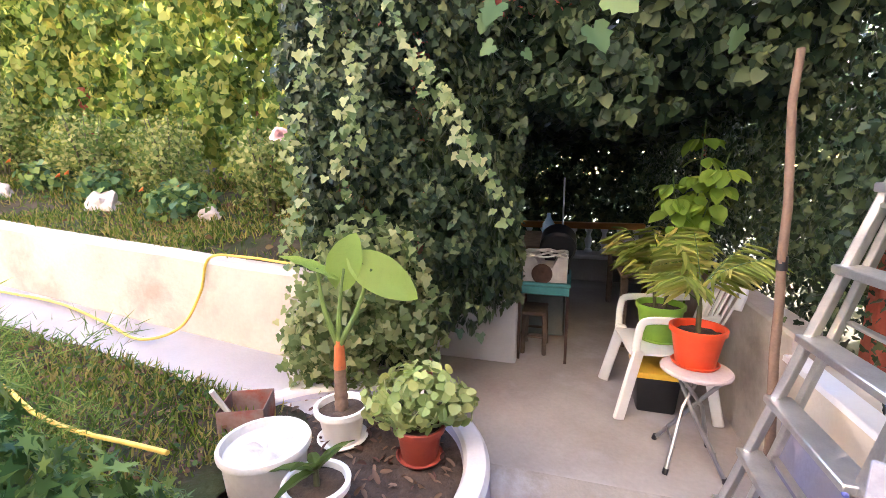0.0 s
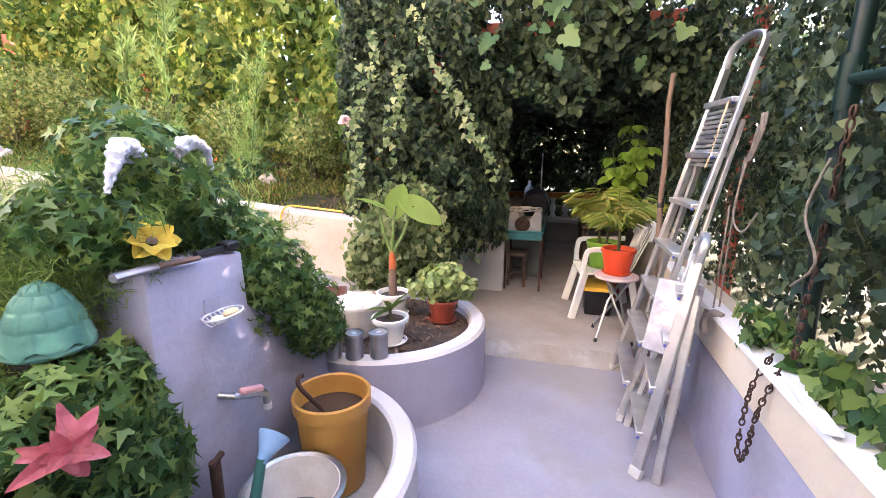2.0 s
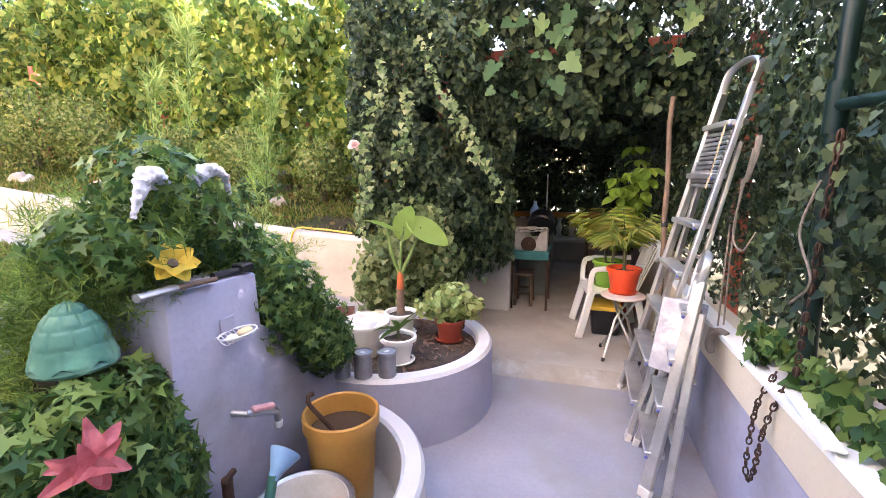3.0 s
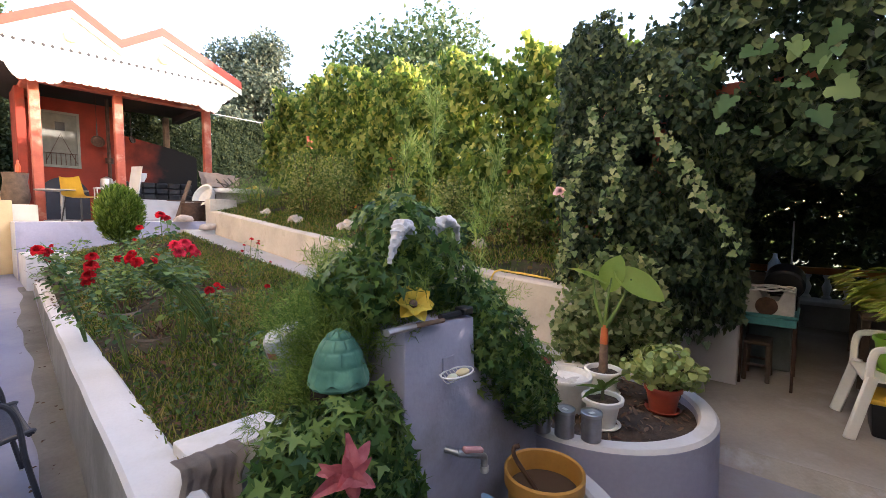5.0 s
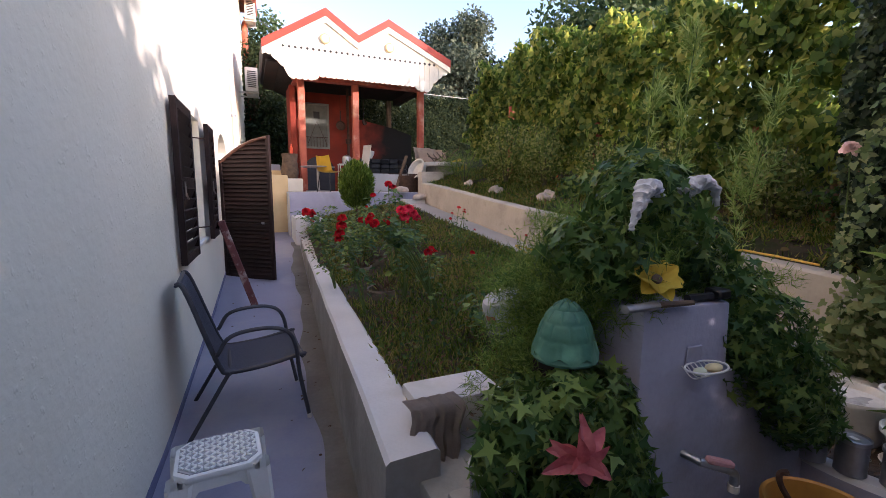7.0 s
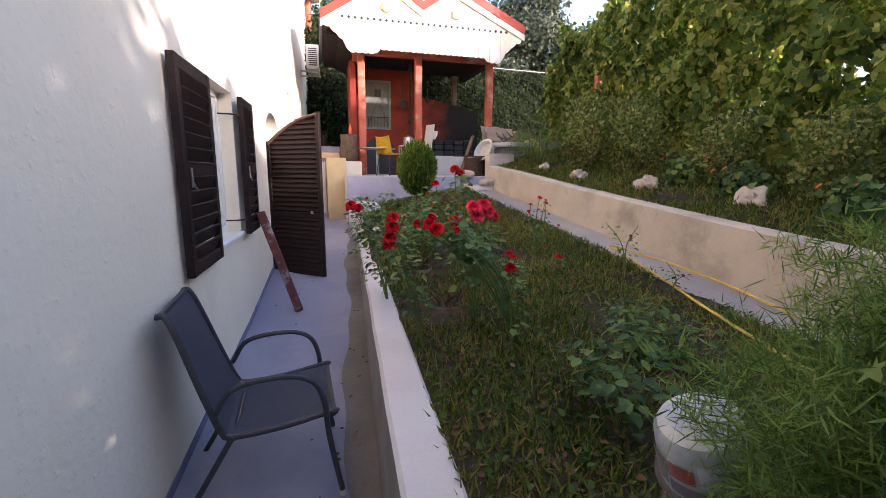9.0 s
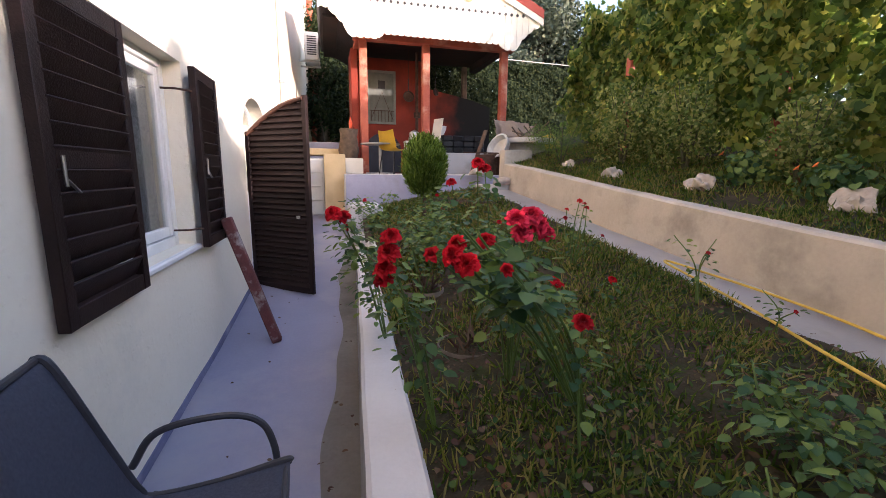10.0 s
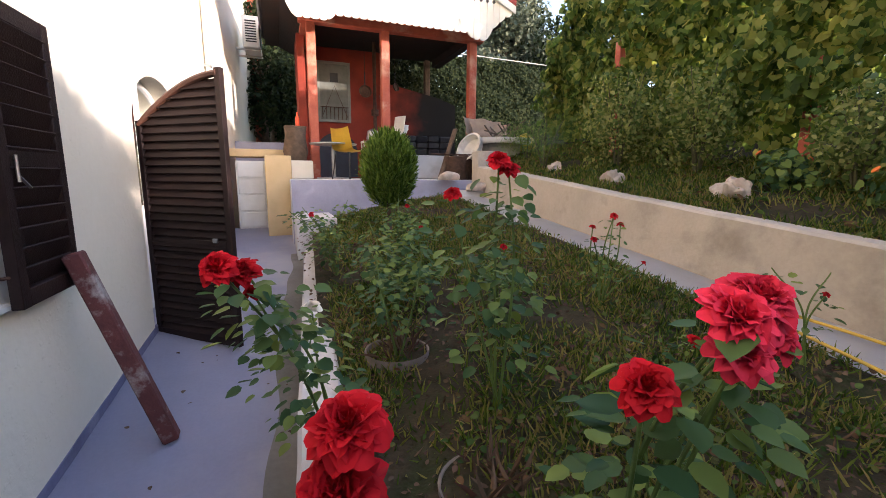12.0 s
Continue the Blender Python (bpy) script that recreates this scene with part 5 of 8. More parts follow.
def plaster_wing(pts, label):
    """A curled plaster wing: a thick tapering tongue, scored with feather ridges."""
    t = thing("plaster_wing", label, "ornament")
    path = spline(pts, 8)
    bm = bm_tube(path, 0.037, 24, 0.014, flat=0.72)
    for v in bm.verts:
        near = min(range(len(path)), key=lambda i: (path[i] - v.co).length_squared)
        out = (v.co - path[near])
        swell = 0.62 + 0.5 * math.sin(math.pi * min(1.0, 0.2 + near / (len(path) - 1)))
        ridge = 0.16 * math.sin(near * 1.9 + 3 * math.atan2(out.z, out.x)) + 0.42 * noise.noise(v.co * 48)
        v.co = path[near] + out * (swell + ridge)
    part("wing", bm, M_SHELL, t)


plaster_wing([(-0.17, 1.08, 1.49), (-0.20, 1.06, 1.525), (-0.24, 1.045, 1.50), (-0.275, 1.035, 1.44), (-0.295, 1.035, 1.395)], "white plaster wing on the ivy mound")
plaster_wing([(-0.035, 1.07, 1.50), (-0.01, 1.05, 1.53), (0.035, 1.04, 1.54), (0.075, 1.035, 1.51), (0.09, 1.04, 1.45)], "white plaster wing half hidden by ivy")
t = thing("painted_jar", "upturned pale glazed jar painted with a house", "jar", pose(-0.34, 1.60, 0.955, 10, -20, -25) @ Matrix.Diagonal((1.35, 1.35, 1.0, 1)))
M_JAR = mat("pale_glaze", (0.42, 0.44, 0.43), (0.26, 0.28, 0.29), 0.3, 26, 0.1)
body = part("body", bm_lathe([(0, 0.135), (0.04, 0.134), (0.058, 0.126), (0.066, 0.108), (0.07, 0.05), (0.073, 0.0), (0, 0.0)], 36), M_JAR, t)
part("dark_rim", bm_lathe([(0, -0.035), (0.07, -0.035), (0.08, -0.02), (0.081, -0.004), (0.073, 0.002), (0, 0.002)], 36), M_BLACK, t, "dark glazed rim")
part("stake", bm_tube([(0, 0, -0.03), (0.06, 0.0, -0.5)], 0.02, 10), M_SOIL, t)
for k, (a0, a1, z0, z1, colour) in enumerate(((170, 200, 0.02, 0.085, (0.20, 0.16, 0.15)), (205, 235, 0.05, 0.085, (0.36, 0.08, 0.05)), (203, 250, 0.012, 0.04, (0.16, 0.15, 0.16)), (240, 268, 0.05, 0.1, (0.55, 0.57, 0.66)), (272, 300, 0.03, 0.09, (0.26, 0.28, 0.34)))):
    part("painted_patch", bm_lathe([(0.0738 - 0.037 * z0, z0), (0.0738 - 0.042 * z1, z1)], 8, a0, a1), mat("jar_paint", colour, None, 0.4, 30, 0.1), body)
t = thing("tin_mug", "dented grey tin pot on the bed wall", "pot", Matrix.Translation((-0.70, 1.12, 0.56)))
part("body", bm_lathe([(0, 0), (0.06, 0), (0.066, 0.01), (0.07, 0.13), (0.075, 0.135), (0.065, 0.14), (0.06, 0.02), (0, 0.02)], 24), M_TIN, t)
t = thing("floor_cloth", "crumpled grey-brown cloth hung over the kerb corner", "cloth")
bm = bmesh.new()
rows = []
for i in range(40):
    u = i / 39
    row = []
    for j in range(28):
        v = j / 27
        lie = min(1.0, u / 0.3)
        drop = max(0.0, u - 0.3) / 0.7
        x = -0.785 + 0.24 * v * (1 - 0.18 * drop) - 0.035 * drop + 0.008 * math.sin(9 * u)
        y = 1.73 - 0.125 * lie - 0.05 * drop
        z = 0.618 - 0.03 * max(0.0, lie - 0.8) * 5 * (1 - v * 0.5) - 0.20 * drop * (0.85 + 0.25 * math.sin(3 * v))
        fold = 0.5 * math.sin(21 * v + 1.5 * u) + 0.35 * math.sin(37 * v - 4 * u)
        y -= (0.004 + 0.026 * drop ** 0.7) * (fold + 0.8)
        z += 0.006 * (1 + fold) * (1 - drop)
        p = Vector((x, y, z))
        row.append(bm.verts.new(p + Vector((0, -0.008, 0.004)) * noise.noise(p * 24)))
    rows.append(row)
for p, q in zip(rows, rows[1:]):
    for j in range(27):
        bm.faces.new((p[j], p[j + 1], q[j + 1], q[j]))
bmesh.ops.solidify(bm, geom=bm.faces[:], thickness=0.008)
part("cloth", bm, M_CLOTH, t)

# ---- right wall: pipes, chains, ropes ----
t = thing("green_pipe", "dark green steel pole standing in the ivy", "pipe")
part("upright", bm_tube([(0.43, -0.99, 0.772), (0.42, -0.97, 1.3), (0.37, -0.95, 1.95), (0.33, -0.95, 2.6)], 0.026, 14), M_GREENPIPE, t)
part("crosspipe", bm_tube([(0.385, -0.95, 1.72), (0.05, -0.95, 1.70), (-1.2, -0.97, 1.68)], 0.018, 12), M_GREENPIPE, t)
part("collar", bm_tube([(0.394, -0.954, 1.64), (0.382, -0.95, 1.79)], 0.031, 14), M_GREENPIPE, t)


def chain(name, pts, label, material, link=0.027):
    t = thing(name, label, "chain")
    path = spline(pts, 10)
    ring = [(0.0085 * math.cos(a), 0, link * 0.62 * math.sin(a)) for a in [2 * math.pi * i / 12 for i in range(12)]]
    me = None
    d, i = 0.0, 0
    for p, q in zip(path, path[1:]):
        d += (q - p).length
        while d > 0:
            way = (q - p).normalized()
            m = Matrix.Translation(p) @ way.to_track_quat("Z", "Y").to_matrix().to_4x4() @ Matrix.Rotation(radians(90 * (i % 2)), 4, "Z")
            if me is None:
                ob = part("link", bm_tube(ring, 0.0034, 6, closed=True), material, t)
                ob.matrix_basis = m
                me = ob.data
            else:
                piece("link", me, t, m)
            i += 1
            d -= link
    return t


chain("rusty_chain", [(0.50, -0.93, 0.80), (0.52, -0.895, 0.66), (0.55, -0.895, 0.42), (0.52, -0.895, 0.36), (0.48, -0.895, 0.42), (0.44, -0.895, 0.62), (0.42, -0.93, 0.8)], "rusty chain hanging over the parapet edging", M_RUST)
chain("hanging_chain", [(0.24, -0.90, 1.62), (0.27, -0.90, 1.3), (0.32, -0.91, 0.85)], "rusty chain hanging down the ivy", M_RUST)
mat_rope = mat("grey_rope", (0.22, 0.19, 0.15), (0.14, 0.115, 0.09), 0.9, 30, 0.4)
for i, pts in enumerate(([(0.86, -0.88, 1.5), (0.84, -0.86, 1.2), (0.9, -0.88, 0.85)], [(0.72, -0.86, 1.62), (0.78, -0.84, 1.3), (0.70, -0.85, 1.22), (0.66, -0.88, 1.3)], [(0.22, -0.86, 1.5), (0.25, -0.84, 1.35), (0.18, -0.85, 1.22), (0.3, -0.86, 1.12)], [(0.95, -0.88, 1.3), (0.93, -0.87, 1.05), (0.97, -0.88, 0.82)])):
    t = thing("hanging_rope", "weathered grey rope looped in the ivy", "rope")
    part("rope", bm_tube(spline(pts, 10), 0.004, 8), mat_rope, t)
t = thing("hooks_bundle", "bundle of bent grey-brown hooks hanging in the ivy", "hooks")
for k in range(3):
    part("hook", bm_tube(spline([(0.66 + 0.02 * k, -0.86, 1.66), (0.64 + 0.02 * k, -0.85, 1.60), (0.69 + 0.02 * k, -0.85, 1.52), (0.72 + 0.015 * k, -0.85, 1.49)], 5), 0.0045, 8), mat_rope, t)
t = thing("white_batten", "broken white plastic batten lying on the parapet", "batten")
part("batten", bm_bar((0.75, -1.0, 0.782), (0.05, -0.90, 0.79), 0.05, 0.012), M_WHITEPAINT, t)
t = thing("old_rag", "dirty knotted rag over the parapet edge", "rag", Matrix.Translation((1.02, -0.9, 0.76)))
part("rag", bm_tube(spline([(-0.03, -0.03, 0.012), (0.0, 0.0, 0.018), (0.03, 0.02, -0.03), (0.0, 0.025, -0.08), (0.05, 0.02, -0.06), (0.07, 0.0, 0.01)], 6), 0.018, 8), M_CLOTH, t)
t = thing("black_bottle", "black plastic bottle standing on the parapet", "bottle", Matrix.Translation((0.72, -1.02, 0.772)))
part("bottle", bm_lathe([(0, 0), (0.03, 0), (0.03, 0.1), (0.013, 0.13), (0.013, 0.15), (0, 0.15)], 18), M_BLACK, t)

# ==== along the house ====
# window
win = structure("window_1", bm_box(HX - 0.16, HX - 0.10, WY0, WY0 + 0.05, WZ0, WZ1, 0.004), M_WHITEPAINT, "white two-sash window with lace curtains", "window")
part("window_frame", bm_box(HX - 0.16, HX - 0.10, WY1 - 0.05, WY1, WZ0, WZ1, 0.004), M_WHITEPAINT, win)
part("window_frame", bm_box(HX - 0.16, HX - 0.10, WY0 + 0.051, WY1 - 0.051, WZ1 - 0.05, WZ1, 0.004), M_WHITEPAINT, win)
part("window_frame", bm_box(HX - 0.16, HX - 0.10, WY0 + 0.051, WY1 - 0.051, WZ0, WZ0 + 0.06, 0.004), M_WHITEPAINT, win)
for y0 in (WY0 + 0.055, (WY0 + WY1) / 2 + 0.005):
    y1 = y0 + (WY1 - WY0) / 2 - 0.06
    for b in ((y0, y0 + 0.05, WZ0 + 0.065, WZ1 - 0.055), (y1 - 0.05, y1, WZ0 + 0.065, WZ1 - 0.055), (y0 + 0.051, y1 - 0.051, WZ0 + 0.065, WZ0 + 0.125), (y0 + 0.051, y1 - 0.051, WZ1 - 0.105, WZ1 - 0.055)):
        part("sash", bm_box(HX - 0.15, HX - 0.11, *b, 0.005), M_WHITEPAINT, win)
    g = part("pane", bm_box(HX - 0.133, HX - 0.127, y0 + 0.048, y1 - 0.048, WZ0 + 0.122, WZ1 - 0.102), M_GLASS, win)
    g.visible_shadow = False
part("window_sill", bm_box(HX - 0.10, HX + 0.03, WY0 - 0.02, WY1 + 0.02, WZ0 - 0.035, WZ0 - 0.002, 0.008), M_WHITEPAINT, win)
t = thing("lace_curtain", "pale lace curtain behind the window", "curtain")
bm = bmesh.new()
cols = []
for i in range(60):
    y = WY0 + (WY1 - WY0) * i / 59
    x = HX - 0.21 + 0.012 * math.sin(i * 0.9)
    cols.append((bm.verts.new((x, y, WZ0 + 0.02)), bm.verts.new((x, y, WZ1 - 0.02))))
for p, q in zip(cols, cols[1:]):
    bm.faces.new((p[0], q[0], q[1], p[1]))
bmesh.ops.solidify(bm, geom=bm.faces[:], thickness=0.003)
part("lace", bm, M_LACE, t)
part("rod", bm_tube([(HX - 0.21, WY0, WZ1 - 0.02), (HX - 0.21, WY1, WZ1 - 0.02)], 0.008, 8), M_WHITE, t)


def shutter(m, w, h, label):
    """A louvred shutter, y along its width, outer face towards +x."""
    t = thing("window_shutter", label, "shutter", m, "shutters of the window")
    s = 0.055
    part("stile", bm_box(-0.02, 0.02, 0, s, 0, h, 0.003), M_DARKWOOD, t)
    part("stile", bm_box(-0.02, 0.02, w - s, w, 0, h, 0.003), M_DARKWOOD, t)
    for z in (0.0, h * 0.47, h - 0.07):
        part("rail", bm_box(-0.018, 0.018, s + 0.001, w - s - 0.001, z, z + 0.07, 0.003), M_DARKWOOD, t)
    n = int(h / 0.085)
    first = None
    for k in range(n):
        z = 0.075 + (h - 0.15) * (k + 0.5) / n
        mm = Matrix.Translation((0, 0, z)) @ Matrix.Rotation(radians(24), 4, "Y")
        if first is None:
            ob = part("slat", bm_box(-0.006, 0.006, s - 0.01, w - s + 0.01, -0.045, 0.045, 0.002), M_DARKWOOD, t)
            ob.matrix_basis = mm
            first = ob.data
        else:
            piece("slat", first, t, mm)
    part("bolt", bm_tube([(0.03, 0.07, h * 0.42), (0.03, 0.07, h * 0.42 + 0.1)], 0.006, 6), M_STEEL, t, "grey iron bolt")
    part("latch", bm_bar((0.03, 0.075, h * 0.44), (0.035, 0.13, h * 0.40), 0.012, 0.006, 0.001), M_STEEL, t)
    return t


shutter(Matrix.Translation((HX + 0.045, 3.46, 0.985)), 0.61, 1.13, "open dark brown wooden shutter flat against the wall")
shutter(Matrix.Translation((HX + 0.065, 4.93, 1.015)), 0.455, 1.12, "open dark brown wooden shutter on iron hinge arms")
t = thing("hinge_arm", "rusty iron hinge arm of the shutter", "hinge")
part("arm", bm_tube([(HX - 0.09, 4.86, 1.99), (HX - 0.01, 4.86, 1.99), (HX + 0.065, 4.945, 1.99)], 0.007, 6), M_RUST, t)
t = thing("hinge_arm", "rusty iron hinge arm of the shutter", "hinge")
part("arm", bm_tube([(HX - 0.09, 4.86, 1.14), (HX - 0.01, 4.86, 1.14), (HX + 0.065, 4.945, 1.14)], 0.007, 6), M_RUST, t)

# arched doorway
dr = structure("door_1", bm_box(HX - 0.22, HX - 0.17, DY0 + 0.001, DY1 - 0.001, DZ0 + 0.002, 1.25, 0.004), M_WHITEPAINT, "arched house door, white below with glass above", "door")
part("door_frame", bm_box(HX - 0.2, HX - 0.14, DY0 + 0.001, DY0 + 0.06, 1.252, DZ1, 0.004), M_WHITEPAINT, dr)
part("door_frame", bm_box(HX - 0.2, HX - 0.14, DY1 - 0.06, DY1 - 0.001, 1.252, DZ1, 0.004), M_WHITEPAINT, dr)
arcpts = [(HX - 0.17, mid - (rad - 0.03) * math.cos(math.pi * i / 16), DZ1 + (RISE - 0.03) * math.sin(math.pi * i / 16)) for i in range(17)]
part("arch_frame", bm_tube(arcpts, 0.03, 8), M_WHITEPAINT, dr)
part("glazing_bar", bm_box(HX - 0.19, HX - 0.15, mid - 0.02, mid + 0.02, 1.252, DZ1 + RISE - 0.04, 0.003), M_WHITEPAINT, dr)
gl = part("pane", bm_prism([(DY0 + 0.01, 1.26), (DY1 - 0.01, 1.26), (DY1 - 0.01, DZ1)] + [(y, z) for _, y, z in arcpts[::-1]] + [(DY0 + 0.01, DZ1)], 0.006, Matrix.Translation((HX - 0.165, 0, 0)) @ Matrix.Rotation(radians(90), 4, "Z")), M_GLASS, dr)
gl.visible_shadow = False
# inner wall carries the room's darkness in its colour
structure("room_dark_wall", bm_box(HX - 1.6, HX - 1.5, -6, 17, 0.1, 7.6), M_DARKWOOD, "inner wall of the house, coloured near black for the dim room", "wall")

# louvred gate standing open
gx, gy = 0.62, -0.52
gl_len = math.hypot(gx, gy)
t = thing("wooden_gate", "open dark brown louvred gate with an arched top", "gate", Matrix.Translation((-1.70, 6.70, 0.30)) @ Matrix.Rotation(math.atan2(gy, gx), 4, "Z"))


def gate_z(s):
    return 1.57 + 0.33 * math.sin(0.5 * math.pi * min(1, s / gl_len)) ** 0.9


part("hinge_stile", bm_box(0, 0.05, -0.02, 0.02, 0, gate_z(0.03), 0.004), M_DARKWOOD, t)
part("free_stile", bm_box(gl_len - 0.05, gl_len, -0.02, 0.02, 0, gate_z(gl_len), 0.004), M_DARKWOOD, t)
part("bottom_rail", bm_box(0.051, gl_len - 0.051, -0.018, 0.018, 0, 0.06, 0.003), M_DARKWOOD, t)
part("middle_rail", bm_box(0.051, gl_len - 0.051, -0.018, 0.018, 0.70, 0.76, 0.003), M_DARKWOOD, t)
part("arched_rail", bm_tube([(s, 0, gate_z(s) - 0.03) for s in [0.03 + (gl_len - 0.06) * i / 14 for i in range(15)]], 0.034, 8, flat=0.62), mat("red_brown_wood", (0.13, 0.055, 0.035), (0.07, 0.03, 0.02), 0.5, 6, 0.3), t, "lighter red-brown arched rail")
n = 32
for k in range(n):
    z = 0.085 + 1.78 * k / n
    s0 = 0.04
    if z > 1.5:
        s0 = next((0.04 + 0.02 * i for i in range(40) if gate_z(0.04 + 0.02 * i) > z + 0.015), None)
        if s0 is None or s0 > gl_len - 0.1:
            continue
    part("slat", bm_move(bm_box(s0, gl_len - 0.045, -0.005, 0.005, -0.034, 0.034, 0.002), Matrix.Translation((0, 0, z)) @ Matrix.Rotation(radians(-28), 4, "X")), M_DARKWOOD, t)
part("lock", bm_box(gl_len - 0.16, gl_len - 0.12, -0.035, -0.018, 0.75, 0.78, 0.003), M_STEEL, t)

# leaning beam
t = thing("wooden_beam", "weathered wooden beam with flaking red paint leaning on the wall", "beam")
bm = bm_bar((-1.345, 5.29, 0.19), (-1.64, 5.27, 1.17), 0.075, 0.075, 0.008)
part("beam", bm, mat("flaking_red_paint", (0.15, 0.045, 0.04), (0.09, 0.03, 0.03), 0.8, 14, 0.5, fine=70, stain=(0.36, 0.32, 0.30), stain_at=0.58), t)

# patio armchair
t = thing("patio_chair", "blue-grey textile patio armchair with a dark tubular frame", "chair", pose(-1.405, 3.10, z_path(3.1), 0, 0, 3) @ Matrix.Diagonal((1.02, 0.96, 1.0, 1)))
w = 0.27
for sy in (-1, 1):
    y = sy * w
    part("side_frame", bm_tube(spline([(0.33, y, 0.425), (0.3, y, 0.43), (0.1, y, 0.395), (-0.1, y, 0.385), (-0.145, y, 0.42), (-0.2, y * 0.95, 0.58), (-0.3, y * 0.82, 0.9), (-0.345, y * 0.8, 0.93)], 6), 0.0135, 8), M_DKFRAME, t)
    part("arm_and_front_leg", bm_tube(spline([(0.34, y * 1.04, 0.0), (0.29, y * 1.05, 0.3), (0.27, y * 1.06, 0.50), (0.22, y * 1.06, 0.60), (0.1, y * 1.06, 0.635), (-0.08, y * 1.05, 0.61), (-0.16, y * 1.03, 0.50)], 7), 0.0125, 8), M_DKFRAME, t)
    part("back_leg", bm_tube([(-0.10, y * 1.02, 0.39), (-0.33, y * 1.04, 0.0)], 0.0125, 8), M_DKFRAME, t)
    part("foot_cap", bm_tube([(0.336, y * 1.04, 0.028), (0.34, y * 1.04, 0.0)], 0.016, 8), M_DIRTY, t)
for x, z in ((0.31, 0.415), (-0.1, 0.375), (-0.33, 0.93)):
    part("cross_tube", bm_tube([(x, -w * (0.8 if z > 0.9 else 1), z), (x, w * (0.8 if z > 0.9 else 1), z)], 0.0115, 8), M_DKFRAME, t)
bm = bmesh.new()
prof = spline([(0.325, 0, 0.43), (0.1, 0, 0.40), (-0.09, 0, 0.392), (-0.145, 0, 0.43), (-0.2, 0, 0.58), (-0.3, 0, 0.89), (-0.345, 0, 0.935)], 6)
rows = []
for p in prof:
    tp = 1 - 0.2 * max(0.0, p.z - 0.5) / 0.43
    rows.append([bm.verts.new((p.x, tp * (-w + 0.008 + (2 * w - 0.016) * k / 8), p.z - 0.018 * math.sin(math.pi * k / 8))) for k in range(9)])
for p, q in zip(rows, rows[1:]):
    for k in range(8):
        bm.faces.new((p[k], p[k + 1], q[k + 1], q[k]))
bmesh.ops.solidify(bm, geom=bm.faces[:], thickness=0.004)
part("textile_seat", bm, M_MESH, t, "stretched blue-grey textile")

# white stool
t = thing("plastic_stool", "white plastic stool with a woven pattern on top", "stool", Matrix.Translation((-1.49, 1.90, z_path(1.9))) @ Matrix.Rotation(radians(4), 4, "Z"))
H = 0.465


def octagon(hx, hy, cut):
    return [(-hx + cut, -hy), (hx - cut, -hy), (hx, -hy + cut), (hx, hy - cut), (hx - cut, hy), (-hx + cut, hy), (-hx, hy - cut), (-hx, -hy + cut)]


flat = Matrix.Rotation(radians(-90), 4, "X")
bm = bm_prism(octagon(0.152, 0.132, 0.045), 0.03, Matrix.Translation((0, 0, H - 0.004)) @ flat)
bmesh.ops.bevel(bm, geom=bm.edges[:], offset=0.008, segments=2, affect="EDGES", profile=0.5)
part("seat_rim", bm, M_WHITE, t)
# grey panel below the weave: shade of the gaps put into its colour
part("seat_panel", bm_prism(octagon(0.136, 0.116, 0.04), 0.004, Matrix.Translation((0, 0, H - 0.001)) @ flat), mat("grey_plastic_shadow", (0.34, 0.33, 0.34), (0.28, 0.28, 0.29), 0.6, 5, 0.05), t)
wv = None
for i in range(13):
    for j in range(11):
        px_, py_ = -0.126 + i * 0.021, -0.105 + j * 0.021
        if abs(px_) + abs(py_) > 0.205:
            continue
        mm = Matrix.Translation((px_, py_, H - 0.003)) @ Matrix.Rotation(radians(45 if (i + j) % 2 else -45), 4, "Z")
        if wv is None:
            wv = part("weave", bm_box(-0.0115, 0.0115, -0.0045, 0.0045, 0, 0.008, 0.002), M_WHITE, t)
            wv.matrix_basis = mm
        else:
            piece("weave", wv.data, t, mm)
for sx in (-1, 1):
    for sy in (-1, 1):
        bm = bmesh.new()
        rings = []
        for k in range(6):
            u = k / 5
            cx, cy, z = sx * (0.178 - 0.048 * u), sy * (0.158 - 0.046 * u), (H - 0.025) * u
            w_ = 0.030 + 0.014 * u ** 2
            rings.append([bm.verts.new((cx + a_ * w_, cy + b_ * w_, z)) for a_, b_ in ((-1, -0.7), (-0.7, -1), (0.7, -1), (1, -0.7), (1, 0.7), (0.7, 1), (-0.7, 1), (-1, 0.7))])
        for p, q in zip(rings, rings[1:]):
            for k in range(8):
                bm.faces.new((p[k], p[(k + 1) % 8], q[(k + 1) % 8], q[k]))
        bm.faces.new(rings[0][::-1])
        bmesh.ops.recalc_face_normals(bm, faces=bm.faces)
        part("leg", bm, M_WHITE, t)
arch_ = [(-0.12, 0.0), (-0.12, -0.085), (-0.085, -0.075), (-0.07, -0.055), (0.07, -0.055), (0.085, -0.075), (0.12, -0.085), (0.12, 0.0)]
for k in range(4):
    wide, out = (1.0, 0.126) if k % 2 == 0 else (0.85, 0.146)
    part("apron", bm_prism([(x * wide, z) for x, z in arch_], 0.008, Matrix.Rotation(radians(90 * k), 4, "Z") @ Matrix.Translation((0, -out, H - 0.018))), M_WHITE, t)

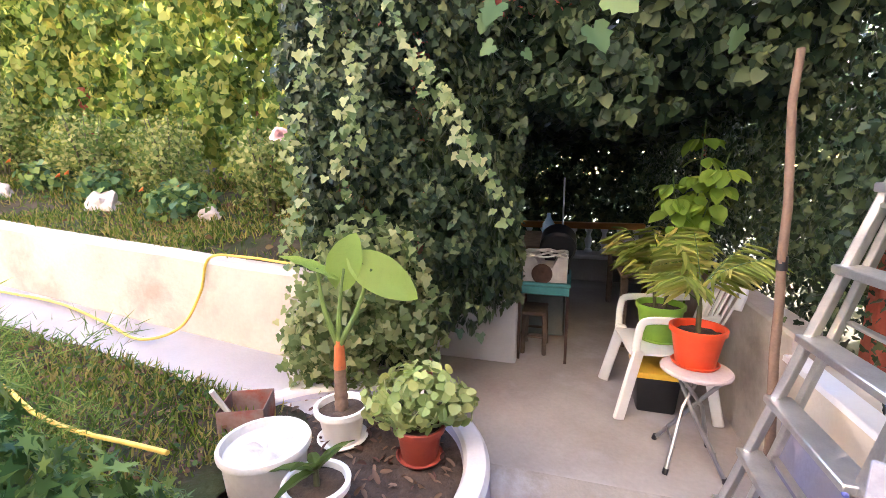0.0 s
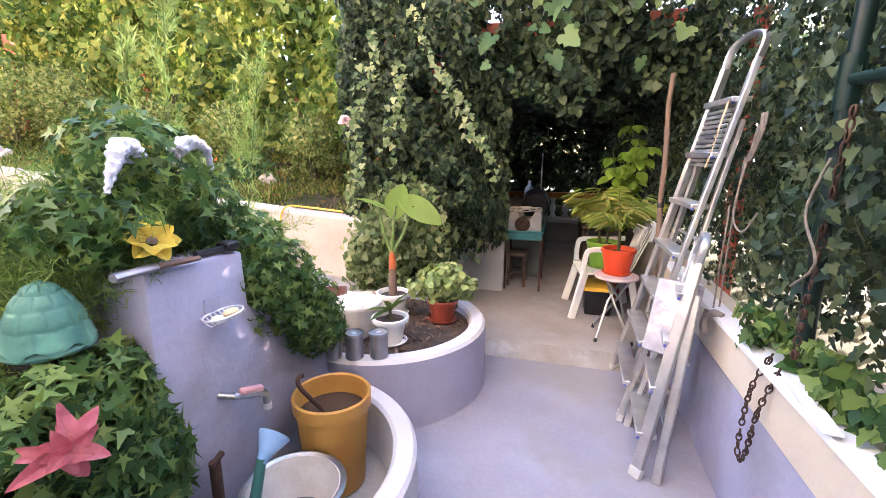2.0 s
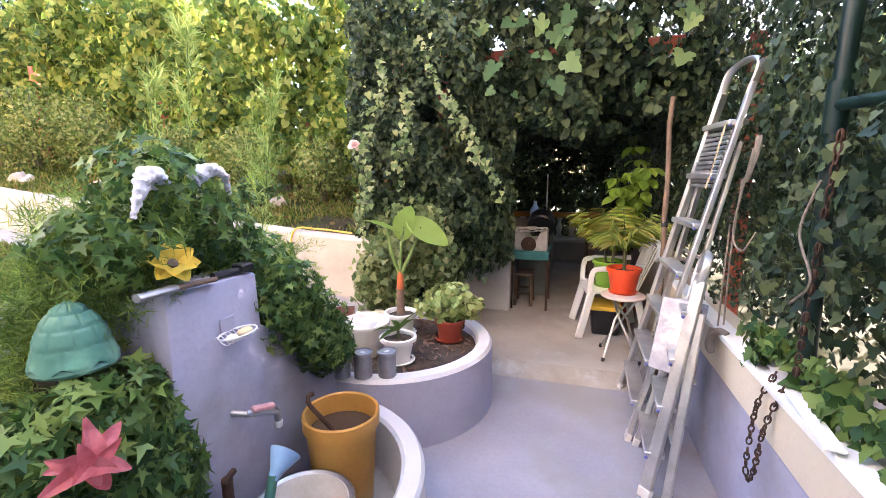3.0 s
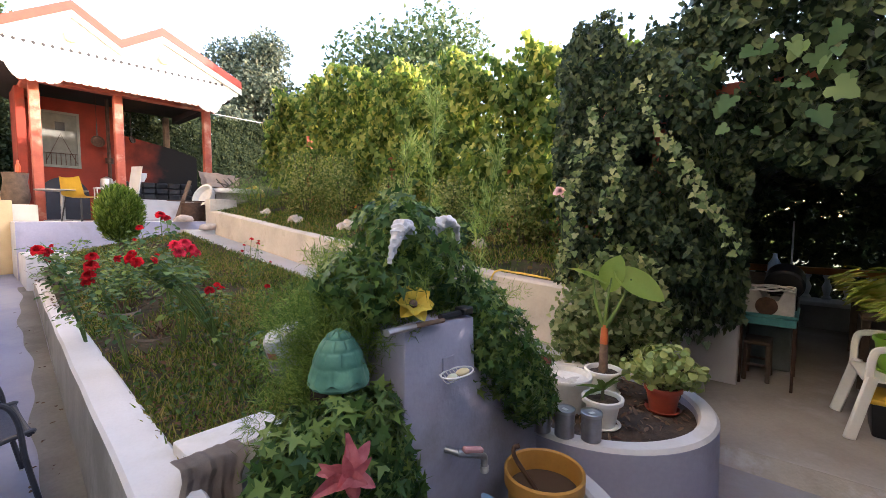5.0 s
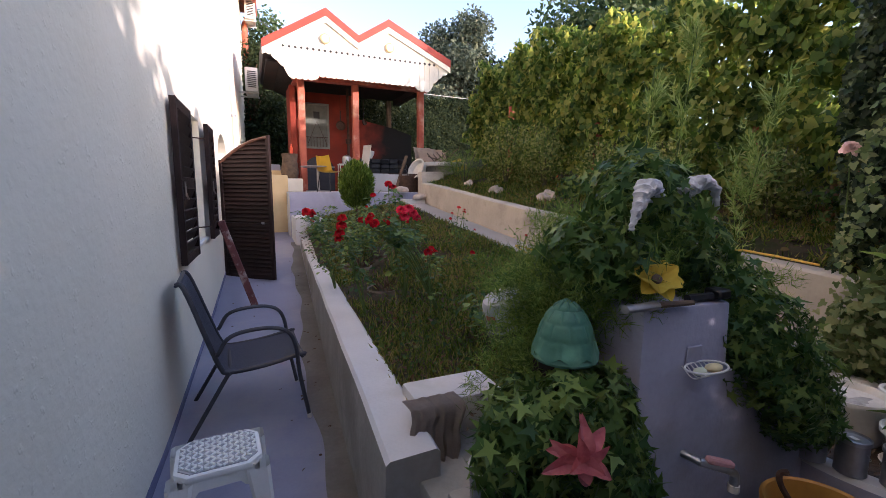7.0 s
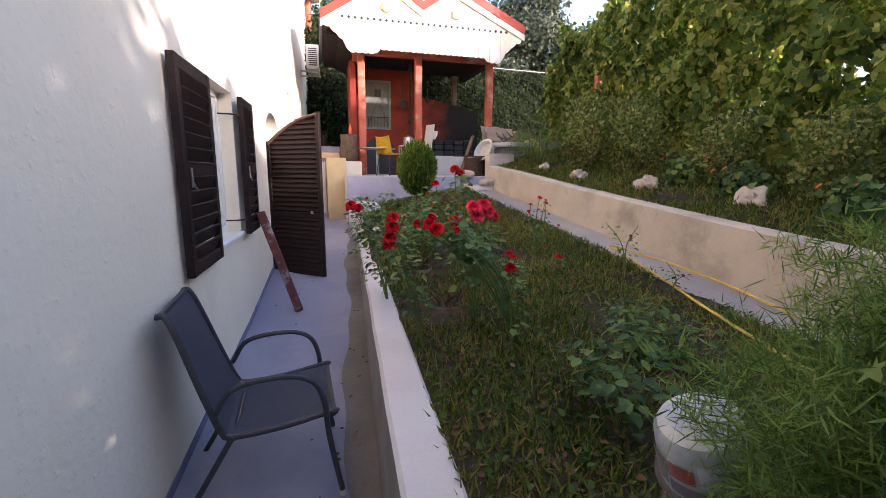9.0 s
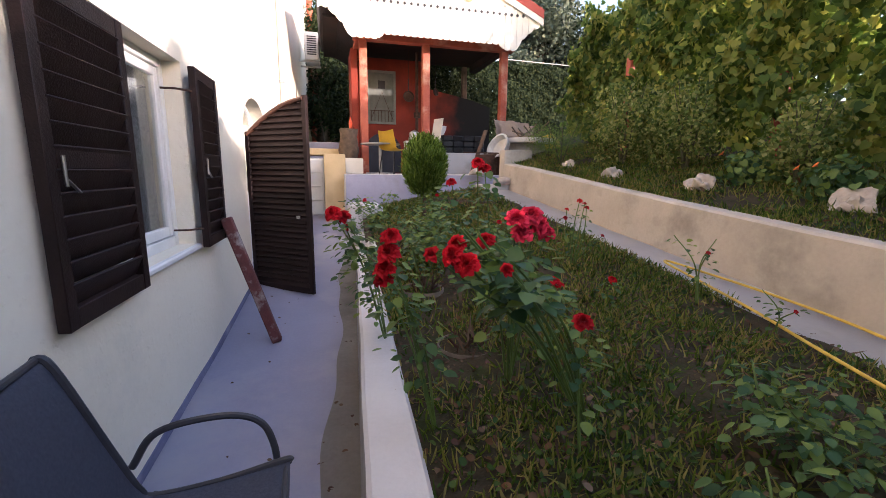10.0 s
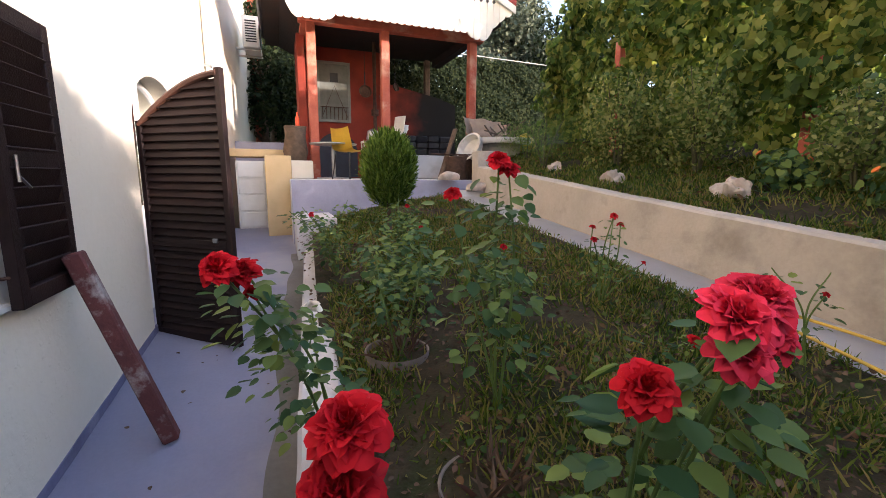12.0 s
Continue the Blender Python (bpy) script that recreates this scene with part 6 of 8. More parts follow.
# wall fittings far along the house
for i, (y, z, x) in enumerate(((13.3, 4.15, -1.6), (16.2, 7.0, -1.6))):
    t = thing("air_conditioner", "white air-conditioner outdoor unit on wall brackets", "air conditioner", Matrix.Translation((x, y, z)))
    body = part("body", bm_box(0.0, 0.32, 0, 0.85, 0, 0.62, 0.02, 2), M_WHITE, t)
    for k in range(9):
        part("grille_bar", bm_box(0.06, 0.27, -0.012, -0.002, 0.1 + 0.05 * k, 0.125 + 0.05 * k, 0.002), M_BLACK, t)
        part("grille_bar", bm_box(0.322, 0.332, 0.1, 0.6, 0.1 + 0.05 * k, 0.125 + 0.05 * k, 0.002), M_BLACK, t)
    for y_ in (0.1, 0.7):
        part("bracket", bm_box(-0.155, 0.34, y_, y_ + 0.04, -0.045, -0.003, 0.003), M_DIRTY, t)
t = thing("downpipe", "grey rain downpipe on the house wall", "pipe")
part("pipe", bm_tube([(HX + 0.05, 9.6, 0.5), (HX + 0.05, 9.6, 7.5)], 0.035, 12), M_WALL, t)
part("clamp", bm_box(HX + 0.001, HX + 0.09, 9.56, 9.64, 2.9, 2.94, 0.004), M_STEEL, t)
t = thing("red_downpipe", "red-brown downpipe at the far house corner", "pipe")
part("pipe", bm_tube([(HX + 0.12, 16.8, 0.6), (HX + 0.12, 16.8, 7.0), (HX + 0.3, 16.8, 7.4)], 0.09, 12), M_REDPAINT, t)
t = thing("gutter", "red-brown roof gutter of the house", "gutter")
part("channel", bm_tube([(-1.30, -6, 7.55), (-1.30, 17.4, 7.55)], 0.07, 10), M_REDPAINT, t)
t = thing("wall_lamp", "small round cream wall lamp high on the wall", "lamp", Matrix.Translation((HX, 3.0, 2.75)))
part("shade", bm_move(bm_lathe([(0, 0), (0.11, 0.0), (0.115, 0.02), (0.1, 0.06), (0.05, 0.09), (0, 0.1)], 28), Matrix.Rotation(radians(90), 4, "Y")), M_WHITE, t)

for ob in scene.objects:
    if ob.parent is None and ob.name.split(".")[0] in HOUSE:
        ob.matrix_basis = TURNED @ ob.matrix_basis

# fallen bits on the path
n = 46
yy = rng.uniform(2.2, 8.0, n)
xx = np.where(rng.random(n) < 0.6, np.array([x_kerb(v) for v in yy]) - rng.uniform(0.03, 0.25, n), rng.uniform(-1.6, -0.95, n))
leaf_mesh("fallen_petals", np.stack([xx, yy, np.array([z_path(v) for v in yy]) + 0.008], 1), np.array([0, 0, 1.0]) + jitter(n, 0.25), jitter(n, 1), 0.028 * rng.uniform(0.5, 1.3, n), OVAL, L_DRY, None, "dry fallen petals and leaves on the path", "leaves")

# end of the path: white panelled cupboard and yellow ledge walls
t = thing("panel_cupboard", "white panelled cupboard at the end of the path", "cupboard", Matrix.Translation((-1.44, 10.9, 0.6)))
part("body", bm_box(0, 0.46, 0.02, 0.4, 0, 1.15, 0.01), M_WHITEPAINT, t)
for k in range(4):
    part("panel", bm_box(0.03, 0.43, 0.0, 0.018, 0.04 + 0.28 * k, 0.29 + 0.28 * k, 0.006), M_WHITEPAINT, t)
structure("yellow_wall", bm_box(-0.97, -0.58, 10.2, 11.4, 0.4, 1.82, 0.02, 2), M_CREAM, "yellow rendered wall end beside the pavilion", "wall")
structure("yellow_ledge", bm_box(-1.6, -0.55, 11.0, 11.6, 1.822, 1.95, 0.02, 2), M_CREAM, "yellow ledge above the cupboard", "wall")
structure("end_wall", bm_box(-1.76, -0.6, 12.2, 12.4, 0.4, 2.15, 0.02), M_GREYWALL, "grey garden wall behind the yellow ledge", "wall")

# ==== pavilion ====
PF = 1.46
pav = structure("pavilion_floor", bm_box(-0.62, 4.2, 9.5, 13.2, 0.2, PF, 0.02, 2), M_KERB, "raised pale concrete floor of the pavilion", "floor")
# front face in grey render: its shade is put into the colour
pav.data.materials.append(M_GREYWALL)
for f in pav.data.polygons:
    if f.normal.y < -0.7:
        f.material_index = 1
structure("pavilion_step", bm_box(-0.60, -0.1, 8.55, 9.48, 0.2, 0.98, 0.02, 2), M_KERB, "concrete step up to the pavilion", "step")
structure("pavilion_step_2", bm_box(1.72, 2.2, 9.0, 9.48, 0.6, 1.30, 0.02, 2), M_KERB, "concrete step at the head of the ramp", "step")
structure("ramp_cheek_1", bm_box(2.2, 2.75, 9.25, 9.5, 0.6, 1.92, 0.02, 2), M_RET, "stepped sandy wall end", "wall")
for i, x in enumerate((-0.16, 1.10, 2.80)):
    structure("pavilion_post_%d" % (i + 1), bm_box(x - 0.075, x + 0.075, 10.83, 10.98, PF, 4.02, 0.01), M_REDPAINT, "square red-brown wooden pavilion post", "post")
structure("pavilion_rear_post", bm_box(2.45, 2.57, 12.7, 12.82, PF, 4.1, 0.01), M_BARK, "dark rear post of the pavilion", "post")
structure("pavilion_beam", bm_box(-0.35, 3.0, 10.80, 11.0, 4.02, 4.18, 0.01), M_REDPAINT, "red-brown front beam of the pavilion", "beam")
structure("pavilion_beam_left", bm_box(-0.30, -0.10, 11.0, 13.0, 4.02, 4.18, 0.01), M_REDPAINT, "red-brown side beam of the pavilion", "beam")
structure("pavilion_beam_right", bm_box(2.72, 2.90, 11.0, 13.0, 4.02, 4.18, 0.01), M_DIMBLACK, "dark side beam of the pavilion", "beam")
structure("pavilion_wall_rear", bm_box(-0.35, 1.45, 12.5, 12.7, PF, 4.1, 0.01), M_PAVWALL, "red rendered rear wall of the pavilion", "wall")
structure("pavilion_wall_side", bm_box(-0.36, -0.22, 11.6, 12.5, PF, 4.05, 0.01), M_PAVWALL, "red rendered side wall of the pavilion", "wall")
def sooty(name, base, second, x_from, x_to):
    """Red render blackened by soot towards the barbecue, with a ragged edge."""
    m = mat(name, base, second, 0.9, 4, 0.3)
    n, l = m.node_tree.nodes, m.node_tree.links
    b = n["Principled BSDF"]
    col = b.inputs["Base Color"].links[0].from_socket
    co, sx, ns = n.new("ShaderNodeTexCoord"), n.new("ShaderNodeSeparateXYZ"), n.new("ShaderNodeTexNoise")
    ns.inputs["Scale"].default_value, ns.inputs["Detail"].default_value = 2.5, 6.0
    l.new(co.outputs["Object"], sx.inputs[0])
    l.new(co.outputs["Object"], ns.inputs["Vector"])
    ad = n.new("ShaderNodeMath")
    ad.operation = "ADD"
    l.new(sx.outputs["X"], ad.inputs[0])
    l.new(ns.outputs["Fac"], ad.inputs[1])
    mr = n.new("ShaderNodeMapRange")
    mr.inputs["From Min"].default_value, mr.inputs["From Max"].default_value = x_from + 0.5, x_to + 0.5
    l.new(ad.outputs[0], mr.inputs["Value"])
    mx = n.new("ShaderNodeMix")
    mx.data_type = "RGBA"
    l.new(mr.outputs[0], mx.inputs["Factor"])
    l.new(col, mx.inputs[6])
    mx.inputs[7].default_value = (0.008, 0.007, 0.007, 1)
    l.new(mx.outputs[2], b.inputs["Base Color"])
    return m


bm = bm_prism([(1.45, PF), (3.12, PF), (3.12, 3.12), (2.6, 3.28), (1.45, 3.5)], 0.18, Matrix.Translation((0, 12.5, 0)))
structure("pavilion_low_wall", bm, sooty("sooty_red_render", (0.26, 0.034, 0.016), (0.14, 0.02, 0.012), 1.75, 2.3), "low red rendered wall with a sloping top", "wall")
# gabled roof: two ridges running back
ridge = [(-0.98, 4.60), (0.35, 5.42), (1.07, 4.95), (1.78, 5.40), (3.36, 4.68)]
roof = structure("pavilion_roof", bm_prism([(x, z) for x, z in ridge] + [(x, z - 0.06) for x, z in ridge[::-1]], 3.3, Matrix.Translation((0, 10.28, 0))), mat("roof_tile_red", (0.38, 0.10, 0.06), (0.26, 0.065, 0.04), 0.8, 8, 0.5), "twin-gabled red roof of the pavilion", "roof")
for a, b in zip(ridge, ridge[1:]):
    part("verge_board", bm_prism([a, b, (b[0], b[1] - 0.17), (a[0], a[1] - 0.17)], 0.03, Matrix.Translation((0, 10.245, 0.02))), M_ROOF, roof, "red painted verge board")
    part("inner_board", bm_prism([(a[0], a[1] - 0.172), (b[0], b[1] - 0.172), (b[0], b[1] - 0.30), (a[0], a[1] - 0.30)], 0.025, Matrix.Translation((0, 10.255, 0.02))), M_PLANK, roof, "cream inner board")
# ceiling coloured near black for the shade under the roof
structure("pavilion_ceiling", bm_box(-0.9, 3.2, 10.5, 13.4, 4.25, 4.3), M_DIMBLACK, "sooty dark timber ceiling of the pavilion", "ceiling")
structure("pavilion_eave", bm_prism([(-1.0, 4.58), (-0.3, 4.3), (-0.3, 4.1), (-0.95, 4.4)], 3.1, Matrix.Translation((0, 10.37, 0))), M_DARKWOOD, "dark eave under the pavilion roof", "eave")


def gable_top(x):
    return float(np.interp(x, [p[0] for p in ridge], [p[1] for p in ridge])) - 0.20


def gable_low(x):
    e = min(x + 0.95, 3.33 - x)
    if e < 0.5:
        return 4.40 - 0.9 * max(0.0, e - 0.1)
    return 4.02 if 0.1 < x < 2.45 else 3.93


face = thing("gable_face", "cream plank gable face with a scalloped lower edge", "gable")
n = 34
x0, x1 = -0.93, 3.31
for k in range(n):
    a, b = x0 + (x1 - x0) * k / n, x0 + (x1 - x0) * (k + 1) / n - 0.004
    m_, zl = (a + b) / 2, gable_low((a + b) / 2)
    half_w = (b - a) / 2
    za, zb = gable_low(a), gable_low(b)
    low = [(m_ + half_w * math.cos(q), (za + zb) / 2 + (zb - za) / 2 * math.cos(q) - 0.035 * math.sin(q)) for q in [math.pi * i / 6 for i in range(7)]]
    top_a, top_b = gable_top(a), gable_top(b)
    if min(top_a - za, top_b - zb) < 0.02:
        continue
    pts = [(a, top_a), (m_, gable_top(m_)), (b, top_b)] + low
    part("plank", bm_prism(pts, 0.022, Matrix.Translation((0, 10.30 + 0.004 * (k % 2), 0))), M_PLANK, face)
dot = None
for k in range(1, n):
    x = x0 + (x1 - x0) * k / n
    if gable_top(x) > 4.62:
        m_ = Matrix.Translation((x, 10.297, 4.55)) @ Matrix.Rotation(radians(45), 4, "Y")
        if dot is None:
            d0 = part("cut_out", bm_box(-0.026, 0.026, -0.004, 0.004, -0.026, 0.026), M_BLACK, face, "dark diamond cut-out")
            d0.matrix_basis = m_
            dot = d0.data
        else:
            piece("cut_out", dot, face, m_)
for x, z in ((0.33, 4.80), (1.80, 4.80)):
    t = thing("round_lamp", "round cream lamp on the gable face", "lamp", Matrix.Translation((x, 10.29, z)))
    part("ring", bm_move(bm_lathe([(0.10, 0), (0.11, 0.02), (0.105, 0.05), (0.085, 0.06), (0.08, 0.045)], 28), Matrix.Rotation(radians(90), 4, "X")), M_CREAM, t)
    part("glass", bm_move(bm_lathe([(0, 0.055), (0.06, 0.05), (0.082, 0.04), (0.082, 0.0)], 28), Matrix.Rotation(radians(90), 4, "X")), M_WHITE, t)
# window with iron bars in the rear wall, small arched hatch
sw = thing("shuttered_window", "grey-green boarded window with iron bars", "window", Matrix.Translation((0.05, 12.48, 2.62)))
part("frame", bm_join(bm_box(0, 0.05, -0.03, 0.02, 0, 1.2), bm_box(0.62, 0.67, -0.03, 0.02, 0, 1.2), bm_box(0.051, 0.619, -0.03, 0.02, 0, 0.05), bm_box(0.051, 0.619, -0.03, 0.02, 1.15, 1.2)), M_GREYGREEN, sw)
part("board", bm_box(0.051, 0.619, -0.005, 0.015, 0.051, 1.149), mat("pale_grey_board", (0.17, 0.18, 0.155), (0.12, 0.13, 0.11), 0.7, 8, 0.15), sw)
part("dark_hole", bm_box(0.26, 0.42, -0.012, -0.006, 0.8, 0.98), M_BLACK, sw)
for k in range(7):
    part("iron_bar", bm_tube([(0.09 + 0.08 * k, -0.04, 0.05), (0.09 + 0.08 * k, -0.04, 0.3)], 0.007, 6), M_RUST, sw)
part("iron_cross", bm_tube([(0.08, -0.04, 0.1), (0.34, -0.05, 0.72), (0.6, -0.04, 0.1)], 0.007, 6), M_RUST, sw)
part("iron_rail", bm_tube([(0.05, -0.04, 0.3), (0.62, -0.04, 0.3)], 0.008, 6), M_RUST, sw)
t = thing("arched_hatch", "dark blue arched hatch in the red wall", "hatch", Matrix.Translation((0.42, 12.47, PF)))
part("leaf", bm_prism([(-0.42, 0.02), (0.42, 0.02)] + [(0.42 * math.cos(math.pi * i / 14), 0.55 + 0.4 * math.sin(math.pi * i / 14)) for i in range(15)], 0.03), mat("dark_blue_grey", (0.03, 0.035, 0.05), (0.02, 0.023, 0.032), 0.6, 6, 0.1), t)

# table, chair, barbecue and clutter on the pavilion floor
t = thing("pedestal_table", "round metal table on a star foot", "table", Matrix.Translation((0.08, 10.3, PF)) @ Matrix.Diagonal((0.9, 0.9, 0.78, 1)))
part("top", bm_lathe([(0, 0.70), (0.4, 0.70), (0.42, 0.71), (0.42, 0.73), (0, 0.735)], 40), M_STEEL, t)
part("column", bm_tube([(0, 0, 0.02), (0, 0, 0.70)], 0.035, 12), M_STEEL, t)
for k in range(4):
    a = k * math.pi / 2 + 0.4
    part("foot", bm_bar((0, 0, 0.03), (0.33 * math.cos(a), 0.33 * math.sin(a), 0.02), 0.05, 0.03), M_STEEL, t)
t = thing("yellow_chair", "yellow plastic chair with thin dark legs", "chair", pose(0.32, 10.15, PF, 0, 0, 35))
bm = bmesh.new()
prof = spline([(0.22, 0, 0.45), (0.05, 0, 0.43), (-0.16, 0, 0.44), (-0.2, 0, 0.56), (-0.24, 0, 0.78)], 6)
rows = []
for i, p in enumerate(prof):
    ww = 0.2 + 0.03 * math.sin(math.pi * i / (len(prof) - 1))
    rows.append([bm.verts.new((p.x + 0.03 * (abs(k - 3) / 3) ** 2, -ww + 2 * ww * k / 6, p.z + 0.03 * (abs(k - 3) / 3) ** 2)) for k in range(7)])
for p, q in zip(rows, rows[1:]):
    for k in range(6):
        bm.faces.new((p[k], p[k + 1], q[k + 1], q[k]))
bmesh.ops.solidify(bm, geom=bm.faces[:], thickness=0.012)
part("shell", bm, M_YELLOW, t)
for sx in (-1, 1):
    for sy in (-1, 1):
        part("leg", bm_tube([(0.15 * sx, 0.15 * sy, 0.425), (0.2 * sx, 0.2 * sy, 0)], 0.011, 8), M_BLACK, t)
t = thing("wooden_stumps", "dark carved stump with bottles beside the post", "stump", Matrix.Translation((-0.48, 10.75, PF + 0.3)))
bm = bm_lathe([(0, 0), (0.17, 0.0), (0.2, 0.15), (0.16, 0.4), (0.18, 0.55), (0.0, 0.58)], 16)
for v in bm.verts:
    v.co += v.co.normalized() * 0.05 * noise.noise(v.co * 7)
part("stump", bm, M_BARK, t)
part("block", bm_box(-0.25, 0.25, -0.25, 0.25, -0.3, -0.002, 0.02, 2), M_PLANK, t)
t = thing("brown_bottle", "brown glass bottle on the stump", "bottle", Matrix.Translation((-0.44, 10.72, PF + 0.87)))
part("bottle", bm_lathe([(0, 0), (0.035, 0), (0.035, 0.12), (0.014, 0.17), (0.014, 0.22), (0, 0.22)], 16), M_RED, t)
t = thing("barbecue", "low barbecue of stacked dark stones below the sooty wall", "barbecue", Matrix.Translation((1.2, 11.9, PF)))
part("base", bm_box(0.0, 1.6, 0, 0.5, 0, 0.5, 0.03, 2), M_KERB, t)
for r_ in range(3):
    for k in range(6):
        bm = bm_box(0, 0.25, 0, 0.45, 0, 0.13, 0.02)
        for v in bm.verts:
            v.co += Vector((1, 1, 1)) * 0.01 * noise.noise(v.co * 11 + Vector((r_, k, 0)))
        part("stone", bm_move(bm, Matrix.Translation((0.02 + 0.262 * k, 0.02, 0.505 + 0.135 * r_))), M_BLACK, t)
t = thing("white_bowl", "white bowl on the barbecue", "bowl", Matrix.Translation((1.75, 12.1, PF + 0.92)))
part("bowl", bm_lathe([(0, 0), (0.06, 0), (0.12, 0.12), (0.125, 0.2), (0.11, 0.2), (0.05, 0.03), (0, 0.03)], 24), M_WHITE, t)
t = thing("tilted_board", "pale board leaning on the post", "board")
part("board", bm_bar((1.30, 11.25, PF), (1.5, 11.35, PF + 1.2), 0.3, 0.02), M_PLANK, t)
t = thing("kitchen_cart", "white metal cart with pots in the pavilion", "cart", Matrix.Translation((0.95, 11.15, PF)))
part("top", bm_box(-0.25, 0.22, -0.15, 0.15, 0.66, 0.69, 0.005), M_DIRTY, t)
part("shelf", bm_box(-0.25, 0.22, -0.15, 0.15, 0.2, 0.22, 0.005), M_DIRTY, t)
for x in (-0.23, 0.2):
    for y in (-0.13, 0.13):
        part("leg", bm_tube([(x, y, 0), (x, y, 0.66)], 0.012, 8), M_DIRTY, t)
t = thing("kettle", "pale metal kettle on the cart", "kettle", Matrix.Translation((0.9, 11.1, PF + 0.69)))
part("body", bm_lathe([(0, 0), (0.11, 0), (0.12, 0.05), (0.1, 0.18), (0.03, 0.22), (0, 0.23)], 24), M_STEEL, t)
part("spout", bm_tube([(0.1, 0, 0.08), (0.17, 0, 0.17)], 0.016, 8), M_STEEL, t)
t = thing("cauldron", "large tilted grey metal cauldron", "cauldron", pose(2.30, 9.75, 1.98, 18, -62, 0))
part("bowl", bm_lathe([(0, -0.16), (0.12, -0.14), (0.21, -0.05), (0.235, 0.06), (0.26, 0.065), (0.26, 0.08), (0.225, 0.08), (0.2, -0.03), (0, -0.12)], 36), M_DIRTY, t)
part("stand", bm_box(-0.5, -0.16, -0.12, 0.12, -0.3, 0.1, 0.02), M_RUST, t)
t = thing("fire_stand", "rusty iron stand with dark barrels", "stand", Matrix.Translation((2.05, 9.8, PF)))
part("drum", bm_lathe([(0, 0), (0.2, 0), (0.21, 0.02), (0.2, 0.38), (0, 0.4)], 24), M_RUST, t)
part("rail", bm_tube([(-0.45, 0, 0.42), (0.75, 0, 0.42)], 0.012, 8), M_RUST, t)
part("plank", bm_bar((-0.3, 0.0, 0.0), (0.02, 0.1, 0.85), 0.1, 0.03), M_BARK, t)
t = thing("stone_table", "round grey stone slab table with junk on it", "table", Matrix.Translation((2.95, 9.9, PF)))
part("slab", bm_lathe([(0, 0.62), (0.5, 0.62), (0.52, 0.65), (0.52, 0.71), (0, 0.73)], 36), M_KERB, t)
part("drum", bm_lathe([(0, 0), (0.36, 0.0), (0.34, 0.62), (0, 0.62)], 28), M_KERBSIDE, t)
t = thing("junk_heap", "heap of twigs and rusty bars on the stone table", "junk")
for k in range(16):
    p = Vector((2.7 + 0.5 * rng.random(), 9.7 + 0.5 * rng.random(), PF + 0.74 + 0.08 * rng.random()))
    part("stick", bm_tube([p, p + Vector((rng.uniform(-0.4, 0.4), rng.uniform(-0.3, 0.3), rng.uniform(0.02, 0.28)))], 0.012, 6), M_BARK, t)
t = thing("cardboard", "crumpled beige cardboard sheets on the stone table", "cardboard", Matrix.Translation((2.72, 10.05, PF + 0.735)))
M_CARD = mat("beige_cardboard", (0.40, 0.29, 0.21), (0.30, 0.21, 0.15), 0.9, 8, 0.4)
for k, (x, y, rx, rz) in enumerate(((0.0, 0.0, 62, 8), (0.22, 0.14, 48, -25), (-0.12, 0.18, 72, 30), (0.3, 0.3, 66, 5))):
    bm = bmesh.new()
    bmesh.ops.create_grid(bm, x_segments=8, y_segments=8, size=0.5)
    for v in bm.verts:
        v.co = Vector((v.co.x * 0.5, (v.co.y + 0.5) * 0.36, 0.05 * noise.noise(v.co * 3 + Vector((k, 0, 0)))))
    bmesh.ops.solidify(bm, geom=bm.faces[:], thickness=0.008)
    part("sheet", bm_move(bm, pose(x, y, 0.02, rx, 0, rz)), M_CARD, t)
t = thing("flue_pipe", "thin soot-stained metal flue in the pavilion", "pipe", Matrix.Translation((1.18, 12.2, PF)))
part("pipe", bm_tube([(0, 0, 0.0), (0, 0, 2.75)], 0.035, 14), M_RUST, t)
part("collar", bm_lathe([(0.05, 1.3), (0.075, 1.3), (0.075, 1.42), (0.05, 1.42)], 18), M_RUST, t)
for k, (x, z, s_) in enumerate(((0.98, 3.42, 1.0), (1.36, 3.3, 0.8), (1.62, 3.5, 0.7))):
    t = thing("hanging_pan", "blackened pan hanging from the pavilion ceiling", "pan", Matrix.Translation((x, 12.2, z)) @ Matrix.Diagonal((s_, s_, s_, 1)), "pans hanging in the pavilion")
    part("bowl", bm_move(bm_lathe([(0, 0), (0.11, 0.0), (0.13, 0.05), (0.125, 0.05), (0.105, 0.008), (0, 0.008)], 24), pose(0, 0, -0.2, 80, 0, 20 * k)), (M_RUST, M_BLACK, M_RUST)[k], t)
    part("handle", bm_tube([(0, 0, -0.08), (0, 0, 0.2)], 0.012, 6), M_BLACK, t)
    part("hook", bm_tube(spline([(0, 0, 0.2), (0.0, 0.0, 0.5), (0, 0, (4.25 - z) / s_)], 4), 0.006, 6), M_RUST, t)
t = thing("yellow_canister", "yellow plastic canister on the bank", "canister", pose(3.5, 10.0, 2.1, 70, 20, 30))
part("body", bm_box(-0.2, 0.2, -0.12, 0.12, -0.15, 0.15, 0.05, 3), M_YELLOW, t)
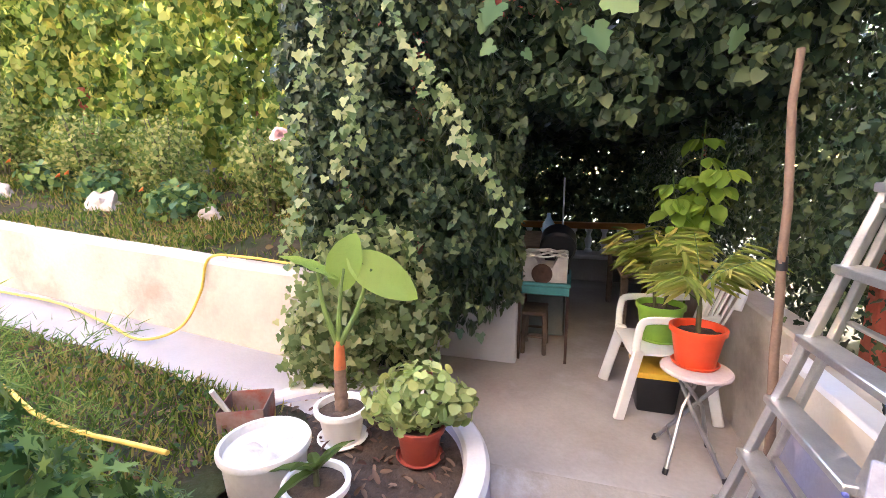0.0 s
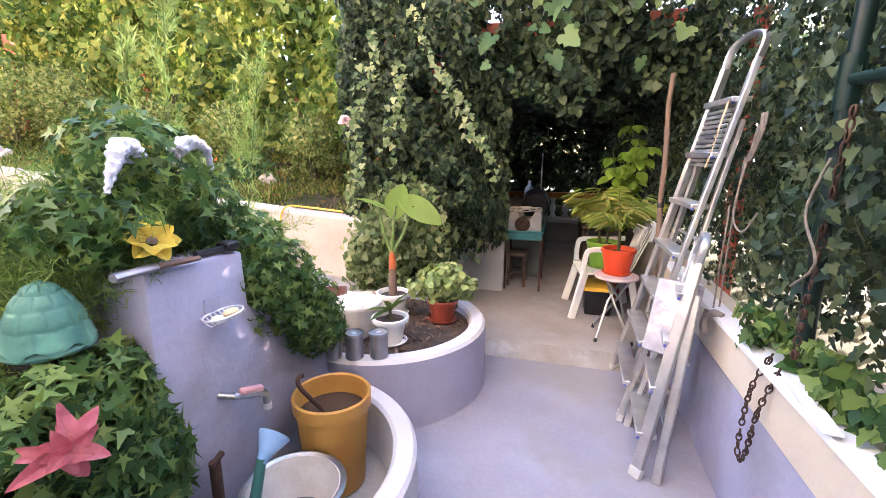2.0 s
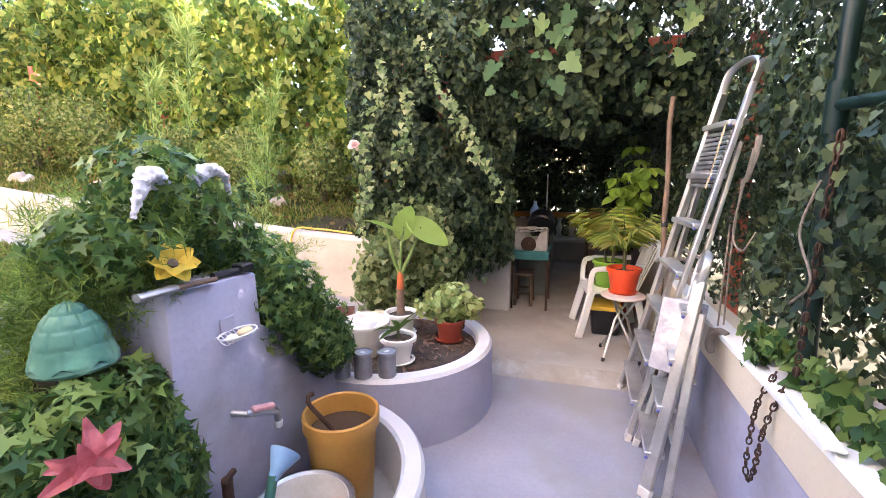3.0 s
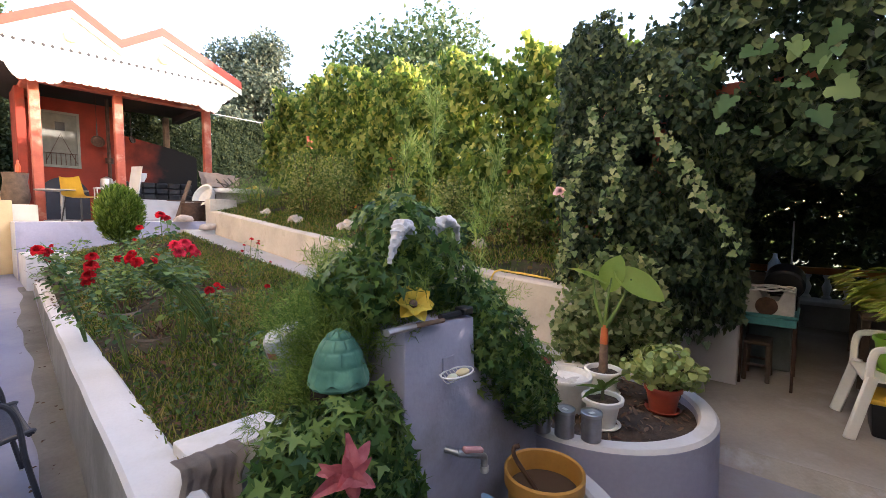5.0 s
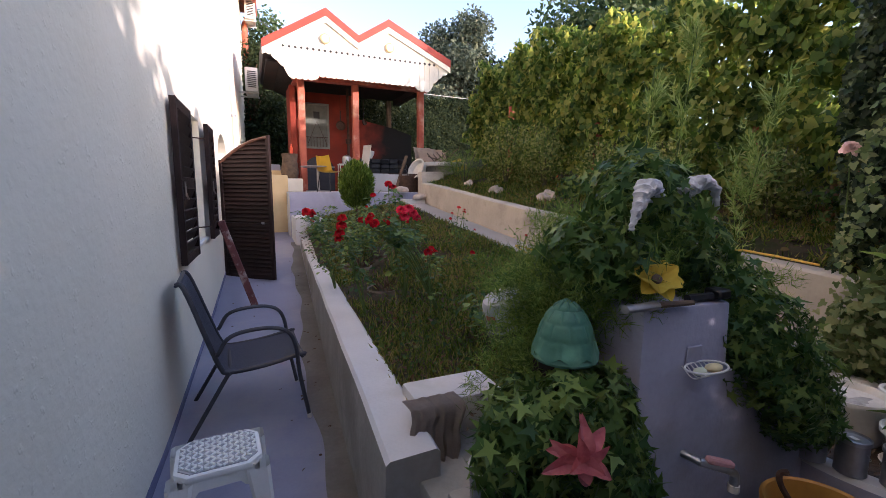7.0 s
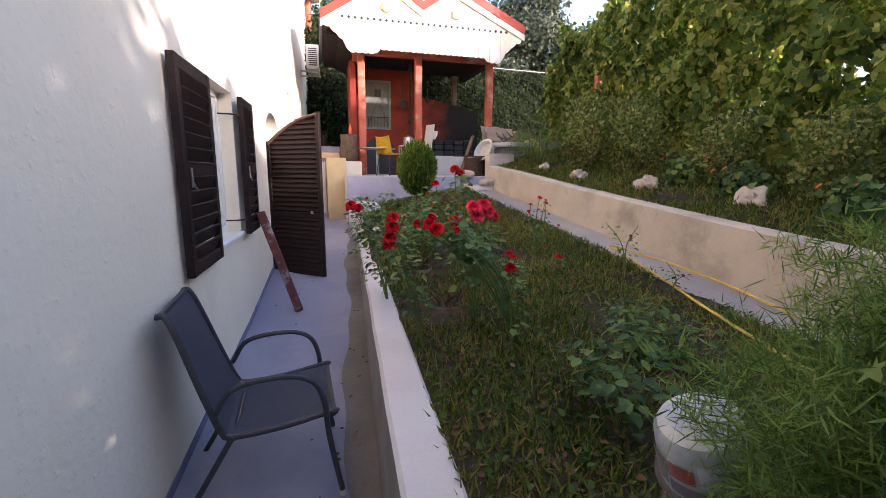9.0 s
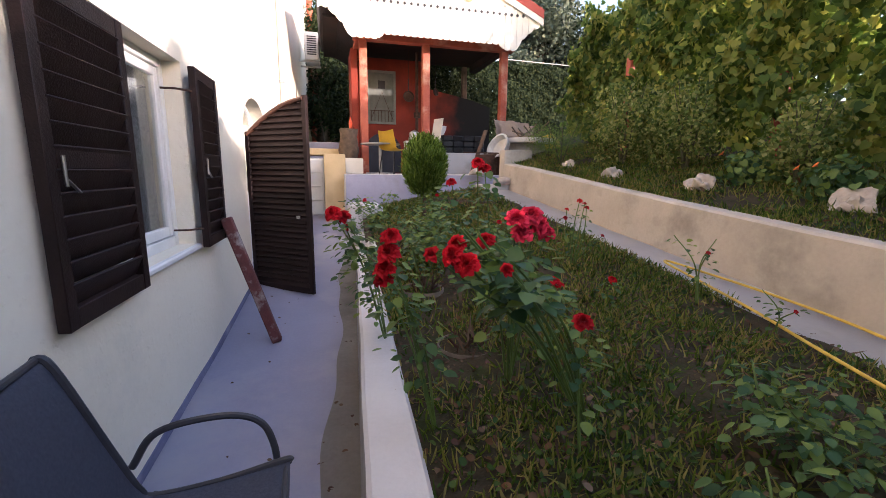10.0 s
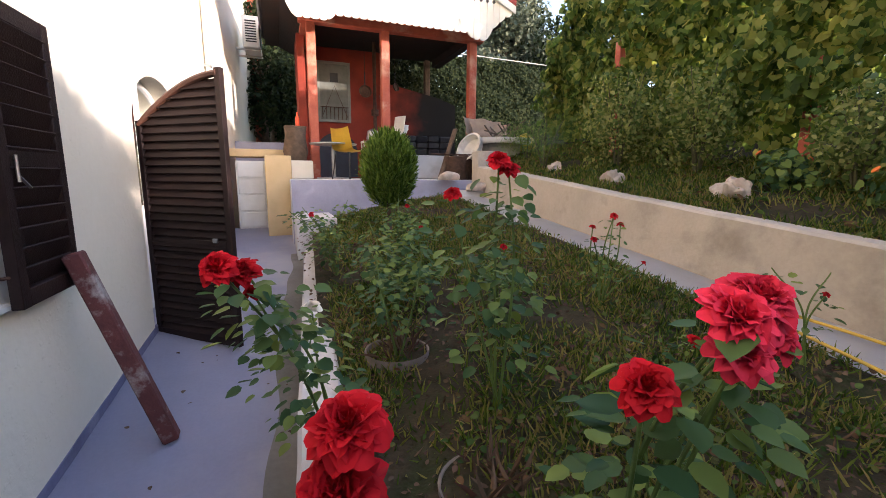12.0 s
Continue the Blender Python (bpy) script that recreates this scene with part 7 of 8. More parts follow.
for k, (x, y, z) in enumerate(((1.75, 9.35, 1.46), (2.1, 9.05, 1.3))):
    t = thing("boulder", "pale boulder by the ramp", "boulder", Matrix.Translation((x, y, z)))
    bm = bmesh.new()
    bmesh.ops.create_icosphere(bm, subdivisions=3, radius=0.13)
    for v in bm.verts:
        v.co = Vector((v.co.x * 1.4, v.co.y, v.co.z * 0.7)) * (1 + 0.35 * noise.noise(v.co * 8 + Vector((k, 2, 0))))
        v.co.z = max(v.co.z, -0.04) + 0.04
    part("stone", bm, M_ROCK, t)
structure("bank_far", sheet([2.7 + 0.5 * i for i in range(14)], [9.4 + 0.6 * i for i in range(24)], lambda x, y: 1.75 + 0.2 * (x - 2.3) + 0.03 * (y - 9.4), 0.05, 0.4), M_EARTH, "earth bank beyond the pavilion", "ground")

# ==== rocks, posts and bushes on the bank ====
for k, (x, y, z, s) in enumerate(((2.66, 6.75, 1.55, 0.12), (2.82, 5.52, 1.38, 0.145), (2.92, 4.2, 1.2, 0.14), (3.0, 3.05, 1.08, 0.10), (2.7, 7.9, 1.6, 0.1))):
    t = thing("white_rock", "pale limestone rock lying on the grass", "rock", Matrix.Translation((x, y, z_bank(x, y) - 0.02)))
    bm = bmesh.new()
    bmesh.ops.create_icosphere(bm, subdivisions=4, radius=s)
    for v in bm.verts:
        d = v.co.normalized()
        v.co = Vector((v.co.x * 0.85, v.co.y * 1.05, v.co.z * 1.1)) * (1 + 0.5 * noise.noise(d * 1.9 + Vector((k * 3, 2, 0))) + 0.12 * noise.noise(d * 7))
        v.co.z = max(v.co.z, -0.05 * s) + 0.1 * s
    part("stone", bm, M_ROCK, t)
for i, (x, y) in enumerate(((3.78, 5.58), (3.66, 7.95), (3.9, 3.2))):
    structure("hedge_post_%d" % (i + 1), bm_box(x, x + 0.1, y - 0.05, y + 0.05, 0.8, (2.6, 3.35, 2.4)[i], 0.008), M_REDPAINT, "red post of the hedge fence", "post")


def bush(x, y, r, h, n, size, half, material, label, name="shrub"):
    z = z_bank(x, y) if x > 2.3 else z_bed(x, y)
    t = thing(name, label, "shrub", Matrix.Translation((x, y, z - 0.01)))
    for k in range(6):
        a = k * 1.05
        part("stem", bm_tube(spline([(0.02 * math.cos(a), 0.02 * math.sin(a), 0), (0.25 * r * math.cos(a), 0.25 * r * math.sin(a), h * 0.45), (0.5 * r * math.cos(a), 0.5 * r * math.sin(a), h * 0.85)], 5), 0.012, 6, 0.004), M_TWIG, t)
    blobs = [(0, 0, h * 0.45, r, r, h * 0.45)] + [(r * 0.5 * math.cos(q), r * 0.5 * math.sin(q), h * (0.45 + 0.3 * math.sin(q * 2.3)), r * 0.55, r * 0.55, h * 0.32) for q in (0.3, 1.7, 2.9, 4.1, 5.3)]
    blob_leaves("leaves", n, blobs, size, half, material, t, shell=0.6, droop=-0.1, spread=0.7, category="")
    return t


bush(3.25, 3.75, 0.33, 0.95, 1700, 0.045, OVAL, L_BUSH, "variegated shrub in front of the hedge")
bush(3.3, 2.65, 0.33, 0.85, 1700, 0.045, OVAL, L_BUSH, "variegated shrub in front of the hedge")
bush(3.3, 4.9, 0.35, 0.9, 1600, 0.045, OVAL, L_BUSH, "pale-leaved shrub in front of the hedge")
bush(3.35, 6.3, 0.45, 1.25, 2000, 0.05, OVAL, L_BUSH, "pale-leaved shrub in front of the hedge")
bush(3.2, 7.3, 0.5, 1.3, 2200, 0.05, OVAL, L_BUSH, "pale-leaved shrub in front of the hedge")
bush(2.85, 8.4, 0.55, 0.75, 2600, 0.06, NEEDLE, L_FERN, "spiky grey-green shrub above the ramp")
bush(3.0, 9.1, 0.5, 0.7, 2200, 0.06, NEEDLE, L_FERN, "spiky grey-green shrub by the pavilion")
bush(3.4, 1.9, 0.35, 0.7, 1500, 0.05, OVAL, L_WEED, "loose green shrub by the ivy")
for x, y in ((2.95, 3.3), (3.1, 4.45), (3.2, 5.3)):
    t = thing("nasturtium", "nasturtium patch with orange flowers", "flower", Matrix.Translation((x, y, z_bank(x, y))))
    blob_leaves("leaves", 420, [(0, 0, 0.1, 0.28, 0.3, 0.2), (0.1, 0.15, 0.18, 0.18, 0.2, 0.16)], 0.062, HEART, L_ROSE, t, shell=0.8, droop=-0.1, spread=0.5, category="", width=1.15)
    for k in range(2):
        a = rng.uniform(0, 6.28)
        part("bloom", bm_move(bm_lathe([(0, 0), (0.012, 0.012), (0.03, 0.022), (0.026, 0.026), (0, 0.012)], 8), pose(0.22 * math.cos(a) - 0.08, 0.25 * math.sin(a), 0.2 + 0.1 * rng.random(), -30, -40, 0)), M_ORANGE, t)

# thuja
t = thing("thuja", "small round bright green thuja", "shrub", Matrix.Translation((0.33, 7.5, z_bed(0.33, 7.5) - 0.02)))
part("trunk", bm_tube([(0, 0, 0), (0.0, 0.01, 0.5)], 0.03, 8, 0.02), M_BARK, t)
n = 9000
d = jitter(n, 1.0)
d /= np.linalg.norm(d, axis=1, keepdims=True)
rr = rng.uniform(0.45, 1.0, n) ** 0.6
p = np.stack([0.285 * d[:, 0] * rr, 0.285 * d[:, 1] * rr, 0.72 + 0.41 * d[:, 2] * rr], 1)
leaf_mesh("sprays", p, jitter(n, 1.0), d * 0.7 + np.array([0, 0, 1.3]) + jitter(n, 0.25), 0.085 * rng.uniform(0.6, 1.2, n), [(0, 0, 0), (0.05, 0.1, 0), (0.09, 0.5, 0.02), (0.0, 1.0, 0)], L_CYP, t)

# ==== roses ====
def bloom(name, parent, m, r, material, n=26, seed=1):
    """A full rose: rings of cupped, ruffled petals opening outwards."""
    q = random.Random(seed)
    bm = bmesh.new()
    for i in range(n):
        s = i / n
        a = i * 2.399 + q.uniform(-0.2, 0.2)
        lean = radians(6 + 74 * s + q.uniform(-8, 8))
        ln = r * (0.66 + 0.30 * s) * q.uniform(0.88, 1.08)
        wd = r * (0.42 + 0.42 * s) * q.uniform(0.85, 1.15)
        ph = q.uniform(0, 6.28)
        mm = Matrix.Rotation(a, 4, "Z") @ Matrix.Translation((0, r * 0.10 * s, -0.12 * r * s)) @ Matrix.Rotation(-lean + radians(90), 4, "X")
        rows = []
        for j in range(6):
            tt = j / 5
            w_ = wd * math.sin(math.pi * (0.10 + 0.60 * tt)) ** 0.75
            rows.append([bm.verts.new(mm @ Vector(((k / 2 - 1) * w_ / 2, ln * tt * (1 - 0.26 * tt * (k / 2 - 1) ** 2), 0.5 * w_ * ((k / 2 - 1) ** 2) - 0.45 * ln * tt ** 3 * s + 0.07 * r * tt * math.sin(ph + 2.2 * k)))) for k in range(5)])
        for u_, v_ in zip(rows, rows[1:]):
            for k in range(4):
                bm.faces.new((u_[k], u_[k + 1], v_[k + 1], v_[k]))
    ob = part(name, bm_move(bm, m), material, parent, smooth=True)
    return ob


def rose_bush(x, y, blooms, label, leaf_r=0.22, leaf_n=260, leaf_size=0.05, extra=(), leaf_z=0.6):
    """Canes rising from the bed to each bloom (world places), with leaves along them."""
    z0 = z_bed(x, y) - 0.01
    t = thing("rose_bush", label, "rose bush", Matrix.Translation((x, y, z0)), "roses in the flower bed")
    P, N, TT, S = [], [], [], []
    ends = [(Vector(b[:3]) - Vector((x, y, z0)), b[3], b[4]) for b in blooms] + [(Vector(e) - Vector((x, y, z0)), 0, None) for e in extra]
    for i, (e, r, material) in enumerate(ends):
        midp = Vector((e.x * 0.45 + 0.03 * math.sin(i * 2), e.y * 0.45 + 0.03 * math.cos(i * 3), e.z * 0.6))
        pts = spline([(0.01 * math.sin(i), 0.01 * math.cos(i), 0), midp, e], 10)
        part("cane", bm_tube(pts, 0.006, 6, 0.003), M_STEM, t)
        if material:
            way = (pts[-1] - pts[-3]).normalized() + Vector((-0.15, -0.45, 0.25))
            m_ = Matrix.Translation(e) @ way.to_track_quat("Z", "Y").to_matrix().to_4x4()
            bloom("bloom", t, m_, r, material, 58 if r > 0.026 else 22, i)
            part("sepal", bm_move(bm_lathe([(0, -r * 0.5), (r * 0.22, -r * 0.35), (r * 0.3, 0.0), (0, 0.02 * r)], 8), m_), M_STEM, t)
        for k in range(max(6, leaf_n // len(ends))):
            s = rng.uniform(leaf_z * 0.45, 0.97)
            c = pts[int(s * (len(pts) - 1))]
            a = rng.uniform(0, 6.283)
            d_ = np.array([math.cos(a), math.sin(a), rng.uniform(-0.3, 0.4)])
            q_ = np.array(c) + d_ * rng.uniform(0.02, leaf_r * (1.1 - 0.6 * s))
            if q_[0] + x < -0.58 and q_[1] + y < 3.26:
                continue
            P.append(q_)
            TT.append(d_ + np.array([0, 0, -0.5]))
            N.append(np.array([0, 0, 1.0]) + d_ * 0.3 + rng.normal(0, 0.3, 3))
            S.append(leaf_size * rng.uniform(0.6, 1.3))
    leaf_mesh("leaves", np.array(P), np.array(N), np.array(TT), np.array(S), OVAL, L_ROSE, t, width=1.1)
    return t


R_, K_ = M_PETAL, M_PETALPINK
rose_bush(-0.55, 3.35, [(-0.73, 3.28, 1.25, 0.044, R_), (-0.74, 3.30, 1.19, 0.044, R_), (-0.72, 3.29, 1.305, 0.036, R_), (-0.745, 3.31, 1.15, 0.036, R_)], "rose bush with dark red blooms over the kerb", 0.16, 100, 0.045)
rose_bush(-0.02, 3.12, [(-0.62, 2.885, 1.313, 0.033, R_), (-0.605, 2.90, 1.338, 0.028, R_), (-0.59, 2.86, 1.293, 0.033, R_), (-0.67, 2.905, 1.312, 0.026, R_), (-0.53, 2.75, 1.30, 0.018, R_)], "rose bush with a cluster of deep red blooms", 0.07, 150, 0.05, leaf_z=1.5, extra=((-0.59, 2.92, 1.375), (-0.555, 2.88, 1.365), (-0.52, 2.85, 1.345), (-0.57, 2.95, 1.37), (-0.50, 2.80, 1.30)))
rose_bush(-0.15, 3.55, [(-0.265, 3.28, 1.355, 0.046, K_), (-0.20, 3.30, 1.365, 0.046, K_), (-0.15, 3.33, 1.325, 0.044, K_), (-0.235, 3.29, 1.30, 0.042, K_), (-0.125, 3.32, 1.295, 0.036, K_), (-0.375, 3.30, 1.275, 0.038, R_)], "rose bush with large crimson-pink blooms", 0.18, 120, 0.055)
rose_bush(-0.62, 4.25, [(-0.90, 3.96, 1.32, 0.044, R_), (-0.85, 4.0, 1.30, 0.04, R_), (-0.69, 4.33, 1.10, 0.032, M_PETALWHITE), (-0.84, 4.04, 1.24, 0.026, R_)], "rose bush reaching over the path with red and white blooms", 0.2, 280, 0.042)
rose_bush(0.0, 4.35, [(-0.08, 4.24, 1.57, 0.044, R_), (-0.03, 4.26, 1.54, 0.04, R_), (-0.22, 4.3, 1.46, 0.031, R_)], "tall rose bush with bright red blooms", 0.2, 260, 0.05, extra=((0.1, 4.4, 1.2), (-0.1, 4.5, 1.25)))
rose_bush(0.18, 3.75, [(0.20, 3.80, 0.97, 0.031, R_), (0.25, 3.84, 0.93, 0.031, R_)], "low rose with small red blooms", 0.14, 60, 0.045)
rose_bush(-0.12, 3.0, [(-0.16, 2.99, 1.06, 0.035, R_)], "low rose with one red bloom", 0.12, 50, 0.04)
rose_bush(0.84, 4.2, [(0.84, 4.18, 0.84, 0.031, R_)], "low rose with one dark red bloom", 0.1, 30, 0.035)
rose_bush(1.05, 5.0, [(1.02, 4.90, 1.30, 0.026, R_), (1.12, 4.95, 1.24, 0.026, R_), (1.0, 5.05, 1.22, 0.022, R_), (1.2, 5.1, 1.26, 0.022, R_), (0.93, 4.95, 1.16, 0.022, R_), (1.22, 4.85, 1.02, 0.019, R_)], "thin rose bush with small dark red blooms", 0.1, 90, 0.035)
rose_bush(1.45, 4.1, [(1.44, 4.05, 1.02, 0.018, R_)], "nearly bare rose cane by the walkway", 0.12, 36, 0.04, extra=((1.3, 4.2, 1.12), (1.55, 4.1, 1.1)))
rose_bush(1.5, 3.6, [(1.48, 3.5, 0.80, 0.014, R_)], "nearly bare rose cane by the hose", 0.1, 30, 0.035, extra=((1.55, 3.75, 0.85),))
rose_bush(-0.1, 5.6, [(0.05, 5.5, 1.2, 0.018, R_)], "green rose bush in the middle of the bed", 0.25, 520, 0.05, extra=((-0.3, 5.4, 1.15), (0.15, 5.8, 1.25), (-0.2, 5.9, 1.2), (0.0, 5.3, 1.0)))
rose_bush(-0.35, 6.6, [(-0.55, 6.4, 1.22, 0.026, R_)], "straggling rose bush beside the path", 0.22, 400, 0.045, extra=((-0.6, 6.8, 1.25), (-0.2, 6.9, 1.3), (-0.45, 6.3, 1.1), (-0.7, 7.0, 1.2)))
rose_bush(0.5, 2.75, [], "dark leafy rose bush without blooms", 0.20, 380, 0.04, extra=((0.6, 2.75, 0.9), (0.35, 2.7, 0.85), (0.5, 2.95, 0.88), (0.75, 2.6, 0.8)))
rose_bush(0.0, 2.3, [], "low leafy rose shoot", 0.2, 160, 0.05, extra=((0.1, 2.3, 0.95), (-0.15, 2.2, 0.85), (0.0, 2.5, 0.88)))
rose_bush(0.25, 6.8, [(0.3, 6.7, 1.25, 0.026, R_)], "leafy rose bush before the thuja", 0.22, 240, 0.045, extra=((0.1, 6.7, 1.2), (0.5, 6.9, 1.25), (0.3, 7.0, 1.3)))
rose_bush(0.45, 5.2, [(0.42, 5.1, 1.12, 0.024, R_)], "leafy rose bush in the middle of the bed", 0.22, 220, 0.042, extra=((0.3, 5.3, 1.05), (0.6, 5.35, 1.08), (0.5, 5.0, 0.95)))
rose_bush(-0.25, 4.95, [], "straggling green rose shoots", 0.2, 200, 0.042, extra=((-0.4, 4.8, 1.12), (-0.1, 5.0, 1.16), (-0.3, 5.2, 1.1)))
t = thing("blush_rose", "pale pink rose bloom before the hedge", "rose", Matrix.Translation((2.0, 1.52, 0.93)))
part("cane", bm_tube(spline([(0.3, 0.1, 0.0), (0.15, 0.05, 0.5), (0, 0, 0.83)], 8), 0.006, 6, 0.003), M_STEM, t)
bloom("bloom", t, Matrix.Translation((0, 0, 0.84)) @ Vector((-0.7, -0.5, 0.5)).to_track_quat("Z", "Y").to_matrix().to_4x4(), 0.055, M_PETALBLUSH, 30, 4)

# sunken tub rims in the bed
for x, y, z in ((-0.20, 4.0, 0.55), (-0.24, 5.0, 0.60)):
    t = thing("sunken_tub", "rim of a plastic tub sunk round a rose", "tub", Matrix.Translation((x, y, z)))
    part("rim", bm_lathe([(0.15, -0.06), (0.158, 0.03), (0.166, 0.034), (0.168, 0.028), (0.16, -0.06)], 32), mat("grimy_brown_plastic", (0.24, 0.19, 0.16), (0.15, 0.12, 0.1), 0.7, 10, 0.3), t)
    n = 40
    leaf_mesh("straw", np.stack([rng.normal(0, 0.05, n), rng.normal(0, 0.05, n), np.zeros(n)], 1), jitter(n, 1), np.array([0, 0, 1.0]) + jitter(n, 0.5), 0.16 * rng.uniform(0.5, 1.2, n), BLADE, L_DRY, t)

# hoses
def hose(pts, label, r=0.009):
    t = thing("garden_hose", label, "hose")
    part("tube", bm_tube(spline(pts, 10), r, 8), M_HOSE, t)


hose([(1.0, 1.3, 0.62), (1.05, 2.0, 0.60), (1.25, 2.7, 0.62), (1.42, 3.3, 0.66), (1.60, 3.85, 0.70), (1.72, 4.45, 0.76), (1.78, 4.75, 0.79), (1.86, 4.82, 0.79), (1.95, 4.6, 0.755), (2.05, 4.1, 0.70), (2.1, 3.6, 0.64), (2.0, 3.0, 0.58), (1.92, 2.6, 0.54), (2.08, 2.45, 0.58), (2.17, 2.35, 0.8), (2.2, 2.28, 1.03), (2.3, 2.1, 1.03), (2.32, 1.75, 1.0)], "yellow garden hose lying along the walkway")

# ==== distance: trees, clipped hedge ====
def tree(x, y, z, h, r, n, size, material, label, name="tree", trunk=0.14):
    t = thing(name, label, "tree", Matrix.Translation((x, y, z)))
    part("trunk", bm_tube(spline([(0, 0, -0.1), (0.05 * h * 0.1, 0.03, h * 0.35), (0, 0, h * 0.8)], 6), trunk, 10, trunk * 0.35), M_BARK, t)
    rr = random.Random(int(x * 7 + y * 13))
    blobs = []
    for k in range(11):
        a, e = k * 2.4, 0.25 + 0.7 * (k / 10)
        q = (r * 0.62 * math.cos(a) * (1.2 - 0.7 * e), r * 0.62 * math.sin(a) * (1.2 - 0.7 * e), h * e)
        part("limb", bm_tube(spline([(0, 0, h * e * 0.6), (q[0] * 0.5, q[1] * 0.5, h * e * 0.85), q], 5), trunk * 0.35, 6, trunk * 0.1), M_BARK, t)
        s = r * rr.uniform(0.4, 0.6)
        blobs.append((*q, s, s, s * 0.85))
    blob_leaves("crown", n, blobs, size, SMALL, material, t, shell=0.8, droop=0.1, spread=0.9, category="")
    return t


tree(7.1, 17.5, 1.5, 7.0, 2.0, 26000, 0.15, L_OLIVE, "grey-green tree behind the pavilion")
tree(6.6, 8.0, 0.0, 5.8, 2.3, 24000, 0.14, L_TREE, "tree rising behind the hedge")
tree(9.0, 17.0, 1.5, 5.2, 2.4, 12000, 0.17, L_CONIFER, "tree beyond the clipped hedge")
tree(-0.6, 24.0, -0.3, 10.0, 2.0, 6000, 0.2, L_TREE, "distant tree above the pavilion roof")
tree(0.5, 19.0, 1.5, 4.4, 2.2, 12000, 0.17, L_CONIFER, "dark conifer behind the pavilion", "conifer")
tree(-1.1, 16.5, 1.5, 4.6, 1.3, 7000, 0.13, L_CONIFER, "dark conifer beside the house", "conifer")
tree(-0.9, 18.5, 1.5, 5.5, 1.6, 6000, 0.14, L_CONIFER, "dark conifer beside the house", "conifer")


def clipped(n):
    x = rng.uniform(0.9, 10.5, n)
    z = 1.6 + (3.05 + 0.02 * np.sin(8 * x)) * rng.random(n) ** 0.8
    return np.stack([x, np.full(n, 13.9) + 0.06 * x, z], 1)


foliage_wall("clipped_hedge", 80000, clipped, (0, -1, 0.05), 0.085, SMALL, L_CONIFER, "long clipped dark hedge behind the pavilion", "hedge", depth=0.8, amp=0.05, droop=0.2)


def clipped_top(n):
    x = rng.uniform(0.9, 10.5, n)
    return np.stack([x, 13.9 + 0.06 * x + rng.uniform(0, 0.8, n), np.full(n, 4.66)], 1)


foliage_wall("clipped_hedge_top", 5000, clipped_top, (0, 0, 1), 0.10, OVAL, L_CONIFER, "flat clipped top of the dark hedge", "hedge", depth=0.3, amp=0.04, droop=-0.2)
structure("hedge_wire", bm_tube([(0.9, 13.95, 4.74), (10.5, 14.5, 4.72)], 0.012, 6), M_DIRTY, "pale wire along the hedge top", "wire")
t = thing("overhead_cable", "thin overhead cable to the house", "cable")
part("cable", bm_tube(spline([(-1.5, 15.5, 7.3), (0.5, 22, 8.2), (4.0, 34, 10.5)], 8), 0.012, 6), M_BLACK, t)
# trees added beyond the arbour and the parapet to block low sun and skyglow
for k, (x, y, h, r) in enumerate(((9.5, -2.5, 4.2, 2.4), (9.8, 2.0, 4.0, 2.4), (6.5, -4.2, 3.6, 2.0), (3.2, -4.0, 4.6, 2.2), (0.2, -4.0, 4.8, 2.2), (-2.6, -4.5, 4.6, 2.2), (7.2, 4.4, 3.4, 1.6))):
    t = tree(x, y, -0.35, h, r, 4200, 0.23, L_TREE, "leafy tree added beyond the garden to block low light", "screen_tree")

# ---- foliage of the setting ----
def hedge_top(y):
    return np.interp(y, [0.8, 1.5, 2.7, 4.7, 6.7, 8.0, 9.2, 9.8], [3.2, 3.4, 3.75, 3.95, 4.3, 4.4, 4.2, 3.2])


def hedge_face(n):
    y = rng.uniform(0.8, 9.6, n)
    z0 = np.array([z_bank(3.7, v) for v in y]) + 0.25
    top = hedge_top(y) + 0.12 * np.sin(5 * y) + 0.08 * np.sin(11 * y + 1)
    z = z0 + (top - z0) * rng.random(n) ** 0.85
    return np.stack([np.full(n, 3.62), y, z], 1)


foliage_wall("hedge", 40000, hedge_face, (-1, 0, 0.12), 0.092, HEART, L_HEDGE, "tall backlit hedge of climbing vine leaves", depth=0.6, amp=0.16, spread=0.7, gaps=0.95)


def column_face(n):
    y = rng.uniform(0.3, 1.75, n)
    z = rng.uniform(0.42, 3.05, n)
    keep_low = z > np.interp(y, [0.3, 0.62, 0.85, 1.75], [0.75, 0.72, 0.42, 0.42])
    z = np.where(keep_low, z, z + 1.2)
    x = 2.28 + 0.5 * np.abs(y - 1.05) ** 2 - 0.10 * (z - 0.8) + 0.35 * np.clip(0.75 - y, 0, 1)
    return np.stack([x, y, z], 1)


foliage_wall("ivy_column", 27000, column_face, (-1, -0.25, 0.1), 0.046, LOBED, L_IVY, "dense ivy hanging over the low wall", "ivy", depth=0.45, amp=0.12, spread=0.6, gaps=0.7)


def column_side(n):
    return np.stack([rng.uniform(2.3, 3.5, n), np.full(n, 0.42), rng.uniform(0.66, 2.5, n)], 1)


foliage_wall("ivy_column_side", 4500, column_side, (0, -1, 0.1), 0.062, LOBED, L_IVY, "ivy turning into the dark arbour", "ivy", depth=0.5, amp=0.1)
# pale young tips hanging in strands
starts = [(2.02, 1.25, 2.45), (2.0, 1.05, 2.2), (1.98, 1.1, 1.95), (2.0, 0.72, 2.1), (2.03, 0.6, 1.95), (2.0, 0.95, 2.55), (2.05, 1.45, 1.9), (2.05, 1.5, 1.3), (2.1, 1.3, 0.95), (2.02, 1.4, 2.2)]
sp, st = [], []
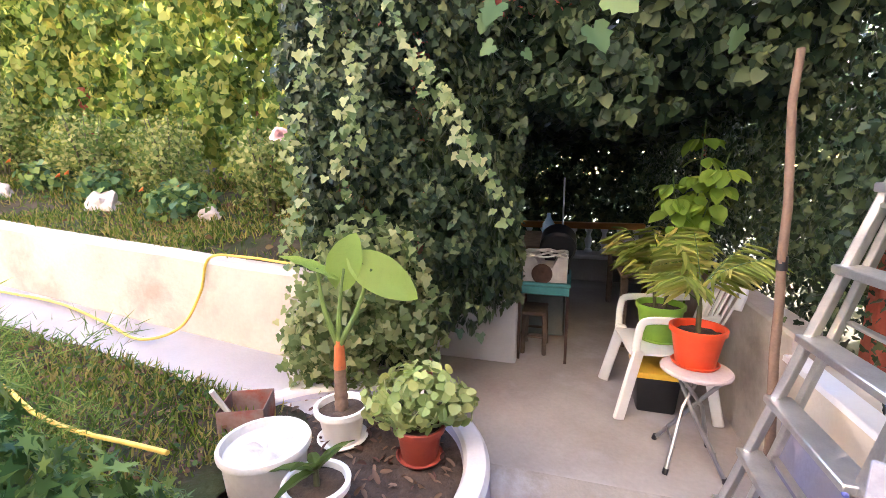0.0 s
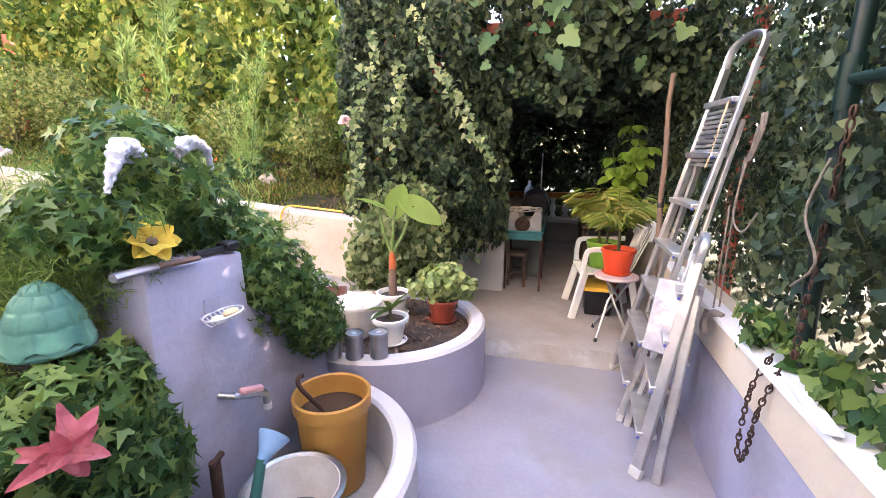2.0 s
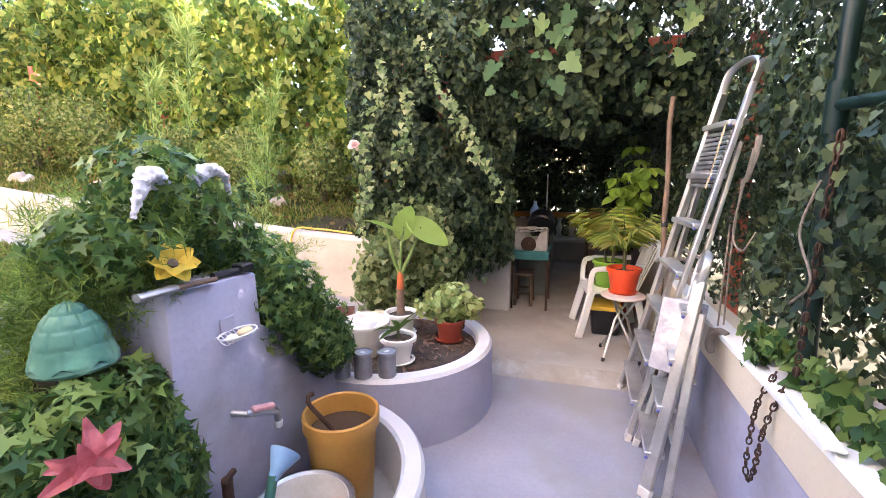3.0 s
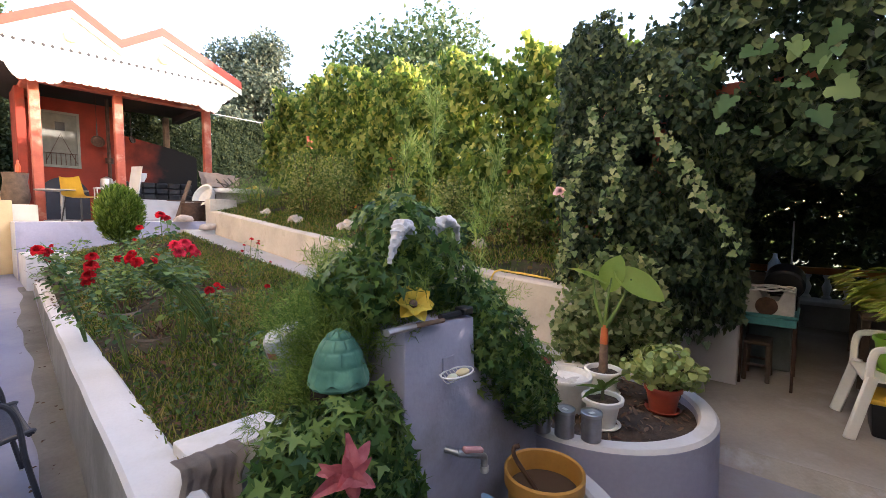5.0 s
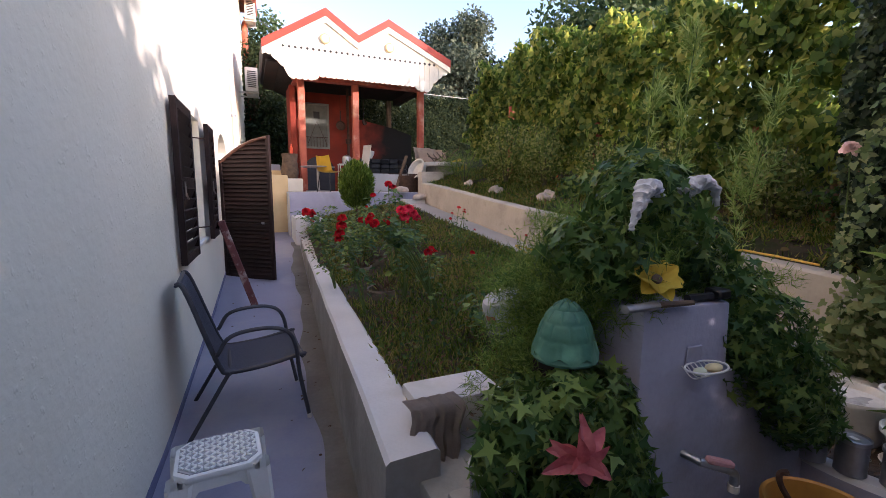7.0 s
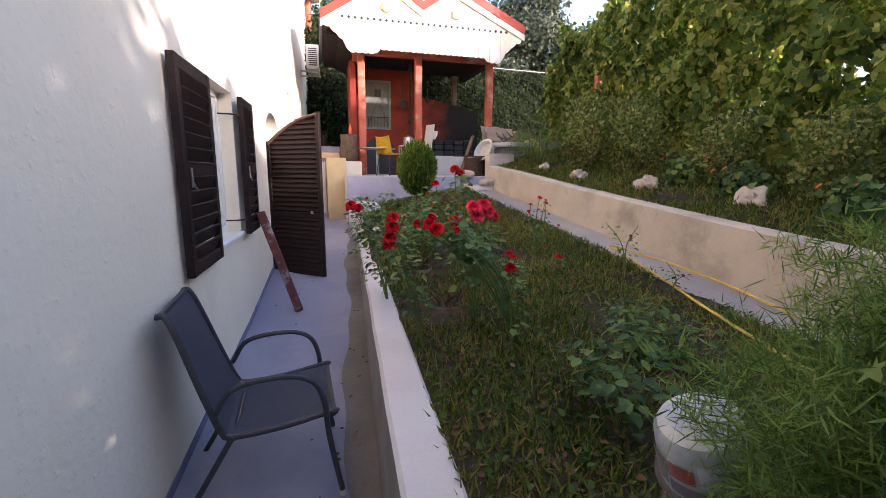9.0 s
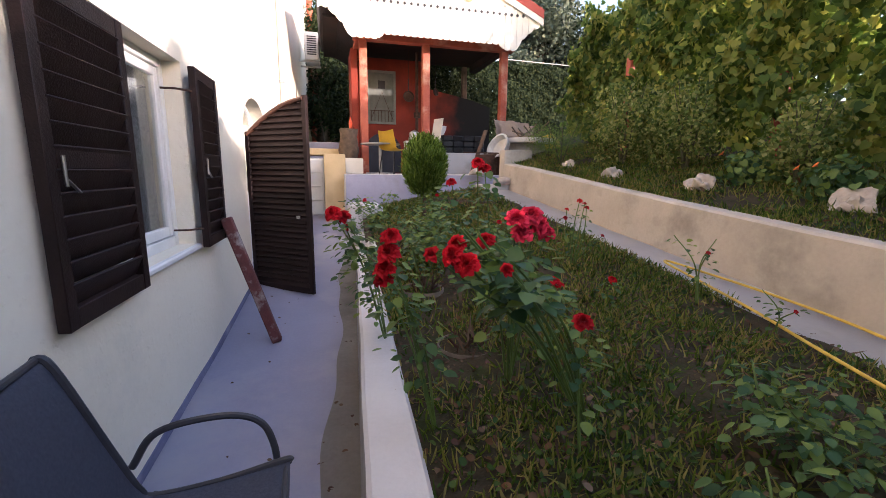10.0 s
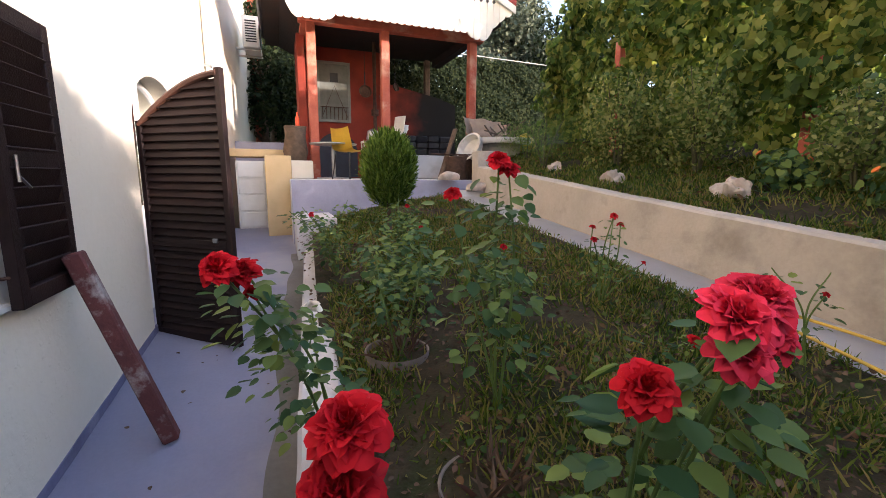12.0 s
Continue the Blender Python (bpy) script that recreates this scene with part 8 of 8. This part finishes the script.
for i, s in enumerate(starts):
    for k in range(46):
        t = rng.random()
        sp.append((s[0] - 0.12 * t - 0.03 + rng.normal(0, 0.03), s[1] - (0.32 * t if i in (3, 4, 5) else 0.04 * t) + 0.02 * math.sin(9 * t + i) + rng.normal(0, 0.024), s[2] - (0.4 + 0.05 * i) * t + rng.normal(0, 0.03)))
sp = np.array(sp)
leaf_mesh("ivy_young_shoots", sp, np.array([-1, -0.3, 0.6]) + jitter(len(sp), 0.4), np.array([0, 0, -1]) + jitter(len(sp), 0.4), 0.047 * rng.uniform(0.5, 1.3, len(sp)), LOBED, L_IVYLIGHT, None, "pale young ivy shoots hanging from the column", "ivy")


def arch_face(n):
    y = rng.uniform(-1.15, 0.75, n)
    z = 1.93 + 1.5 * rng.random(n) ** 1.2 + 0.1 * np.sin(6 * y)
    return np.stack([2.62 - 0.3 * (z - 1.8), y, z], 1)


foliage_wall("ivy_arch", 15000, arch_face, (-1, 0, 0.1), 0.064, HEART, L_IVY, "vine and ivy hanging over the arbour entrance", "ivy", depth=0.6, amp=0.16, spread=0.8, gaps=0.9)


def arbour_roof(n):
    return np.stack([rng.uniform(2.75, 7.0, n), rng.uniform(-1.4, 1.9, n), np.full(n, 2.4)], 1)


foliage_wall("arbour_roof_vines", 18000, arbour_roof, (0, 0, 1), 0.11, HEART, L_IVY, "thick vine roof of the arbour", "vine", depth=0.35, amp=0.1, droop=0.3)


def arbour_end(n):
    return np.stack([np.full(n, 6.9), rng.uniform(-1.5, 1.9, n), rng.uniform(0.3, 2.5, n)], 1)


foliage_wall("arbour_end_ivy", 10000, arbour_end, (-1, 0, 0.1), 0.085, LOBED, L_IVY, "dark ivy screen closing the arbour", "ivy", depth=0.4)


def arbour_left(n):
    return np.stack([rng.uniform(3.4, 7.0, n), np.full(n, 1.75), rng.uniform(0.1, 2.5, n)], 1)


foliage_wall("arbour_left_ivy", 12000, arbour_left, (0, -1, 0.1), 0.09, LOBED, L_IVY, "dark ivy screen beside the arbour", "ivy", depth=0.4)


def right_face(n):
    x = rng.uniform(-2.2, 6.9, n)
    z = 0.74 + 2.5 * rng.random(n) ** 0.9
    back = 0.22 * np.exp(-((x - 1.3) / 0.5) ** 2) + 0.02 * (z - 0.8)
    return np.stack([x, -1.03 - back, z], 1)


foliage_wall("ivy_screen", 66000, right_face, (0, 1, 0.1), 0.043, LOBED, L_IVY, "ivy screen above the parapet wall", "ivy", depth=0.75, amp=0.13, spread=0.6, gaps=0.3)


def right_spill(n):
    x = rng.uniform(-1.2, 0.75, n)
    return np.stack([x, np.full(n, -0.92), 0.94 - 0.3 * rng.random(n) * (0.6 + 0.4 * np.sin(9 * x))], 1)


foliage_wall("ivy_spill", 1300, right_spill, (0, 1, 0.3), 0.06, LOBED, L_STAR, "ivy spilling over the parapet edging", "ivy", depth=0.1, amp=0.04)

# large pale vine leaves hanging from the front of the arbour
n = 38
y = rng.uniform(-1.0, 0.8, n)
vp = np.stack([2.24 + rng.normal(0, 0.04, n), y, 2.50 - 0.06 * y + rng.normal(0, 0.15, n)], 1)
leaf_mesh("vine_tips", vp, np.array([-1, -0.2, 0.45]) + jitter(n, 0.45), np.array([0, 0, -1]) + jitter(n, 0.5), 0.125 * rng.uniform(0.45, 1.25, n), VINE, L_VINE, None, "large pale vine leaves over the arbour entrance", "vine")

# tap wall greenery
blob_leaves("ivy_mound", 2600, [(-0.05, 1.22, 1.42, 0.24, 0.2, 0.22), (0.12, 1.2, 1.28, 0.2, 0.16, 0.16), (-0.25, 1.2, 1.28, 0.2, 0.2, 0.16), (0.33, 1.13, 1.05, 0.2, 0.16, 0.22)], 0.055, STAR, L_STAR, None, "ivy climbing over the tap pillar", "ivy", spread=0.4)
blob_leaves("ivy_cascade", 2600, [(0.33, 1.02, 0.95, 0.2, 0.16, 0.22), (0.48, 0.98, 0.80, 0.19, 0.15, 0.2), (0.60, 0.99, 0.67, 0.18, 0.14, 0.16), (0.70, 1.05, 0.60, 0.11, 0.12, 0.12)], 0.048, STAR, L_STAR, None, "ivy cascading down the sloping wall", "ivy", spread=0.4)
blob_leaves("ivy_skirt", 5200, [(-0.42, 1.01, 0.76, 0.18, 0.11, 0.18), (-0.60, 1.07, 0.72, 0.18, 0.13, 0.2), (-0.43, 1.05, 0.88, 0.19, 0.1, 0.10), (-0.56, 1.16, 0.78, 0.13, 0.12, 0.14), (-0.36, 0.97, 0.52, 0.13, 0.09, 0.28), (-0.52, 0.98, 0.45, 0.2, 0.09, 0.3), (-0.42, 0.97, 0.25, 0.15, 0.09, 0.22)], 0.062, STAR, L_STAR, None, "star-leaved ivy hanging beside the tap pillar", "ivy", spread=0.4)


def fern(name, tufts, label):
    """Feathery sprays: thin arching stems set with fine needles."""
    pos, nor, tip, size = [], [], [], []
    for cx, cy, cz, n, ln, out in tufts:
        for i in range(n):
            a = rng.uniform(0, 2 * np.pi)
            d = np.array([np.cos(a) * out, np.sin(a) * out, rng.uniform(0.5, 1.0)])
            d /= np.linalg.norm(d)
            L = ln * rng.uniform(0.6, 1.2)
            base = np.array([cx, cy, cz]) + rng.normal(0, 0.07, 3)
            for k in range(int(170 * max(1.0, 1.6 * ln))):
                t = rng.uniform(0.1, 1.0)
                q = base + d * L * t + np.array([0, 0, -0.55 * L * t * t * out])
                side = rng.normal(0, 1, 3) * (1.15 - t) * 0.055
                pos.append(q + side)
                nor.append(rng.normal(0, 1, 3))
                tip.append(d * 0.5 + rng.normal(0, 0.6, 3))
                size.append(rng.uniform(0.028, 0.06))
    return leaf_mesh(name, np.array(pos), np.array(nor), np.array(tip), np.array(size), NEEDLE, L_FERN, None, label, "fern", width=0.65)


fern("asparagus_fern", [(-0.31, 1.34, 1.05, 55, 0.30, 0.7), (-0.22, 1.30, 1.12, 50, 0.34, 0.7), (-0.38, 1.34, 0.95, 26, 0.22, 0.8), (-0.50, 1.27, 0.84, 14, 0.12, 0.8), (-0.16, 1.38, 1.2, 36, 0.34, 0.6)], "feathery asparagus fern round the ornaments")
fern("tall_fern", [(0.22, 1.35, 0.95, 34, 0.5, 0.6), (0.5, 1.42, 0.95, 20, 0.45, 0.8), (0.36, 1.34, 0.9, 34, 0.42, 0.8)], "tall feathery fern behind the pillar")



def plume(base, tip, reach, label):
    """A tall wispy shoot: a thin stem, rising side shoots and fine needles along them."""
    base, tip = Vector(base), Vector(tip)
    t = thing("feathery_plume", label, "plant", Matrix.Translation(base), "feathery plumes behind the pillar")
    top = tip - base
    stem = spline([(0, 0, 0), top * 0.5 + Vector((0.02, 0, 0)), top], 10)
    part("stem", bm_tube(stem, 0.005, 6, 0.0015), M_STEM, t)
    P, TT = [], []
    for k in range(22):
        s = rng.uniform(0.3, 1.0)
        o = stem[int(s * (len(stem) - 1))]
        a = rng.uniform(0, 6.283)
        d = Vector((math.cos(a) * 0.42, math.sin(a) * 0.42, 1.0)).normalized()
        ln = reach * rng.uniform(0.4, 1.0) * (1.15 - 0.8 * s)
        for i in range(int(30 + 160 * ln)):
            q = o + d * ln * rng.random()
            P.append(np.array(q) + rng.normal(0, 0.007, 3))
            TT.append(np.array(d) + rng.normal(0, 0.45, 3))
    n = len(P)
    leaf_mesh("needles", np.array(P), jitter(n, 1.0), np.array(TT), rng.uniform(0.03, 0.065, n), NEEDLE, L_PLUME, t, width=0.9)


plume((0.05, 1.32, 0.5), (0.08, 1.15, 2.06), 0.42, "tall pale feathery shoot rising from the ivy mound")
plume((-0.03, 1.34, 0.5), (-0.05, 1.2, 1.92), 0.36, "pale feathery shoot rising from the ivy mound")
plume((0.36, 1.3, 0.5), (0.44, 1.08, 1.88), 0.42, "pale feathery shoot beside the ivy mound")

blob_leaves("ivy_base", 2600, [(2.0, 1.2, 0.72, 0.2, 0.3, 0.36), (2.05, 1.05, 0.95, 0.2, 0.35, 0.4), (1.98, 1.35, 0.55, 0.16, 0.2, 0.25), (2.1, 0.8, 0.75, 0.16, 0.2, 0.25)], 0.06, LOBED, L_IVYLIGHT, None, "pale variegated ivy behind the planter", "ivy", shell=0.6, spread=0.6)


def front_sprigs(n):
    x = rng.uniform(-0.6, 2.0, n)
    return np.stack([x, -0.90 - 0.24 * np.exp(-((x - 1.3) / 0.5) ** 2), 0.95 + 1.9 * rng.random(n)], 1)


foliage_wall("ivy_sprigs", 1500, front_sprigs, (0, 1, 0.1), 0.045, LOBED, L_IVY, "loose ivy sprigs hanging before the screen", "ivy", depth=0.08, amp=0.06)

# grass and weeds
def ground_cover(name, n, xr, yr, zf, size, half, material, label, up=1.0, lie=0.5, keep=None, category="grass"):
    x, y = rng.uniform(*xr, n), rng.uniform(*yr, n)
    if keep is not None:
        k = keep(x, y)
        x, y = x[k], y[k]
    z = np.array([zf(a, b) for a, b in zip(x, y)]) - 0.01
    n = len(x)
    p = np.stack([x, y, z], 1)
    tip = np.array([0, 0, up]) + jitter(n, lie)
    nor = jitter(n, 1.0) + np.array([0, 0, 0.2])
    return leaf_mesh(name, p, nor, tip, size * rng.uniform(0.5, 1.4, n), half, material, None, label, category)


def patchy(x, y):
    return (np.sin(3.1 * x + 1.7 * y) + np.sin(2.3 * y - 2.9 * x + 1) + 0.8 * np.sin(7 * x + 5 * y) + rng.normal(0, 0.7, len(x))) > -1.0


def in_bed(x, y):
    bare = np.sin(2.3 * x + 0.9 * y) + np.sin(1.9 * y - 3.7 * x + 2) + 0.7 * np.sin(9 * x - 4 * y) + rng.normal(0, 0.5, len(x))
    return (bare > -1.4) & ((x > -0.2) | (y > 1.76)) & (x > -1.01 + 0.058 * y + 0.19) & patchy(x, y)


ground_cover("grass_bed", 82000, (-0.78, 1.73), (1.3, 9.2), z_bed, 0.07, BLADE, L_GRASS, "patchy grass in the flower bed", keep=in_bed)
ground_cover("grass_bank", 50000, (2.34, 4.3), (1.2, 9.8), z_bank, 0.08, BLADE, L_GRASS, "short grass on the bank", keep=patchy)


def weeds(name, n, xr, yr, zf, size, label, keep=None, material=None, half=OVAL, lift=0.05):
    x, y = rng.uniform(*xr, n), rng.uniform(*yr, n)
    if keep is not None:
        k = keep(x, y)
        x, y = x[k], y[k]
    n = len(x)
    z = np.array([zf(a, b) for a, b in zip(x, y)]) + rng.uniform(0.0, lift, n)
    return leaf_mesh(name, np.stack([x, y, z], 1), np.array([0, 0, 1.0]) + jitter(n, 0.45), jitter(n, 1.0) * np.array([1, 1, 0.3]), size * rng.uniform(0.5, 1.4, n), half, material or L_WEED, None, label, "weeds")


weeds("weeds_bed", 17000, (-0.7, 1.73), (1.3, 9.2), z_bed, 0.029, "low clover and weeds in the flower bed", in_bed)
weeds("weeds_bank", 5000, (2.4, 4.2), (1.2, 9.6), z_bank, 0.05, "low weeds on the bank", patchy)
weeds("fallen_leaves_bed", 5000, (-0.7, 1.73), (1.3, 9.2), z_bed, 0.027, "dry fallen leaves in the flower bed", lambda x, y: x > -0.6, L_DRY, OVAL, 0.03)
ground_cover("dry_straw_bed", 9000, (-0.7, 1.73), (1.8, 9.2), z_bed, 0.07, BLADE, L_DRY, "dry straw and twigs lying in the flower bed", up=0.15, lie=1.0, keep=in_bed)
